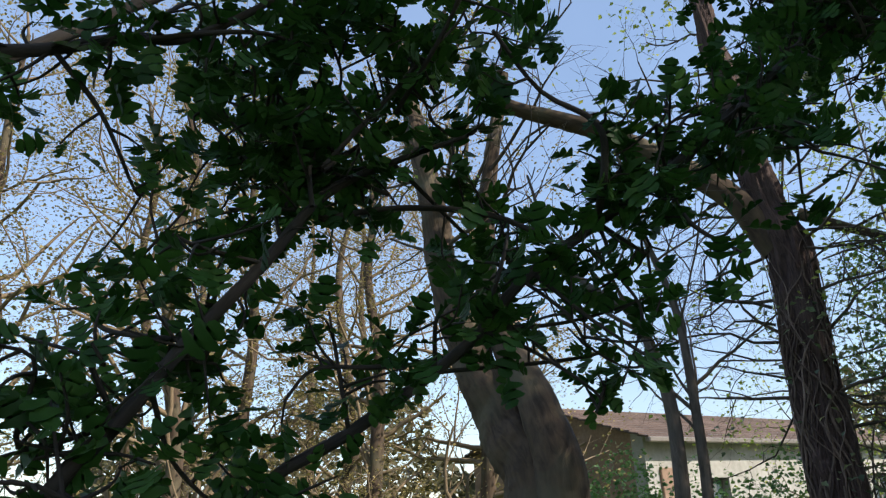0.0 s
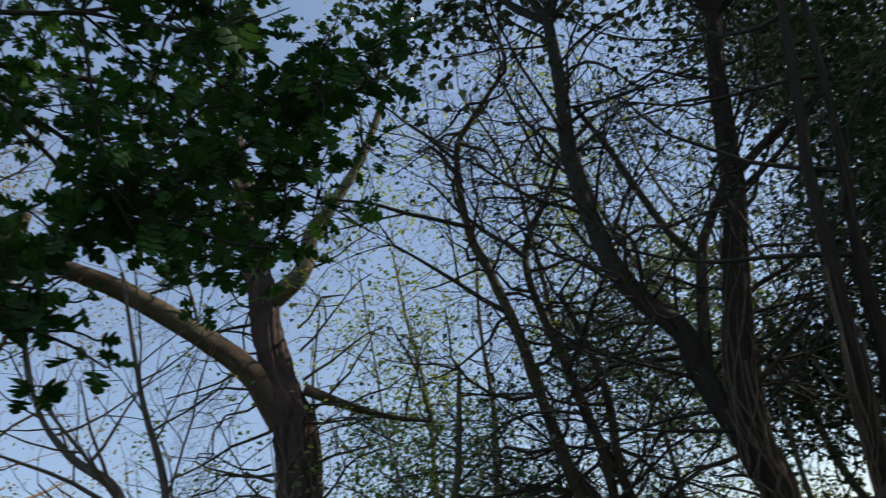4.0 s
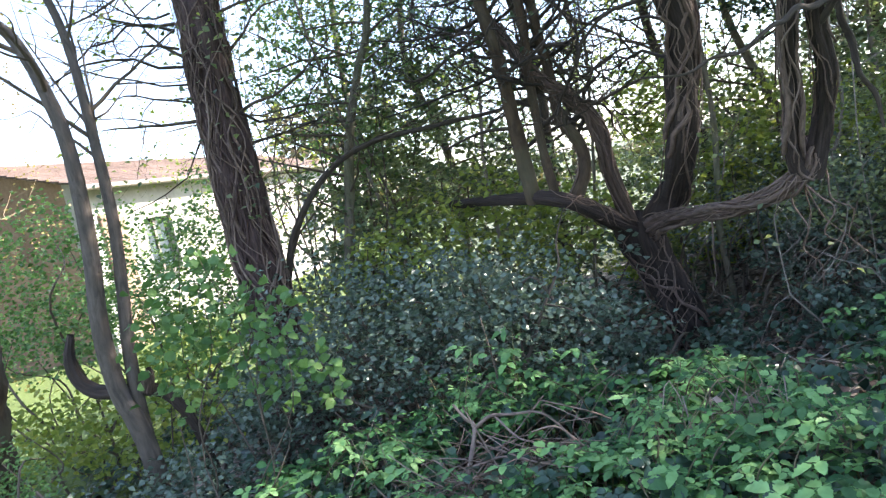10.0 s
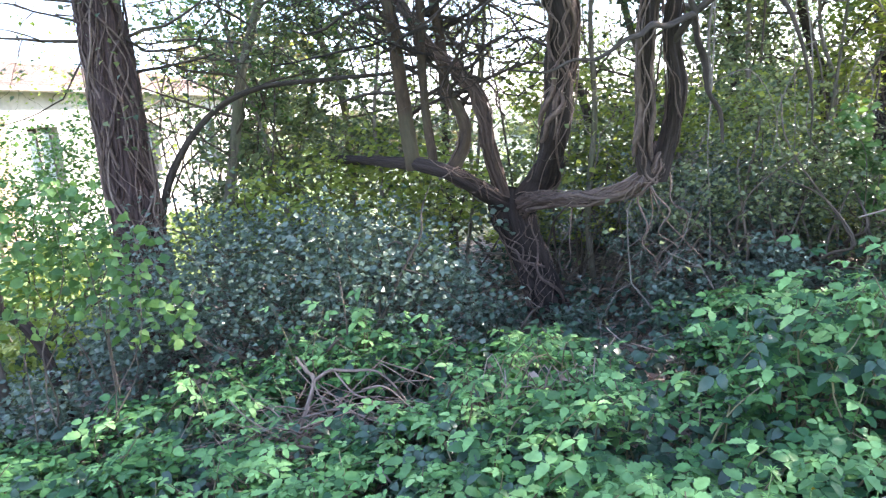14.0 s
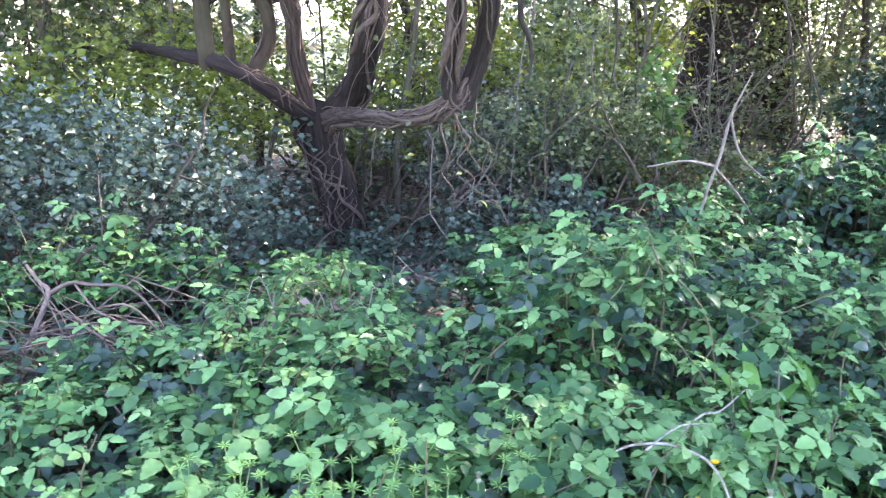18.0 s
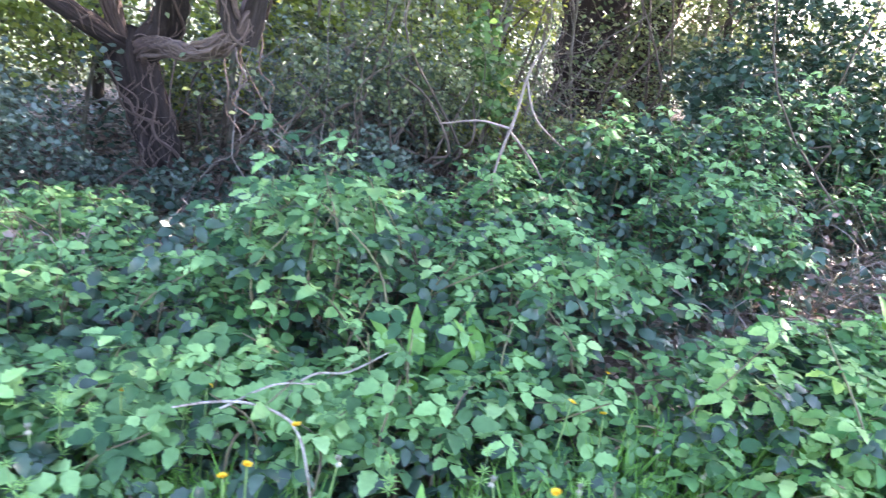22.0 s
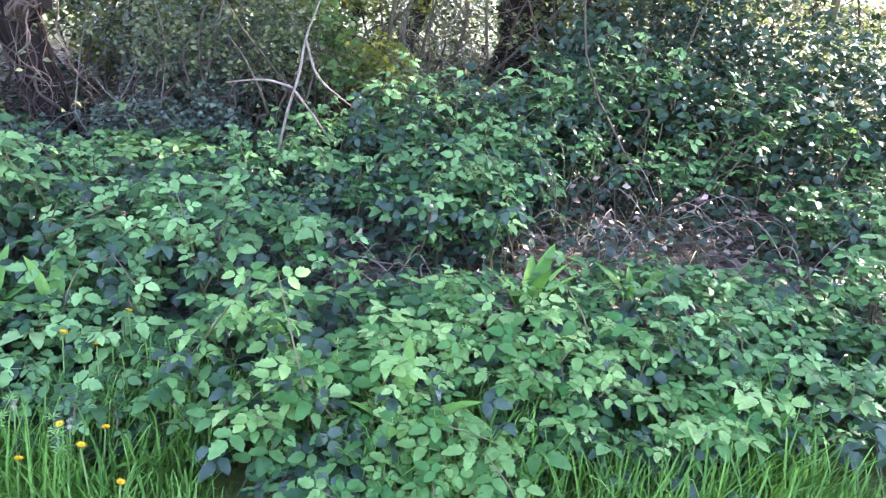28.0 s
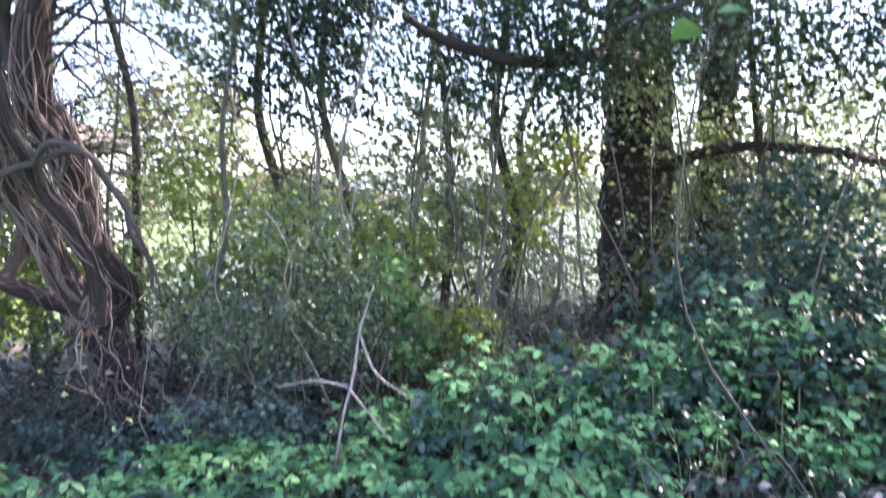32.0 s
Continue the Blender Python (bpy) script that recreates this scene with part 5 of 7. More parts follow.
def build_shade_trees():
    """Trees added out of view behind and beside the path, to shade it."""
    rng = np.random.default_rng(91)
    for i, (x, y, h) in enumerate([(5.6, -2.7, 7.5), (7.2, 1.4, 8.5), (8.6, 3.2, 8.0), (8.6, 1.6, 8.5), (10.2, 4.2, 9.0), (9.6, 2.4, 8.5), (3.6, -5.2, 8.0), (-4.6, -4.2, 8.0), (-6.0, -1.8, 8.0)]):
        t = tree_thing("shade_tree", "unseen leafy tree added to shade the path", (x, y, float(gz(x, y)) - 0.1))
        pts = [(x + rng.normal(0, 0.08), y + rng.normal(0, 0.08), t.location.z + h * s, 0.15 * (1 - 0.75 * s)) for s in np.linspace(0, 1, 7)]
        ln = limb(t, "trunk", pts, M_BARK_DARK, 8, 36, 0.05, i)
        roots = [(p[:3] + np.array(t.location), (rng.normal(0, 1), rng.normal(0, 1), 0.2), rng.uniform(1.2, 1.9), max(0.012, p[3] * 0.35)) for p in ln[14:]]
        crown(t, rng, roots, M_TWIG, 2, 4, (small_leaf(0.15, 0.06), M_WOOD), 3, 0.2)


build_shade_trees()
build_shrub("understorey_shrub", "loose green understorey shrub deep in the wood", [(0.6, 8.0, 0.7, 0.6), (1.7, 7.9, 0.9, 0.65), (2.7, 8.1, 0.7, 0.6), (3.7, 7.9, 0.9, 0.65), (4.5, 8.2, 0.8, 0.6), (6.4, 8.0, 0.8, 0.7), (7.6, 7.4, 0.9, 0.7), (8.6, 6.0, 0.9, 0.7), (2.2, 8.3, 1.8, 0.6), (4.0, 8.4, 1.8, 0.6)], LEAF6, M_WOOD, 11000, 25, 5)
build_shrub("sunlit_shrub", "sunlit yellow-green undergrowth beyond the old tree", [(1.2, 7.2, 0.25, 0.35), (2.0, 7.0, 0.25, 0.35)], LEAF6, M_SPRING, 2300, 26, 10)
# the high right-hand lobes are unseen, added to block sun from the stems
build_shrub("dark_canopy_tree", "dense dark canopy over the old tree, with unseen lobes added for shade", [(5.4, 4.2, 5.4, 1.0), (5.2, 4.0, 7.4, 1.0), (4.6, 3.9, 2.9, 0.5), (5.2, 3.4, 3.4, 0.7), (4.9, 3.7, 4.2, 0.7), (5.8, 3.0, 3.1, 0.6), (4.2, 4.3, 3.6, 0.6), (5.4, 3.5, 5.2, 0.8), (3.0, 5.4, 5.4, 0.6), (3.2, 5.2, 4.5, 0.55), (2.8, 5.3, 3.7, 0.5), (2.5, 4.9, 5.0, 0.5), (2.6, 5.5, 6.3, 0.6), (3.4, 5.0, 6.4, 0.6)], CANOPY, M_DUSK, 30000, 27, 2, stout=0.6)


def build_far_woods():
    """The tree line beyond the lawn and the gardens."""
    rng = np.random.default_rng(95)
    n = 26000
    a = rng.uniform(radians(-75), radians(80), n)
    r = rng.uniform(32, 44, n)
    top = 5.5 + 2.0 * np.sin(a * 9) + 1.3 * np.sin(a * 23 + 1) + 0.8 * np.sin(a * 51)
    top = np.where(a < radians(5), top * 0.3, top)
    top = np.where((a > radians(14)) & (a < radians(36)), top * 0.42, top)
    p = np.stack([-np.sin(a) * r, np.cos(a) * r, -0.4 + top * rng.uniform(0, 1, n) ** 0.8], 1)
    ob = new("far_woods", scatter("far_woods", small_leaf(0.5, 0.2), p, spray(rng, n, 0.8), rng.uniform(0.6, 1.4, n), M_FAR))
    tagged(ob, "hazy far tree line beyond the lawn", "woods", kind="stuff")


build_far_woods()


def build_ground_ivy():
    rng = np.random.default_rng(96)
    n = 20000
    x, y = rng.uniform(-3.6, 6.5, n), rng.uniform(1.7, 7.6, n)
    keep = (noise2(x, y) > -0.55)
    x, y = x[keep], y[keep]
    z = gz(x, y) + 0.02 + rng.uniform(0, 1, len(x)) ** 1.6 * (0.22 + 0.12 * noise2(x * 1.3, y))
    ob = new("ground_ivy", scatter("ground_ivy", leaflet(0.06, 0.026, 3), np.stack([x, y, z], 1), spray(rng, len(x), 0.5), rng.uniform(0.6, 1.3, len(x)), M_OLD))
    tagged(ob, "dark ivy leaves carpeting the woodland floor", "ivy", kind="stuff")


def noise2(x, y):
    return np.sin(x * 2.3 + 0.7) * np.cos(y * 3.1 + 0.4) + 0.5 * np.sin(x * 5.9 + y * 4.3)


build_ground_ivy()
build_shrub("holly_shrub", "low dark evergreen scrub at the old tree's foot", [(1.0, 4.7, -0.02, 0.2), (1.7, 4.5, 0.15, 0.3), (0.5, 5.0, 0.0, 0.2), (2.2, 4.2, 0.3, 0.3)], HOLLY, M_HOLLY, 4200, 28, 10)
build_shrub("ivy_scrub", "dark ivy scrub climbing beside the path", [(4.3, 3.5, 0.6, 0.42), (4.9, 3.6, 0.7, 0.45), (3.7, 3.7, 0.55, 0.36), (5.5, 3.3, 0.8, 0.5), (4.6, 4.0, 0.95, 0.4), (6.2, 2.8, 0.8, 0.5)], leaflet(0.065, 0.028, 3), M_OLD, 4500, 29, 16)

build_shrub("understorey_shrub", "thin layered understorey leaves between the trunks", [(0.6, 7.0, 0.7, 0.45), (2.3, 7.4, 1.6, 0.6), (3.1, 7.8, 1.7, 0.65), (4.0, 7.3, 1.3, 0.6), (4.7, 7.6, 1.9, 0.6), (3.4, 7.4, 2.6, 0.6), (5.0, 6.2, 2.7, 0.5), (6.3, 5.6, 2.5, 0.5), (2.6, 7.0, 0.4, 0.45), (4.2, 6.6, 0.6, 0.45), (6.0, 7.6, 1.6, 0.7), (7.0, 7.2, 1.6, 0.7)], LEAF6, M_WOOD, 9500, 30, 5)
build_shrub("holly_shrub", "thin dark evergreen layer between the trunks", [(1.2, 6.6, 0.5, 0.35), (2.1, 6.3, 0.9, 0.4), (3.0, 6.2, 0.5, 0.4), (3.6, 6.0, 0.5, 0.3)], HOLLY, M_WOOD, 4500, 31, 6)
build_shrub("sunlit_shrub", "sunlit yellow-green undergrowth below the slim trees", [(-3.2, 5.0, 0.15, 0.35), (-3.7, 5.3, 0.2, 0.4), (-2.8, 5.4, 0.15, 0.35), (-4.2, 5.6, 0.2, 0.4), (-3.3, 5.8, 0.3, 0.4)], LEAF6, M_SPRING, 1900, 32, 14)
build_shrub("sunlit_shrub", "sunlit yellow-green shrub deep in the wood", [(3.2, 5.2, 0.55, 0.25), (3.4, 5.3, 0.65, 0.25), (4.0, 6.5, 1.4, 0.4), (4.4, 6.6, 2.0, 0.4)], LEAF6, M_SPRING, 2400, 33, 10)


def build_thickets():
    """Bare twiggy growth between the trunks."""
    rng = np.random.default_rng(97)
    for k in range(12):
        x, y = rng.uniform(1.2, 6.2), rng.uniform(4.5, 6.6)
        t = thing("bare_thicket", "tangle of thin bare grey branches in the wood", "thicket", (x, y, float(gz(x, y)) - 0.05))
        lines, tips = [], []
        for _ in range(5):
            s = np.array([rng.normal(0, 0.2), rng.normal(0, 0.15), 0.0])
            grow(rng, s, (rng.normal(0, 0.35), rng.normal(-0.1, 0.25), 1.0), rng.uniform(0.8, 1.8), rng.uniform(0.004, 0.009), 2, 5, 0.75, -0.03, 7, 0.5, 0.85, lines, tips)
        for i, ln in enumerate(lines):
            ln[:, 2] = np.maximum(ln[:, 2], 0.0)
        lines.sort(key=lambda v: -v[0, 3])
        for ln in lines[:5]:
            part("branch", limb_mesh("branch", [ln], M_THICKET, 5), t)
        part("twig_growth", limb_mesh("twig_growth", lines[5:], M_THICKET, 4), t, kind="stuff")
        leaf_part(t, rng, np.array(tips)[::4], small_leaf(0.05, 0.018), M_WOOD, 1, 0.05)


build_thickets()


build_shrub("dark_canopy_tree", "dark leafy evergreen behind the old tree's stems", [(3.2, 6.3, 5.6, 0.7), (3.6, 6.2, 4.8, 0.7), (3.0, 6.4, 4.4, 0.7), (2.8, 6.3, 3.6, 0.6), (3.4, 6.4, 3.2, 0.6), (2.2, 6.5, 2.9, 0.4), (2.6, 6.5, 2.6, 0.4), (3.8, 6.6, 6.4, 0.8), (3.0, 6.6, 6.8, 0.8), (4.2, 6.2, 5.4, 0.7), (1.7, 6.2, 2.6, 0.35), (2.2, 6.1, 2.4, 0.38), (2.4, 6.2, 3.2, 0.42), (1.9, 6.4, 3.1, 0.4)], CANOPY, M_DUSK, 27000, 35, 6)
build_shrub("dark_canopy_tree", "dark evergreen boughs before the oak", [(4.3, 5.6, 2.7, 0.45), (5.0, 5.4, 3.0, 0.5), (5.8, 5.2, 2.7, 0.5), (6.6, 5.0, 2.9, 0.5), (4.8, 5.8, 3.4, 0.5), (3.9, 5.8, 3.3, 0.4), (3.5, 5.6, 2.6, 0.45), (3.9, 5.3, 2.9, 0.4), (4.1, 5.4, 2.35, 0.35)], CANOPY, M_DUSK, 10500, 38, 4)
# out of view: added to keep the sun off the oak and nearby shrubs
build_shrub("dark_canopy_tree", "unseen tall dark evergreen tree added at the wood's far side for shade", [(8.6, 8.2, 5.0, 1.0), (9.0, 8.4, 6.0, 1.1), (8.2, 8.2, 6.6, 1.0), (9.4, 8.0, 4.6, 0.9), (8.9, 5.2, 3.9, 0.7), (9.2, 5.0, 5.0, 0.8), (8.8, 5.8, 4.8, 0.8), (9.0, 6.8, 5.4, 0.9)], CANOPY, M_DUSK, 14000, 44, 4)
build_shrub("holly_shrub", "loose airy evergreen shoots over the dark shrub", [(-1.3, 4.5, 0.75, 0.5), (-0.7, 4.4, 0.7, 0.5), (-0.1, 4.5, 0.62, 0.48), (0.15, 4.7, 0.42, 0.36), (1.9, 5.1, 0.7, 0.5), (2.5, 5.0, 0.75, 0.5), (1.5, 5.9, 0.7, 0.45), (-1.7, 4.7, 0.7, 0.45)], HOLLY, M_HOLLY, 4200, 36, 40)
build_shrub("understorey_shrub", "airy yellow-green leaves behind the dark shrub", [(-1.0, 5.6, 0.9, 0.5), (-0.3, 5.9, 1.0, 0.5), (0.3, 5.9, 0.9, 0.45), (1.6, 6.2, 0.9, 0.5), (2.2, 6.0, 1.3, 0.5), (2.9, 5.8, 1.2, 0.5), (1.3, 6.3, 1.7, 0.5)], LEAF6, M_SPRING, 5500, 37, 10)


def build_overhanging_branch():
    """A low leafy branch that reaches over the path from the shading tree."""
    rng = np.random.default_rng(99)
    at = (5.6, -2.7, 3.6)
    t = thing("overhanging_branch", "leafy green branch hanging over the path", "branch", at)
    ln = limb(t, "branch", [(5.6, -2.7, 3.6, 0.035), (4.9, -1.6, 3.1, 0.025), (4.0, -0.3, 2.55, 0.015), (3.35, 0.45, 2.1, 0.007), (2.95, 0.7, 1.97, 0.003)], M_BARK_DARK, 8, 40, 0.06, 1)
    tips = [ln[i, :3] for i in (37, 38, 39)]
    leaf_part(t, rng, tips, leaflet(0.035, 0.014, 4), M_SAPLING, 3, 0.03)


build_overhanging_branch()
build_shrub("holly_shrub", "loose evergreen shoots beside the old tree's low limb", [(1.9, 4.6, 0.8, 0.4), (2.5, 4.5, 0.9, 0.45), (2.75, 4.5, 0.9, 0.35), (2.3, 4.7, 1.4, 0.4)], HOLLY, M_WOOD, 3400, 39, 22)
FEATHER = small_leaf(0.03, 0.007, 0.2)
for k, (x, y, z) in enumerate([(-2.75, 3.35, 0.35), (-3.05, 3.7, 0.5), (-2.5, 3.15, 0.22), (-3.3, 3.5, 0.4)]):
    build_shrub("feathery_plant", "feathery green wild plant at the wood's edge", [(x, y, z, 0.16), (x + 0.1, y, z - 0.12, 0.15), (x - 0.1, y + 0.05, z - 0.15, 0.15)], FEATHER, M_SAPLING, 650, 60 + k, 7)
build_shrub("understorey_shrub", "leafy screen at the far side of the wood", [(-0.6, 8.4, 1.2, 0.5), (0.3, 8.6, 1.7, 0.55), (-1.2, 8.6, 1.9, 0.5), (0.9, 8.8, 2.4, 0.5), (-0.2, 8.8, 2.5, 0.5), (1.6, 8.6, 1.4, 0.5)], LEAF6, M_WOOD, 4200, 70, 5)
build_shrub("understorey_tree", "leafy understorey tree behind the old tree's stems", [(1.2, 7.0, 3.2, 0.6), (2.0, 7.0, 3.6, 0.6), (0.6, 7.0, 3.8, 0.6), (1.6, 7.2, 4.4, 0.6), (2.6, 7.2, 3.2, 0.5)], small_leaf(0.05, 0.018), M_WOOD, 12000, 71, 7)
build_shrub("understorey_tree", "dense leafy trees closing the far side of the wood", [(3.8, 9.0, 1.2, 0.7), (4.9, 9.2, 2.0, 0.8), (6.0, 9.0, 1.2, 0.8), (6.9, 8.8, 2.1, 0.8), (7.9, 8.2, 1.4, 0.8), (8.9, 7.2, 1.9, 0.8), (9.6, 6.0, 1.3, 0.8), (5.4, 9.4, 3.2, 0.8), (7.4, 8.8, 3.3, 0.8), (9.2, 7.0, 3.2, 0.8), (8.3, 7.6, 2.6, 0.7), (6.3, 9.0, 2.9, 0.7)], LEAF6, M_WOOD, 16000, 72, 8)
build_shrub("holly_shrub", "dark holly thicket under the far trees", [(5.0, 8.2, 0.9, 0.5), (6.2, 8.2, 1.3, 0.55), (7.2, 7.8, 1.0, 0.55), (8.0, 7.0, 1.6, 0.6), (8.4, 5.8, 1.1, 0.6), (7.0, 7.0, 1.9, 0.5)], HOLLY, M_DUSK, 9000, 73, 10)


# ---- brambles ----
BRAMBLE_SHAPES = [bramble_leaf(8, 0.05, False, 0.25), bramble_leaf(8, 0.058, False, 0.45), bramble_leaf(8, 0.044, True, 0.35), bramble_leaf(8, 0.034, False, 0.15)]
BRAMBLE_MESHES = [shape_mesh("leaf", s, M_BRAMBLE) for s in BRAMBLE_SHAPES]
SUNLIT_MESHES = [shape_mesh("leaf", s, M_BRAMBLE_SUN) for s in BRAMBLE_SHAPES]


def bramble_bush(label, cx, cy, rx, ry, h, shoots, seed, singles=110, old=160, big=1.0, meshes=None):
    """A mound of arching canes with leaves along their upper part; the topmost leaves are single parts."""
    rng = np.random.default_rng(seed)
    t = thing("bramble_bush", label, "bush", (cx, cy, float(gz(cx, cy))), group="brambles along the path")
    base = np.array(t.location)
    canes, at, dirs, ups = [], [], [], []
    for _ in range(shoots):
        a, q = rng.uniform(0, 6.28), rng.uniform(0.05, 1.0) ** 0.5
        ex, ey = cx + rx * q * np.cos(a), cy + ry * q * np.sin(a)
        top = gz(ex, ey) + h * (0.55 + 0.45 * (1 - q**2)) * rng.uniform(0.75, 1.12)
        sx, sy = ex + rng.normal(0, 0.14), ey + rng.normal(0.08, 0.14)
        s = np.array([sx, sy, gz(sx, sy) - 0.02])
        e = np.array([ex, ey, top])
        m = s * 0.45 + e * 0.55 + (rng.normal(0, 0.05), rng.normal(0, 0.05), 0.10)
        if rng.random() < 0.22:
            e[2] += rng.uniform(0.05, 0.16)
        ln = smooth_line([(*s, 0.004), (*m, 0.0035), (*e, 0.0018)], 12)
        canes.append(ln)
        k = 0
        for f in 0.32 + 0.68 * np.linspace(0, 1, 9) ** 0.7:
            p = ln[min(int(f * (len(ln) - 1)), len(ln) - 1), :3]
            k += 1
            az = k * 2.4 + rng.normal(0, 0.4)
            d = np.array([np.cos(az), np.sin(az), rng.uniform(-0.25, 0.35)])
            at.append(p)
            dirs.append(d)
            ups.append((rng.normal(0, 0.32), rng.normal(-0.2, 0.32), 1.0))
    at, dirs, ups = np.array(at), np.array(dirs), np.array(ups)
    turn = frames_of(dirs, ups)
    size = rng.uniform(0.5, 1.3, len(at)) * big
    for ln in canes:
        ln[:, :3] -= base
    if singles > 140:
        for ln in canes[:45]:
            part("cane", limb_mesh("cane", [ln], M_CANE, 4), t)
    else:
        part("cane_growth", limb_mesh("cane_growth", canes, M_CANE, 4), t, kind="stuff")
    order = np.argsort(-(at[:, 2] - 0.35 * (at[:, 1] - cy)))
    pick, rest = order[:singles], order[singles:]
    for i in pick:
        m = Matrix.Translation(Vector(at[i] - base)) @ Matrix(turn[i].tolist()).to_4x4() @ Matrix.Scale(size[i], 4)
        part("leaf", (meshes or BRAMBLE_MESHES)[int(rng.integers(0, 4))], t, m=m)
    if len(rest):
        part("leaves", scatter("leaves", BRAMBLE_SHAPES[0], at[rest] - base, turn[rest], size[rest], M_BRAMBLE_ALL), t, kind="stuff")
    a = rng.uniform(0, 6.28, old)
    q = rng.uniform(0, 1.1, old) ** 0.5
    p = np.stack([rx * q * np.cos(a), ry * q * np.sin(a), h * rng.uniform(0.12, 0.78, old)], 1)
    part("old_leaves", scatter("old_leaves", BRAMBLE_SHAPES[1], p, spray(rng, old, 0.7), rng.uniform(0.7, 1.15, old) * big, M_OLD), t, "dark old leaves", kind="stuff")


FRESH = "bramble mound with fresh green leaves over dark old ones"
LOW = "low bramble trailing along the grass edge"
for k, (label, cx, cy, rx, ry, h, shoots, singles) in enumerate([
    (LOW, -0.35, 2.05, 0.65, 0.42, 0.42, 62, 200), (LOW, 0.30, 1.72, 0.55, 0.4, 0.42, 62, 230), (FRESH, 0.95, 1.62, 0.5, 0.34, 0.44, 62, 240),
    (FRESH, 1.28, 2.18, 0.36, 0.32, 0.76, 60, 240), (LOW, 1.55, 1.62, 0.4, 0.3, 0.34, 45, 180), (FRESH, 0.55, 2.35, 0.6, 0.40, 0.44, 60, 180),
    (FRESH, 2.10, 2.0, 0.55, 0.4, 0.50, 62, 220), (FRESH, 2.62, 1.25, 0.5, 0.36, 0.42, 62, 240), (LOW, 2.05, 1.35, 0.35, 0.25, 0.20, 30, 110),
    (FRESH, 3.15, 1.25, 0.5, 0.4, 0.36, 62, 220), (FRESH, 3.2, 2.4, 0.42, 0.32, 0.58, 50, 200), (FRESH, 3.9, 1.4, 0.55, 0.4, 0.34, 60, 190),
    (FRESH, 5.4, 2.2, 0.4, 0.4, 0.4, 40, 100), (FRESH, 3.55, 0.95, 0.42, 0.26, 0.27, 40, 130), (FRESH, 4.25, 1.0, 0.5, 0.32, 0.3, 46, 120), (LOW, 2.75, 0.82, 0.35, 0.16, 0.22, 28, 110), (FRESH, 2.5, 2.85, 0.5, 0.35, 0.40, 45, 130),
    (FRESH, 1.55, 3.0, 0.5, 0.3, 0.38, 45, 130), (FRESH, -1.1, 2.6, 0.7, 0.45, 0.40, 60, 150), (FRESH, -1.9, 2.7, 0.7, 0.5, 0.38, 60, 130),
    (FRESH, -0.05, 2.7, 0.40, 0.26, 0.42, 40, 110), (FRESH, 0.45, 3.1, 0.45, 0.3, 0.32, 40, 110), (FRESH, -1.3, 3.5, 0.6, 0.4, 0.40, 45, 90),
    (FRESH, -0.55, 3.75, 0.6, 0.3, 0.56, 50, 90), (FRESH, 0.5, 3.8, 0.4, 0.25, 0.28, 25, 60), (FRESH, 1.8, 3.8, 0.5, 0.3, 0.28, 30, 60),
    (FRESH, -2.6, 3.2, 0.7, 0.5, 0.36, 50, 80), (FRESH, 5.6, 3.1, 0.7, 0.5, 0.75, 55, 90), (FRESH, 4.9, 1.3, 0.6, 0.5, 0.4, 60, 80), (FRESH, 3.0, 3.7, 0.5, 0.3, 0.4, 35, 70), (FRESH, 5.2, 3.5, 0.5, 0.4, 0.85, 40, 60),
    (FRESH, 3.3, 3.25, 0.4, 0.3, 0.78, 40, 70), (FRESH, 3.95, 3.2, 0.4, 0.3, 0.85, 40, 70), (FRESH, 4.55, 3.55, 0.45, 0.3, 1.0, 40, 60), (FRESH, 3.55, 2.75, 0.3, 0.22, 0.6, 30, 60)]):
    # bushes in the sun patch get the leaves painted as sunlit
    bramble_bush(label, cx, cy, rx, ry, h, shoots, 100 + k, singles, 190, meshes=SUNLIT_MESHES if 2.3 < cx < 3.6 and cy < 1.3 else None)


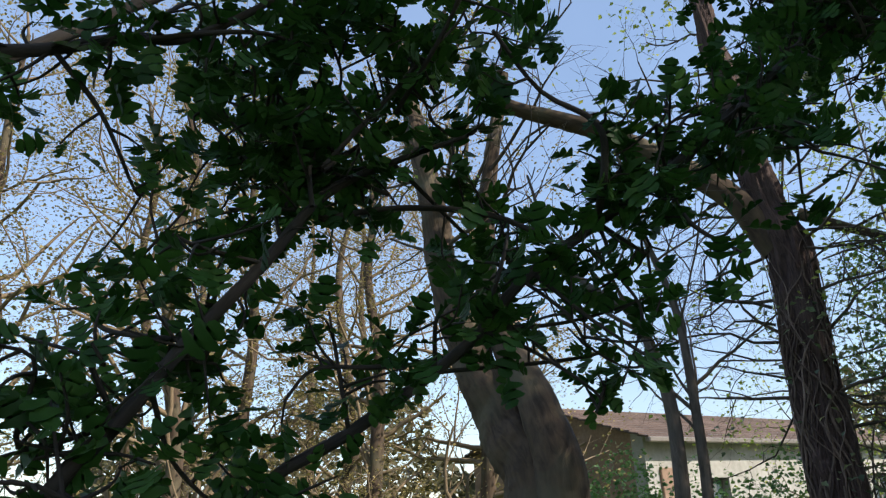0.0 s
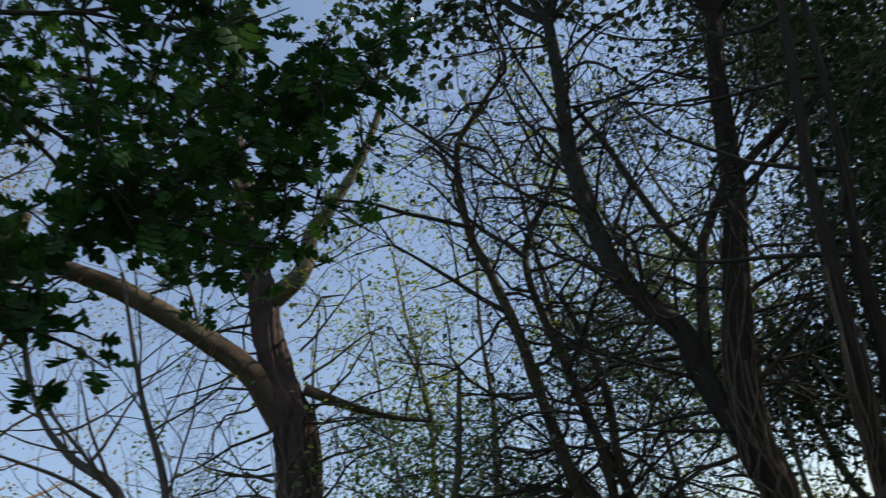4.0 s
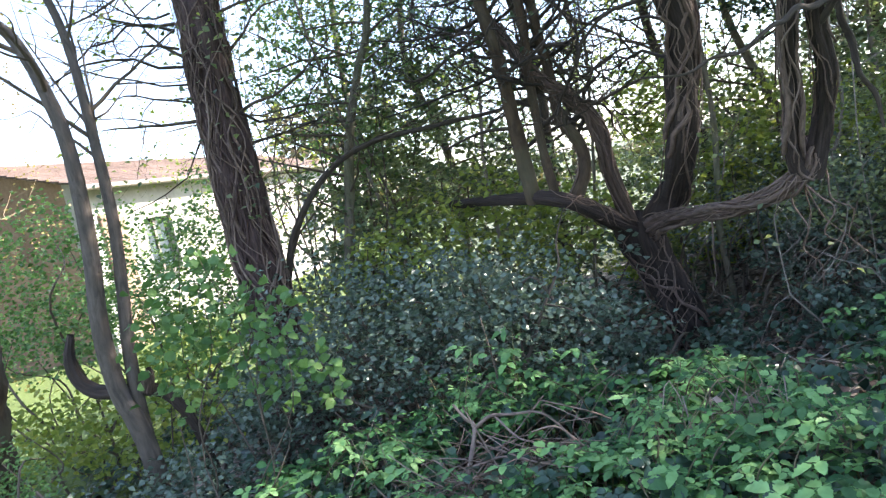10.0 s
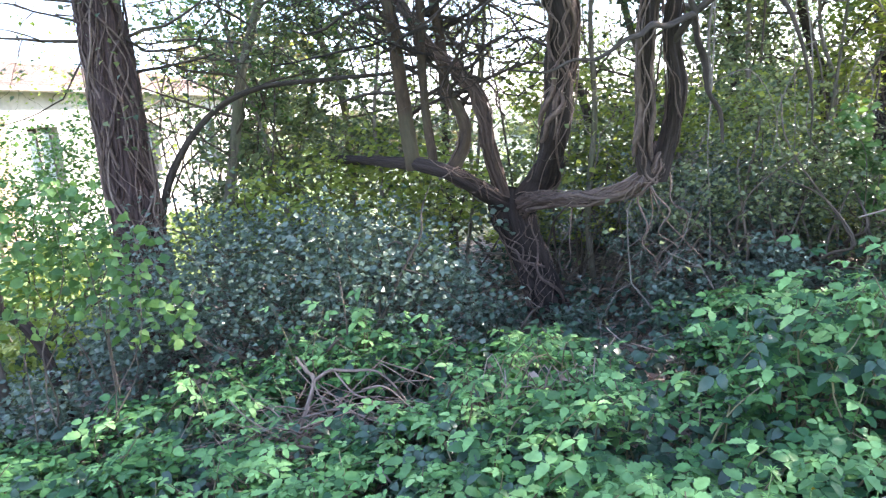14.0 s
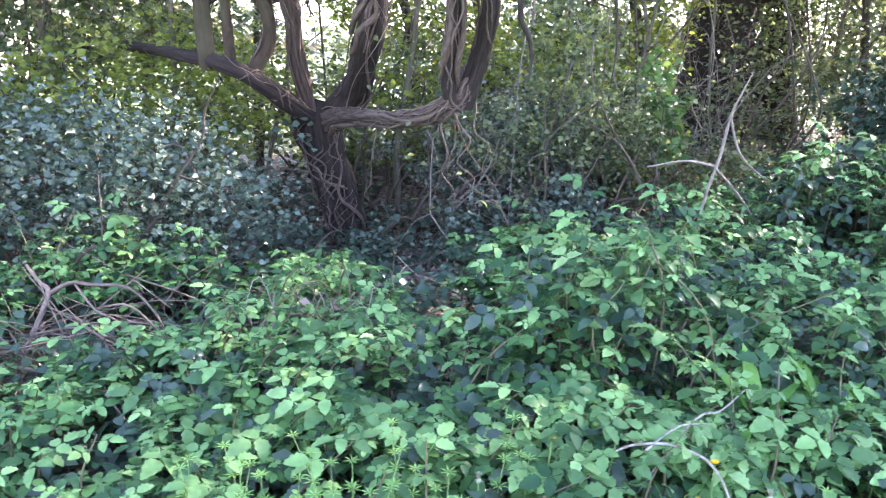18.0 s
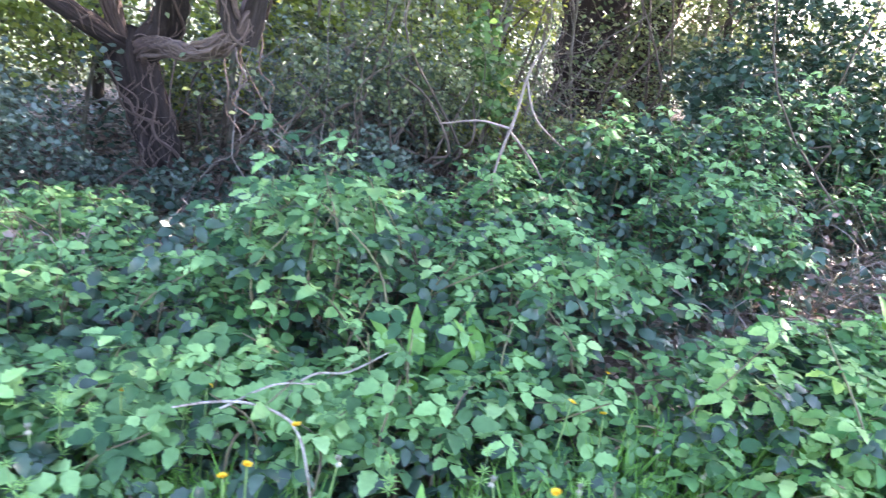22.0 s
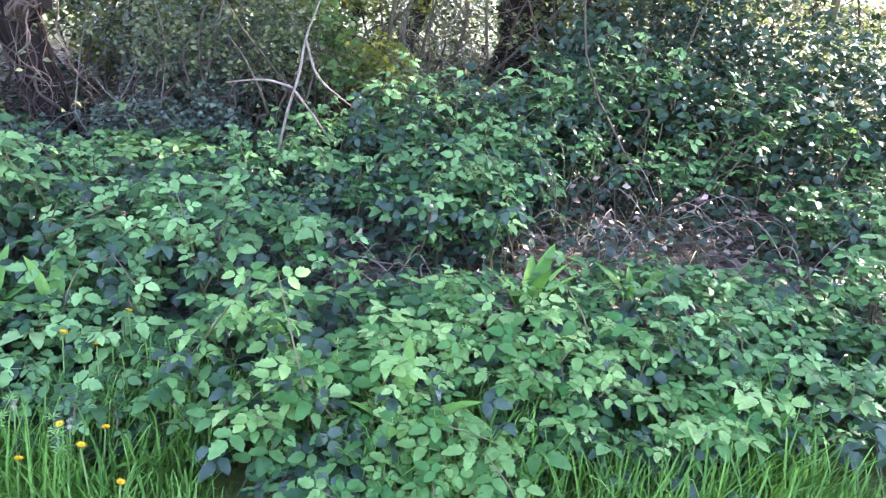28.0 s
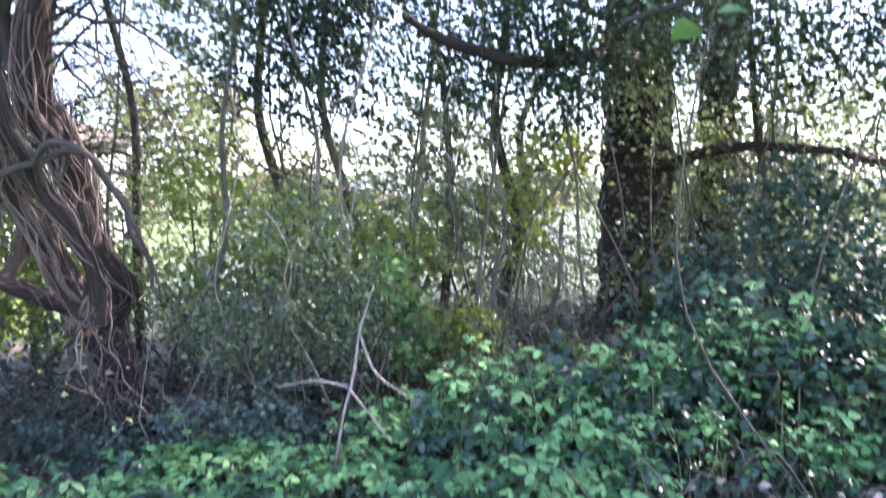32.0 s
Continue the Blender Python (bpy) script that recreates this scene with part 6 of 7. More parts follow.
# ---- dead wood ----
def build_brush_pile():
    rng = np.random.default_rng(5)
    at = (-0.5, 3.15, float(gz(-0.5, 3.15)))
    t = thing("brush_pile", "heap of bare grey dead branches among brambles", "dead branches", at)
    for i, pts in enumerate([
        [(-0.68, 3.0, -0.05, 0.010), (-0.69, 3.08, 0.12, 0.010), (-0.65, 3.12, 0.22, 0.0105), (-0.6, 3.2, 0.35, 0.010), (-0.63, 3.21, 0.4, 0.008), (-0.67, 3.22, 0.47, 0.005)],
        [(-0.60, 3.2, 0.35, 0.008), (-0.52, 3.2, 0.39, 0.0075), (-0.43, 3.21, 0.375, 0.007), (-0.3, 3.19, 0.36, 0.0055), (-0.2, 3.16, 0.25, 0.0045), (-0.14, 3.1, 0.12, 0.003)],
        [(-0.64, 3.1, 0.22, 0.006), (-0.5, 3.09, 0.24, 0.0055), (-0.39, 3.08, 0.2, 0.005), (-0.27, 3.04, 0.17, 0.004), (-0.18, 3.0, 0.1, 0.003)],
        [(-0.5, 3.2, 0.385, 0.005), (-0.42, 3.12, 0.3, 0.0045), (-0.33, 3.06, 0.26, 0.004), (-0.22, 3.0, 0.1, 0.003)],
        [(-0.72, 3.0, 0.14, 0.007), (-0.6, 2.94, 0.13, 0.006), (-0.49, 2.9, 0.08, 0.0055), (-0.35, 2.85, 0.03, 0.004)]]):
        limb(t, "branch", pts, M_STRAND, 8, 40, 0.2, i)
    for i in range(110):
        c = np.array([-0.45 + rng.normal(0, 0.3), 3.1 + rng.normal(0, 0.16), 0.0])
        c[2] = gz(c[0], c[1]) + rng.uniform(0.02, 0.36)
        d = np.array([rng.normal(0.5, 1), rng.normal(0, 0.5), rng.normal(-0.15, 0.35)])
        d *= rng.uniform(0.12, 0.42) / np.linalg.norm(d)
        r = rng.uniform(0.0015, 0.004)
        ln = smooth_line([(*(c - d), r), (*(c + rng.normal(0, 0.07, 3)), r), (*(c + d), r * 0.5)], 10)
        ln[:, 2] = np.maximum(ln[:, 2], gz(ln[:, 0], ln[:, 1]))
        ln[:, :3] -= at
        part("twig", limb_mesh("twig", [ln], M_STRAND, 4), t)


build_brush_pile()


def dead_branch(name, label, pieces, material, n=26, knobs=0.12):
    x, y = pieces[0][0][0], pieces[0][0][1]
    t = thing(name, label, "branch", (x, y, float(gz(x, y))))
    for i, pts in enumerate(pieces):
        limb(t, "branch", pts, material, 7, n, knobs, i)


dead_branch("lichened_stick", "pale lichen-spotted dead stick lying over brambles", [
    [(0.9, 1.38, 0.53, 0.0022), (0.98, 1.43, 0.505, 0.003), (1.05, 1.41, 0.51, 0.0031), (1.12, 1.4, 0.485, 0.003), (1.16, 1.36, 0.46, 0.0028), (1.18, 1.3, 0.38, 0.0024), (1.21, 1.24, 0.14, 0.002)],
    [(1.0, 1.41, 0.5, 0.0031), (1.12, 1.46, 0.52, 0.00279), (1.22, 1.47, 0.51, 0.00186)]], M_LICHEN, 40, 0.22)
dead_branch("bare_twig", "bare pale twig poking out of brambles", [
    [(1.05, 1.6, 0.12, 0.00248), (1.18, 1.5, 0.49, 0.00279), (1.33, 1.57, 0.48, 0.00248), (1.47, 1.64, 0.5, 0.00186)], [(1.47, 1.64, 0.5, 0.00186), (1.49, 1.63, 0.46, 0.00124)]], M_LICHEN)
dead_branch("dead_branch", "pale forked dead branch standing in the undergrowth", [
    [(2.72, 3.36, 1.3, 0.002), (2.69, 3.38, 1.2, 0.004), (2.65, 3.4, 1.06, 0.007), (2.62, 3.4, 0.85, 0.008), (2.56, 3.4, 0.6, 0.007), (2.5, 3.4, 0.15, 0.007)],
    [(2.65, 3.4, 1.06, 0.007), (2.72, 3.38, 0.88, 0.007), (2.85, 3.38, 0.77, 0.005), (3.0, 3.38, 0.68, 0.004)],
    [(2.6, 3.4, 0.8, 0.008), (2.45, 3.45, 0.82, 0.006), (2.25, 3.5, 0.78, 0.004)],
    [(2.6, 3.4, 0.79, 0.007), (2.7, 3.34, 0.68, 0.006), (2.8, 3.3, 0.55, 0.004)]], M_DEADWOOD)
dead_branch("dead_sapling", "thin dead sapling leaning in dark shrub", [
    [(-0.45, 4.0, 0.0, 0.013), (-0.33, 4.0, 0.3, 0.012), (-0.24, 4.03, 0.45, 0.011), (-0.12, 4.05, 0.66, 0.009), (0.0, 4.1, 0.84, 0.007), (0.02, 4.12, 0.98, 0.006), (0.1, 4.15, 1.15, 0.003)], [(-0.12, 4.05, 0.66, 0.006), (0.02, 4.0, 0.6, 0.005), (0.2, 4.0, 0.42, 0.003)]], M_BARK_DARK)
for k, (x, y, h, s) in enumerate([(1.9, 4.3, 1.1, 0.5), (3.7, 4.8, 1.7, -0.3)]):
    r = np.random.default_rng(900 + k)
    pcs = [[(x, y, 0.0, 0.008), (x + 0.3 * s, y, h * 0.4, 0.007), (x + 0.2 * s, y - 0.1, h * 0.75, 0.005), (x + 0.9 * s, y - 0.15, h, 0.004)]]
    for j in range(4):
        f = r.uniform(0.3, 0.8)
        p = (x + 0.4 * s * f, y - 0.05, h * f)
        pcs.append([(*p, 0.004), (p[0] + r.normal(0, 0.15), p[1] - 0.1, p[2] - 0.05, 0.0035), (p[0] + r.normal(0, 0.3), p[1] - 0.2, p[2] - r.uniform(0.1, 0.4), 0.002)])
    dead_branch("hanging_branch", "bare thin branch hanging in the wood", pcs, M_TWIG, 18, 0.06)


def dead_canes(label, cx, cy, rx, ry, h, n, leaves, seed):
    """A tangle of bare arching canes with withered leaves caught in it."""
    rng = np.random.default_rng(seed)
    t = thing("dead_bramble_tangle", label, "dead canes", (cx, cy, float(gz(cx, cy))))
    base = np.array(t.location)
    for i in range(n):
        x, y = cx + rng.normal(0, rx * 0.6), cy + rng.normal(0, ry * 0.6)
        a, L = rng.uniform(0, 6.28), rng.uniform(0.12, 0.4)
        top = h * rng.uniform(0.2, 1.0)
        p = [(x - L * np.cos(a), y - L * np.sin(a), 0.0), (x, y, top), (x + L * np.cos(a) * 0.8, y + L * np.sin(a) * 0.8, top * rng.uniform(0.1, 0.9))]
        r = rng.uniform(0.0015, 0.004)
        ln = smooth_line([(q[0], q[1], float(gz(q[0], q[1])) + q[2], r * f) for q, f in zip(p, (1, 0.9, 0.5))], 9)
        ln[:, :3] -= base
        part("cane", limb_mesh("cane", [ln], M_DEADWOOD if i % 3 == 0 else M_CANE, 4), t)
    q = np.stack([rng.normal(0, rx * 0.6, leaves), rng.normal(0, ry * 0.6, leaves), np.zeros(leaves)], 1)
    q[:, 2] = gz(q[:, 0] + cx, q[:, 1] + cy) - base[2] + h * rng.uniform(0.03, 1.0, leaves) ** 1.7
    part("withered_leaves", scatter("withered_leaves", small_leaf(0.05, 0.016, 0.6), q, spray(rng, leaves, 1.3), rng.uniform(0.5, 1.1, leaves), M_BROWN), t, kind="stuff")


for k, (cx, cy, rx, ry, h, n, lv) in enumerate([(3.9, 2.15, 0.45, 0.35, 0.34, 55, 130), (4.6, 2.3, 0.45, 0.4, 0.36, 50, 130), (4.1, 2.8, 0.5, 0.3, 0.45, 45, 90), (2.75, 2.0, 0.25, 0.25, 0.34, 25, 30), (4.9, 3.2, 0.5, 0.3, 0.6, 40, 40), (0.4, 2.95, 0.2, 0.14, 0.5, 40, 26)]):
    dead_canes("tangle of bare brown bramble canes with withered leaves", cx, cy, rx, ry, h, n, lv, 700 + k)
for k, (cx, cy, rx, ry, h, shoots, singles) in enumerate([(4.6, 2.9, 0.4, 0.3, 0.4, 18, 40), (3.75, 2.9, 0.3, 0.25, 0.4, 14, 40)]):
    bramble_bush(LOW, cx, cy, rx, ry, h, shoots, 150 + k, singles, 60)


# thin vines that hang beside the old tree
for k, (x, y, top, sway) in enumerate([(1.75, 4.4, 2.3, 0.25), (2.4, 4.6, 2.5, 0.3), (2.8, 4.5, 2.2, -0.25), (3.5, 4.7, 2.4, -0.3)]):
    r = np.random.default_rng(930 + k)
    hang = [(x + sway * (1 - s) + r.normal(0, 0.07), y + r.normal(0, 0.05), top * (1 - s) + float(gz(x, y)) * s, 0.005 - 0.0025 * s) for s in np.linspace(0, 1, 7)]
    loop = [(hang[2][0], hang[2][1], hang[2][2], 0.004), (x + sway * 1.4, y - 0.1, hang[2][2] + 0.05, 0.0035), (x + sway * 2.0, y - 0.12, hang[2][2] - 0.25, 0.003), (x + sway * 1.7, y - 0.1, hang[2][2] - 0.6, 0.002)]
    dead_branch("hanging_vine", "thin pale bare vine hanging beside the old tree", [hang[::-1], loop], M_THICKET, 26, 0.1)


# ---- flowers and herbs ----
def dandelion_meshes():
    rng = np.random.default_rng(3)
    shapes = []
    for ring, (n, r, lift) in enumerate([(16, 0.014, 0.45), (12, 0.011, 0.8), (8, 0.007, 1.3)]):
        for i in range(n):
            v, t, q = small_leaf(r, r * 0.16, 0.1)
            shapes.append(moved((v, t, q), rot(6.283 * i / n + ring, lift), (0, 0, 0.004)))
    flower = shape_mesh("flower", join_shapes(shapes), M_YELLOW)
    bud = []
    for i in range(12):
        bud.append(moved(small_leaf(0.02, 0.004, 0.2), rot(6.283 * i / 12, 1.1 + 0.2 * (i % 2)), (0, 0, -0.004)))
    for i in range(7):
        bud.append(moved(small_leaf(0.015, 0.003, 0.2), rot(6.283 * i / 7, -0.7), (0, 0, 0.0)))
    bud = shape_mesh("bud", join_shapes(bud), M_SEED)
    lf = shape_mesh("leaf", leaflet(0.15, 0.022, 9, 0.15, 0.5, 0.45), M_DOCK)
    return flower, bud, lf


FLOWER, BUD, DLEAF = dandelion_meshes()


def dandelion(x, y, z, opened, seed):
    rng = np.random.default_rng(seed)
    g = float(gz(x, y))
    t = thing("dandelion", "yellow dandelion flower on a tall stalk in grass" if opened else "closed dandelion head on a tall stalk in grass", "flower", (x, y, g), group="dandelions")
    b = rng.normal(0, 0.03, 2)
    ln = smooth_line([(-b[0], -b[1], 0, 0.0028), (-b[0] * 0.4, -b[1] * 0.6, (z - g) * 0.5, 0.0026), (0, 0, z - g, 0.0022)], 10)
    part("stalk", limb_mesh("stalk", [ln], M_STALK, 6), t)
    m = pose(0, 0, z - g, rng.uniform(-25, 10), rng.uniform(-20, 20), rng.uniform(0, 360))
    part("flower" if opened else "bud", FLOWER if opened else BUD, t, m=m)
    for i in range(4):
        part("leaf", DLEAF, t, m=pose(-b[0], -b[1], 0.01, 0, -rng.uniform(25, 60), 90 * i + rng.uniform(0, 50)))


for k, (x, y, z, o) in enumerate([(0.80, 1.50, 0.5, 1), (0.98, 1.50, 0.5, 1), (1.04, 1.25, 0.46, 1), (0.99, 1.22, 0.46, 1), (1.16, 1.36, 0.47, 1), (1.23, 1.25, 0.45, 0), (2.0, 1.42, 0.51, 1), (1.93, 1.31, 0.46, 1),
                                  (1.74, 1.0, 0.45, 1), (2.27, 1.59, 0.49, 1), (1.9, 1.06, 0.45, 0), (1.98, 1.08, 0.45, 1), (1.84, 1.33, 0.49, 1), (1.76, 1.12, 0.44, 0), (1.67, 1.02, 0.45, 1), (1.8, 0.97, 0.45, 1),
                                  (1.42, 1.0, 0.45, 1), (1.95, 0.92, 0.45, 1), (2.05, 0.82, 0.45, 1), (1.87, 1.09, 0.46, 1), (1.64, 1.04, 0.47, 1), (2.08, 1.25, 0.42, 0), (2.15, 1.15, 0.44, 0), (1.36, 1.2, 0.42, 0), (1.55, 1.15, 0.43, 0), (0.62, 1.5, 0.46, 0), (0.2, 1.45, 0.45, 0)]):
    dandelion(x, y, z - (0.0 if k < 8 else 0.035 * (k * 5 % 4)), o, 300 + k)


def dock(x, y, n, size, seed, label="dock plant with upright bright lance-shaped leaves"):
    rng = np.random.default_rng(seed)
    t = thing("dock_plant", label, "plant", (x, y, float(gz(x, y))), group="docks")
    me = shape_mesh("leaf", leaflet(0.19 * size, 0.023 * size, 10, 0.35, 0.32, 0.06, 0.8), M_DOCK)
    for i in range(n):
        az, tl = 360 * i / n + rng.uniform(-20, 20), rng.uniform(48, 84)
        s = rng.uniform(0.75, 1.15)
        h = rng.uniform(0.16, 0.24)
        d = Vector((math.cos(radians(az)), math.sin(radians(az)), 0))
        foot = d * 0.035
        part("stalk", limb_mesh("stalk", [smooth_line([(0, 0, 0, 0.004), (*(foot * 0.6 + Vector((0, 0, h * 0.6))), 0.0035), (*(foot + Vector((0, 0, h))), 0.003)], 8)], M_STALK, 5), t)
        part("leaf", me, t, m=Matrix.Translation(foot + Vector((0, 0, h))) @ pose(0, 0, 0, 0, -tl, az) @ Matrix.Scale(s, 4))


for k, (x, y, n, s) in enumerate([(1.22, 1.52, 6, 1.0), (1.55, 1.66, 6, 1.05), (1.76, 1.64, 7, 0.95), (3.33, 1.55, 8, 1.1), (2.47, 1.17, 6, 1.0), (3.75, 1.55, 5, 0.9), (2.75, 0.95, 6, 0.9), (0.38, 1.32, 6, 0.9), (1.35, 1.05, 5, 0.7)]):
    dock(x, y, n, s, 400 + k)


WHORL = shape_mesh("leaf_whorl", join_shapes([moved(small_leaf(0.036, 0.0035, 0.2), rot(6.283 * i / 7, 0.35), np.zeros(3)) for i in range(7)]), M_CLEAVER)


def cleavers(x, y, h, seed):
    """A scrambling stem with rings of narrow leaves."""
    rng = np.random.default_rng(seed)
    t = thing("cleavers", "bright green cleavers with whorled narrow leaves", "plant", (x, y, float(gz(x, y))), group="cleavers in the verge")
    b = rng.normal(0, 0.06, 2)
    ln = smooth_line([(0, 0, 0, 0.0018), (b[0] * 0.3, b[1] * 0.3, h * 0.55, 0.0016), (b[0], b[1], h, 0.001)], 12)
    part("stem", limb_mesh("stem", [ln], M_STALK, 4), t)
    for f in np.linspace(0.3, 1, 7):
        p = ln[int(f * (len(ln) - 1)), :3]
        part("leaf_whorl", WHORL, t, m=Matrix.Translation(Vector(p)) @ pose(0, 0, 0, 0, 0, f * 200 + seed * 31) @ Matrix.Scale(1.15 - 0.5 * f, 4))


rngc = np.random.default_rng(8)
for k in range(46):
    cleavers(rngc.normal(0.28, 0.25), rngc.uniform(1.3, 1.62), rngc.uniform(0.36, 0.56), 500 + k)
for k in range(10):
    cleavers(rngc.uniform(0.7, 3.0), rngc.uniform(1.0, 1.3), rngc.uniform(0.25, 0.42), 560 + k)


# ---- grass and litter ----
def build_grass():
    rng = np.random.default_rng(9)
    n = 26000
    x = rng.uniform(-2.2, 5.0, n)
    edge = 1.5 - 0.14 * np.clip(x, 0, 4)
    y = edge + 0.1 - np.abs(rng.normal(0, 0.45, n))
    clump = noise_field(x, y) > -0.6
    x, y = x[clump], y[clump]
    n = len(x)
    h = rng.uniform(0.1, 0.38, n) * (0.75 + 0.25 * np.sin(x * 5) * np.cos(y * 7))
    near = np.hypot(x - 1.2, y) < 0.7
    h[near] *= 0.5
    az = rng.uniform(0, 6.28, n)
    d = np.stack([np.cos(az), np.sin(az)], 1)
    w = rng.uniform(0.0018, 0.004, n)
    lean = rng.uniform(0.1, 0.7, n) * h
    V = []
    for f, lf, wf in ((0.0, 0.0, 1.0), (0.55, 0.3, 0.85), (0.9, 0.75, 0.5), (1.0, 1.0, 0.0)):
        c = np.stack([x + d[:, 0] * lean * lf, y + d[:, 1] * lean * lf, gz(x, y) + h * (f - 0.12 * lf * lf)], 1)
        o = np.stack([-d[:, 1], d[:, 0], 0 * x], 1) * (w * wf)[:, None]
        V += [c + o, c - o] if wf else [c]
    V = np.stack(V, 1)
    q = np.array([(0, 1, 3, 2), (2, 3, 5, 4)])
    t = np.array([(4, 5, 6)])
    off = (np.arange(n) * 7)[:, None, None]
    ob = new("grass", raw_mesh("grass", V.reshape(-1, 3), [(t[None] + off).reshape(-1, 3), (q[None] + off).reshape(-1, 4)], M_GRASS))
    tagged(ob, "long rough green grass along the path", "grass", kind="stuff")


def noise_field(x, y):
    return np.sin(x * 3.1 + 1.3) * np.cos(y * 4.3) + 0.6 * np.sin(x * 7.7 + y * 5.1)


build_grass()


def build_litter():
    rng = np.random.default_rng(10)
    n = 9000
    p = np.stack([rng.uniform(-3, 6.5, n), rng.uniform(1.8, 6.5, n), np.zeros(n)], 1)
    p[:, 2] = gz(p[:, 0], p[:, 1]) + rng.uniform(0.004, 0.03, n)
    ob = new("leaf_litter", scatter("leaf_litter", small_leaf(0.06, 0.022, 0.5), p, spray(rng, n, 0.6), rng.uniform(0.6, 1.3, n), M_BROWN))
    tagged(ob, "brown dead leaves scattered on the woodland floor", "leaf litter", kind="stuff")
    lines = []
    for _ in range(500):
        c = np.array([rng.uniform(-2.5, 6), rng.uniform(2.0, 5.5), 0])
        c[2] = gz(c[0], c[1]) + rng.uniform(0.01, 0.12)
        d = np.array([rng.normal(0, 1), rng.normal(0, 1), rng.normal(0, 0.25)])
        d *= rng.uniform(0.1, 0.3) / np.linalg.norm(d)
        r = rng.uniform(0.0015, 0.005)
        lines.append(smooth_line([(*(c - d), r), (*(c + rng.normal(0, 0.03, 3)), r), (*(c + d), r * 0.5)], 6))
    ob = new("fallen_twigs", limb_mesh("fallen_twigs", lines, M_DEADWOOD, 4))
    tagged(ob, "thin grey dead twigs strewn on the woodland floor", "twig_growth", kind="stuff")


build_litter()


# ---- hawthorn over the path ----
def build_hawthorn():
    thin = 0.68

    def slim(pts):
        return [(*p[:3], p[3] * thin) for p in pts]

    rng = np.random.default_rng(77)
    at = (-1.75, -0.15, float(gz(-1.75, -0.15)))
    t = tree_thing("hawthorn_tree", "hawthorn with dark lobed leaves overhanging the path", at)
    base = np.array(at)
    limb(t, "trunk", [(-1.75, -0.15, -0.2, 0.06), (-1.7, -0.1, 0.5, 0.05), (-1.62, 0.02, 1.1, 0.045), (-1.6, 0.1, 1.6, 0.035), (-1.7, 0.05, 2.2, 0.03), (-1.5, 0.2, 2.9, 0.02)], M_HAW_SHADED_BARK, 10, 40, 0.06, 1)
    A = [(-1.61, 0.05, 1.25, 0.02), (-1.4, 0.08, 1.5, 0.015), (-1.29, 0.11, 1.65, 0.0125), (-1.31, 0.17, 1.71, 0.012), (-1.31, 0.24, 1.8, 0.012), (-1.29, 0.32, 1.9, 0.011), (-1.26, 0.39, 2.0, 0.010), (-1.21, 0.46, 2.05, 0.007), (-1.13, 0.52, 2.08, 0.004)]
    B = [(-1.62, 0.02, 1.1, 0.024), (-1.5, 0.25, 1.45, 0.016), (-1.38, 0.37, 1.64, 0.012), (-1.3, 0.46, 1.71, 0.012), (-1.25, 0.57, 1.79, 0.012), (-1.19, 0.6, 1.84, 0.011), (-1.13, 0.62, 1.9, 0.011), (-1.05, 0.7, 1.98, 0.011), (-0.97, 0.77, 2.05, 0.012), (-0.87, 0.81, 2.13, 0.011), (-0.75, 0.9, 2.25, 0.009), (-0.5, 1.0, 2.42, 0.006), (-0.3, 1.05, 2.52, 0.004)]
    C = [(-1.68, 0.05, 2.1, 0.014), (-1.5, -0.1, 2.06, 0.011), (-1.35, 0.01, 2.07, 0.010), (-1.32, 0.07, 2.09, 0.010), (-1.3, 0.14, 2.13, 0.009), (-1.28, 0.2, 2.15, 0.008), (-1.25, 0.32, 2.27, 0.006), (-1.1, 0.45, 2.42, 0.004)]
    side = [[(-1.24, 0.56, 1.8, 0.006), (-1.27, 0.47, 1.79, 0.005), (-1.32, 0.42, 1.79, 0.004), (-1.34, 0.39, 1.75, 0.003)],
            [(-1.27, 0.4, 1.97, 0.005), (-1.29, 0.36, 1.98, 0.004), (-1.34, 0.3, 1.98, 0.003)],
            [(-1.27, 0.39, 1.97, 0.006), (-1.23, 0.49, 2.0, 0.006), (-1.15, 0.57, 1.99, 0.006), (-1.1, 0.62, 1.96, 0.005)],
            [(-0.97, 0.75, 2.04, 0.006), (-0.93, 0.72, 1.95, 0.005), (-0.88, 0.74, 1.9, 0.003)],
            [(-1.05, 0.69, 1.97, 0.009), (-1.0, 0.64, 2.02, 0.008), (-0.99, 0.62, 2.08, 0.007), (-1.04, 0.57, 2.13, 0.005), (-1.06, 0.5, 2.2, 0.004)],
            [(-1.12, 0.63, 1.91, 0.005), (-1.06, 0.66, 1.84, 0.004), (-1.0, 0.7, 1.78, 0.003)],
            [(-0.75, 0.9, 2.25, 0.006), (-0.85, 0.85, 2.4, 0.005), (-0.95, 0.75, 2.55, 0.003)], [(-0.6, 0.96, 2.36, 0.005), (-0.75, 0.95, 2.3, 0.004), (-0.85, 0.92, 2.22, 0.003)],
            [(-0.5, 1.0, 2.42, 0.005), (-0.52, 1.05, 2.28, 0.004), (-0.6, 1.08, 2.18, 0.003)], [(-1.28, 0.34, 1.92, 0.005), (-1.36, 0.36, 2.05, 0.004), (-1.42, 0.3, 2.15, 0.003)],
            [(-1.2, 0.46, 2.12, 0.005), (-1.05, 0.42, 2.2, 0.004), (-0.95, 0.36, 2.3, 0.003)], [(-0.4, 1.02, 2.46, 0.004), (-0.55, 0.9, 2.6, 0.003), (-0.6, 0.8, 2.7, 0.002)],
            [(-1.31, 0.2, 1.75, 0.005), (-1.36, 0.26, 1.68, 0.004), (-1.36, 0.33, 1.62, 0.003)], [(-1.36, 0.38, 1.65, 0.004), (-1.3, 0.36, 1.6, 0.003)]]
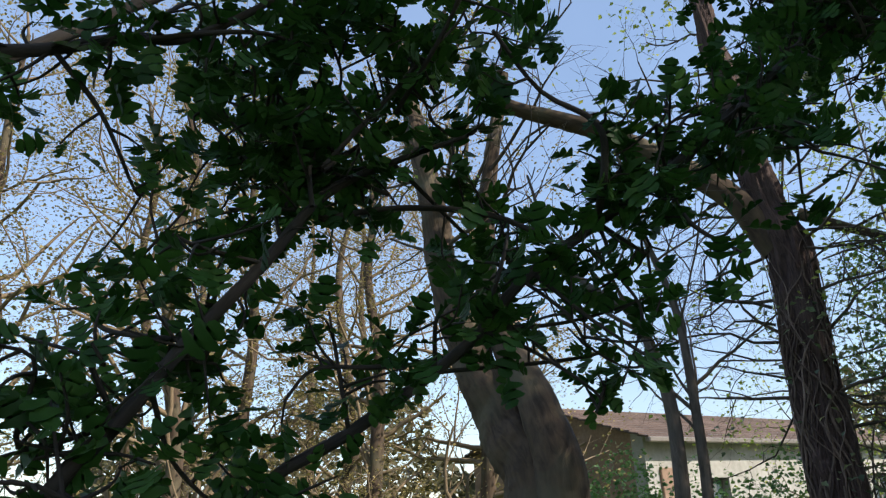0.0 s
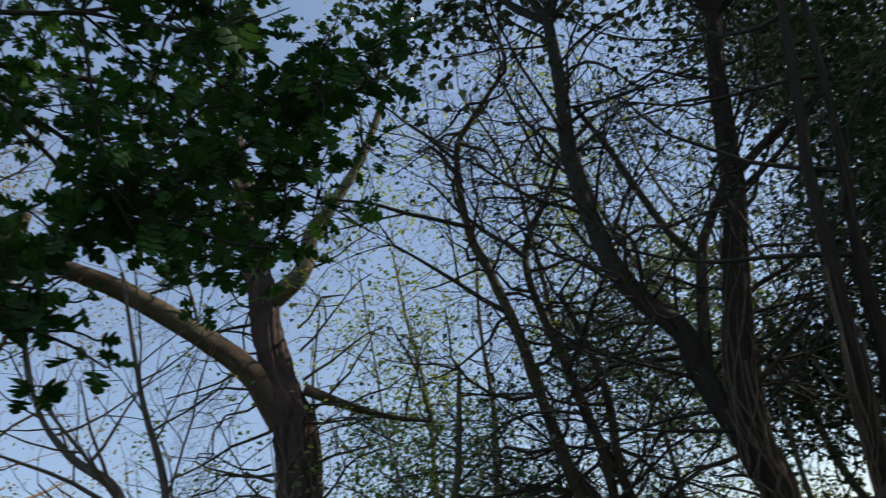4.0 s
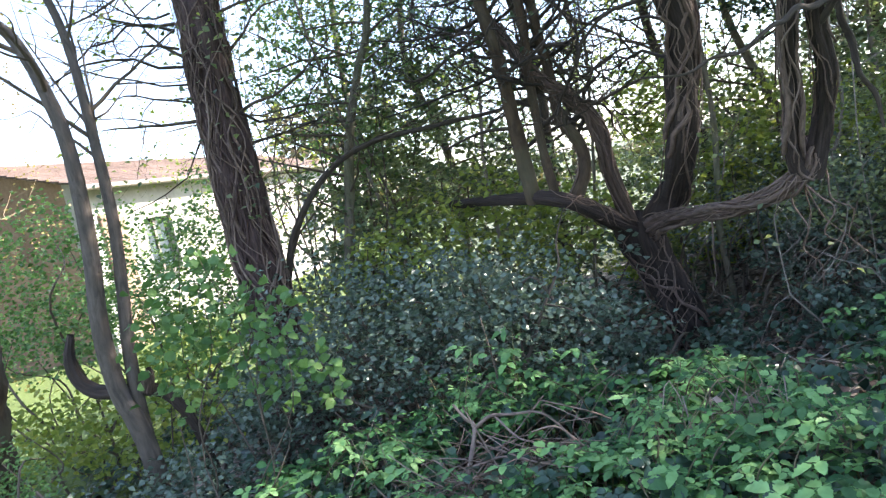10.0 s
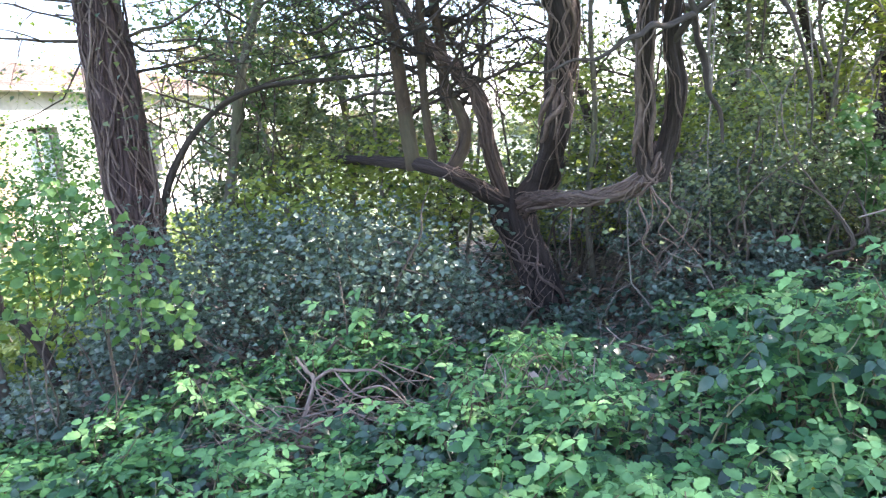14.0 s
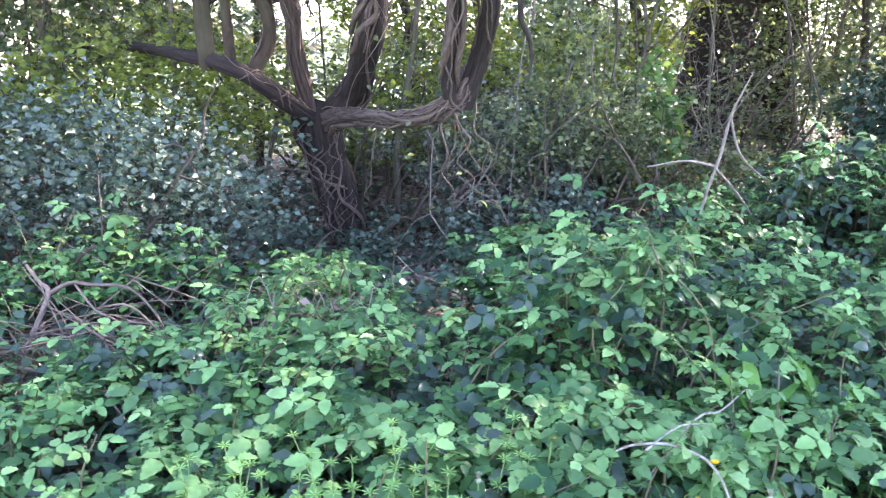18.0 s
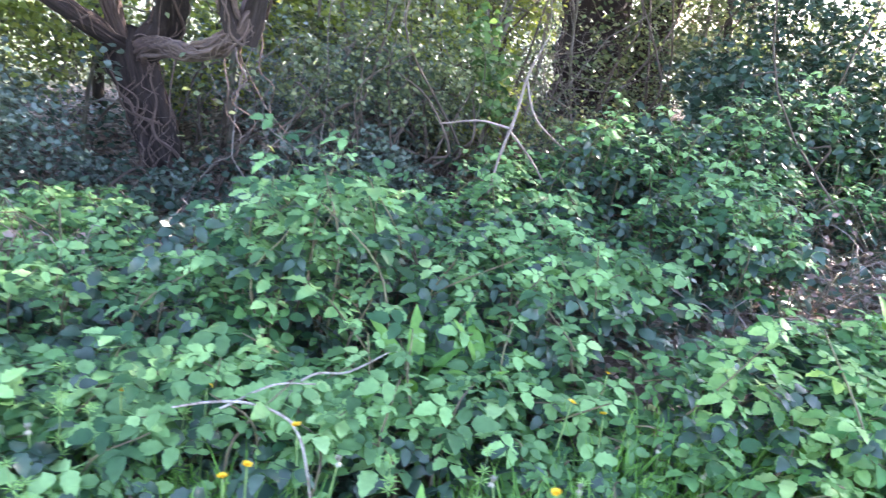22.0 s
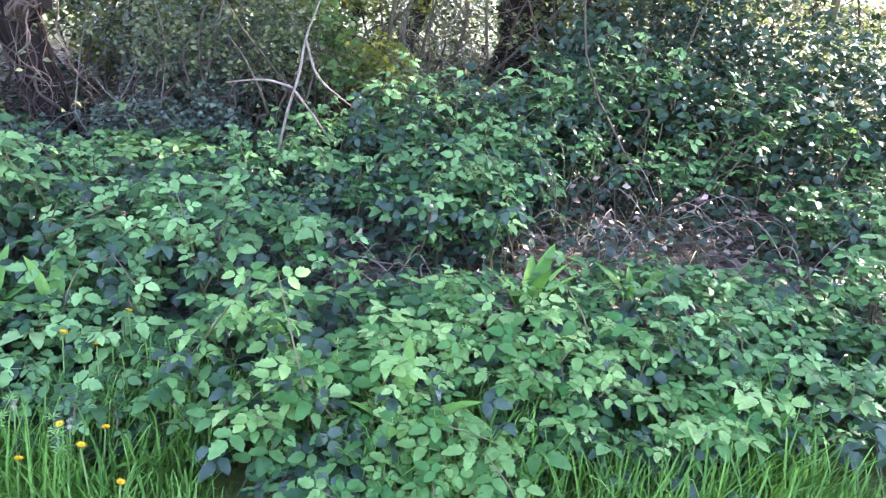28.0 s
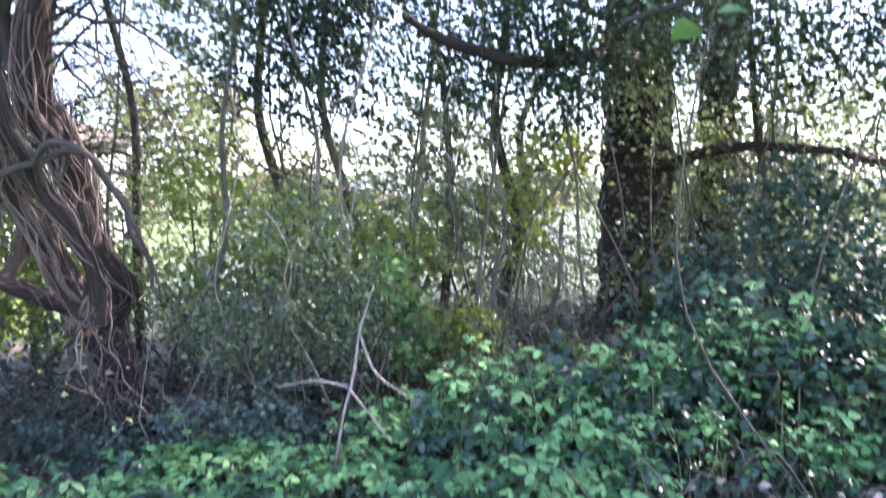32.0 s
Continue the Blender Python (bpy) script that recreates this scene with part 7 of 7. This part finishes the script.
    for _ in range(12):
        src = (A, B, C)[int(rng.integers(0, 3))]
        p = np.array(src[int(rng.integers(4 if src is not C else 3, len(src)))][:3])
        q = p + rng.normal(0, 0.09, 3) + (0.02, 0.05, 0.06)
        e = q + rng.normal(0, 0.08, 3) + (0.0, 0.02, 0.03)
        side.append([(*p, 0.005), (*q, 0.004), (*e, 0.002)])
    for _ in range(7):
        p = np.array((-1.25, 0.38, 2.02)) + rng.normal(0, 0.03, 3)
        q = p + (rng.normal(-0.04, 0.09), rng.normal(0.02, 0.08), rng.uniform(0.03, 0.16))
        e = q + (rng.normal(0, 0.07), rng.normal(0.02, 0.07), rng.uniform(0.0, 0.1))
        side.append([(*p, 0.005), (*q, 0.004), (*e, 0.002)])
    for p0 in ((-1.3, 0.46, 1.71), (-1.25, 0.57, 1.79), (-1.19, 0.6, 1.84), (-1.13, 0.62, 1.9)):
        for _ in range(1):
            p = np.array(p0)
            q = p + (rng.normal(0.0, 0.05), rng.normal(-0.02, 0.05), rng.uniform(0.02, 0.1))
            e = q + (rng.normal(0.0, 0.06), rng.normal(-0.02, 0.06), rng.uniform(0.0, 0.1))
            side.append([(*p, 0.005), (*q, 0.004), (*e, 0.002)])
    shoots = [(-1.29, 0.08, 1.76), (-1.24, 0.12, 1.75), (-1.25, 0.08, 1.65), (-1.28, 0.12, 1.68), (-1.31, 0.26, 1.78), (-1.08, 0.68, 1.81), (-1.01, 0.71, 1.84), (-1.08, 0.69, 1.75), (-1.0, 0.74, 1.94), (-0.78, 0.82, 2.03),
              (-1.34, 0.18, 1.97), (-1.22, 0.38, 2.16), (-1.15, 0.41, 2.2), (-1.16, 0.48, 2.11), (-1.0, 0.69, 2.04), (-0.93, 0.7, 2.08), (-0.83, 0.78, 2.11), (-0.71, 0.83, 2.26), (-0.57, 0.95, 2.18), (-0.41, 0.94, 2.44),
              (-0.33, 0.93, 2.47), (-0.79, 0.83, 2.19), (-0.62, 0.84, 2.31), (-0.45, 1.03, 2.31), (-0.51, 0.92, 2.26), (-0.56, 0.88, 2.45)]
    spine = np.array([p[:3] for p in A + B + C])
    for q in np.array(shoots):
        p = spine[np.argmin(np.linalg.norm(spine - q, axis=1))]
        side.append([(*p, 0.0045), (*((p + q) / 2 + rng.normal(0, 0.02, 3)), 0.004), (*q, 0.003), (*(q + rng.normal(0, 0.03, 3)), 0.002)])
    top = [(-1.7, 0.05, 2.2, 0.016), (-1.5, 0.5, 2.6, 0.013), (-1.15, 0.95, 2.78, 0.011), (-0.8, 1.25, 2.8, 0.009), (-0.6, 1.38, 2.78, 0.005)]
    low = [(-1.15, 0.95, 2.78, 0.008), (-0.95, 1.2, 2.62, 0.007), (-0.8, 1.35, 2.52, 0.005)]
    mid = [(-1.25, 0.32, 2.27, 0.008), (-1.0, 0.6, 2.5, 0.007), (-0.75, 0.8, 2.6, 0.006), (-0.6, 0.86, 2.68, 0.004)]
    side += [top, low, mid]
    for src in (top, low, mid):
        for k in range(2, len(src)):
            for _ in range(7):
                p = np.array(src[k][:3]) + rng.normal(0, 0.03, 3)
                q = p + rng.normal(0, 0.12, 3)
                e = q + rng.normal(0, 0.1, 3)
                side.append([(*np.array(src[k][:3]), 0.004), (*q, 0.003), (*e, 0.0015)])
    lines = [limb(t, "branch", slim(p), M_HAW_SHADED_BARK, 8, 44, 0.1, i) for i, p in enumerate((A, B, C))]
    lines += [limb(t, "branch", slim(p), M_HAW_SHADED_BARK, 6, 16, 0.1, 10 + i) for i, p in enumerate(side)]
    # leafy spurs along the branches
    spur, at_l, dir_l = [], [], []
    for j, ln in enumerate(lines):
        lo = 22 if j < 2 else (10 if j == 2 else 2)
        for i in range(lo, len(ln)):
            if ln[i, 0] + base[0] < -1.36 and ln[i, 2] + base[2] < 2.05 and rng.random() < 0.6:
                continue
            thick = 0.3 if ln[i, 2] + base[2] > 2.0 else 0.0
            if rng.random() < (0.34 if j < 3 else 0.42) + thick:
                p = ln[i, :3]
                d = rng.normal(0, 1, 3) + (0, 0.0, 0.15)
                d /= np.linalg.norm(d)
                q = p + d * rng.uniform(0.03, 0.11)
                spur.append(smooth_line([(*p, 0.0022), (*((p + q) / 2 + rng.normal(0, 0.006, 3)), 0.0018), (*q, 0.0012)], 6))
                for k in range(int(rng.integers(4, 7))):
                    e = d * 0.5 + rng.normal(0, 0.8, 3) + (0, 0, -0.1)
                    at_l.append(p + (q - p) * rng.uniform(0.6, 1.0))
                    dir_l.append(e)
    part("spur_growth", limb_mesh("spur_growth", spur, M_HAW_SHADED_BARK, 4), t, kind="stuff")
    at_l, dir_l = np.array(at_l), np.array(dir_l)
    ups = np.stack([rng.normal(0, 0.6, len(at_l)), rng.normal(0, 0.6, len(at_l)), np.ones(len(at_l))], 1)
    turn = frames_of(dir_l, ups)
    size = rng.uniform(0.7, 1.25, len(at_l))
    shape = haw_leaf(0.038)
    me = shape_mesh("leaf", shape, M_HAW)
    pick = rng.permutation(len(at_l))
    for i in pick[:300]:
        part("leaf", me, t, m=Matrix.Translation(Vector(at_l[i])) @ Matrix(turn[i].tolist()).to_4x4() @ Matrix.Scale(size[i], 4))
    r = pick[300:]
    part("leaves", scatter("leaves", shape, at_l[r], turn[r], size[r], M_HAW_ALL), t, kind="stuff")


build_hawthorn()
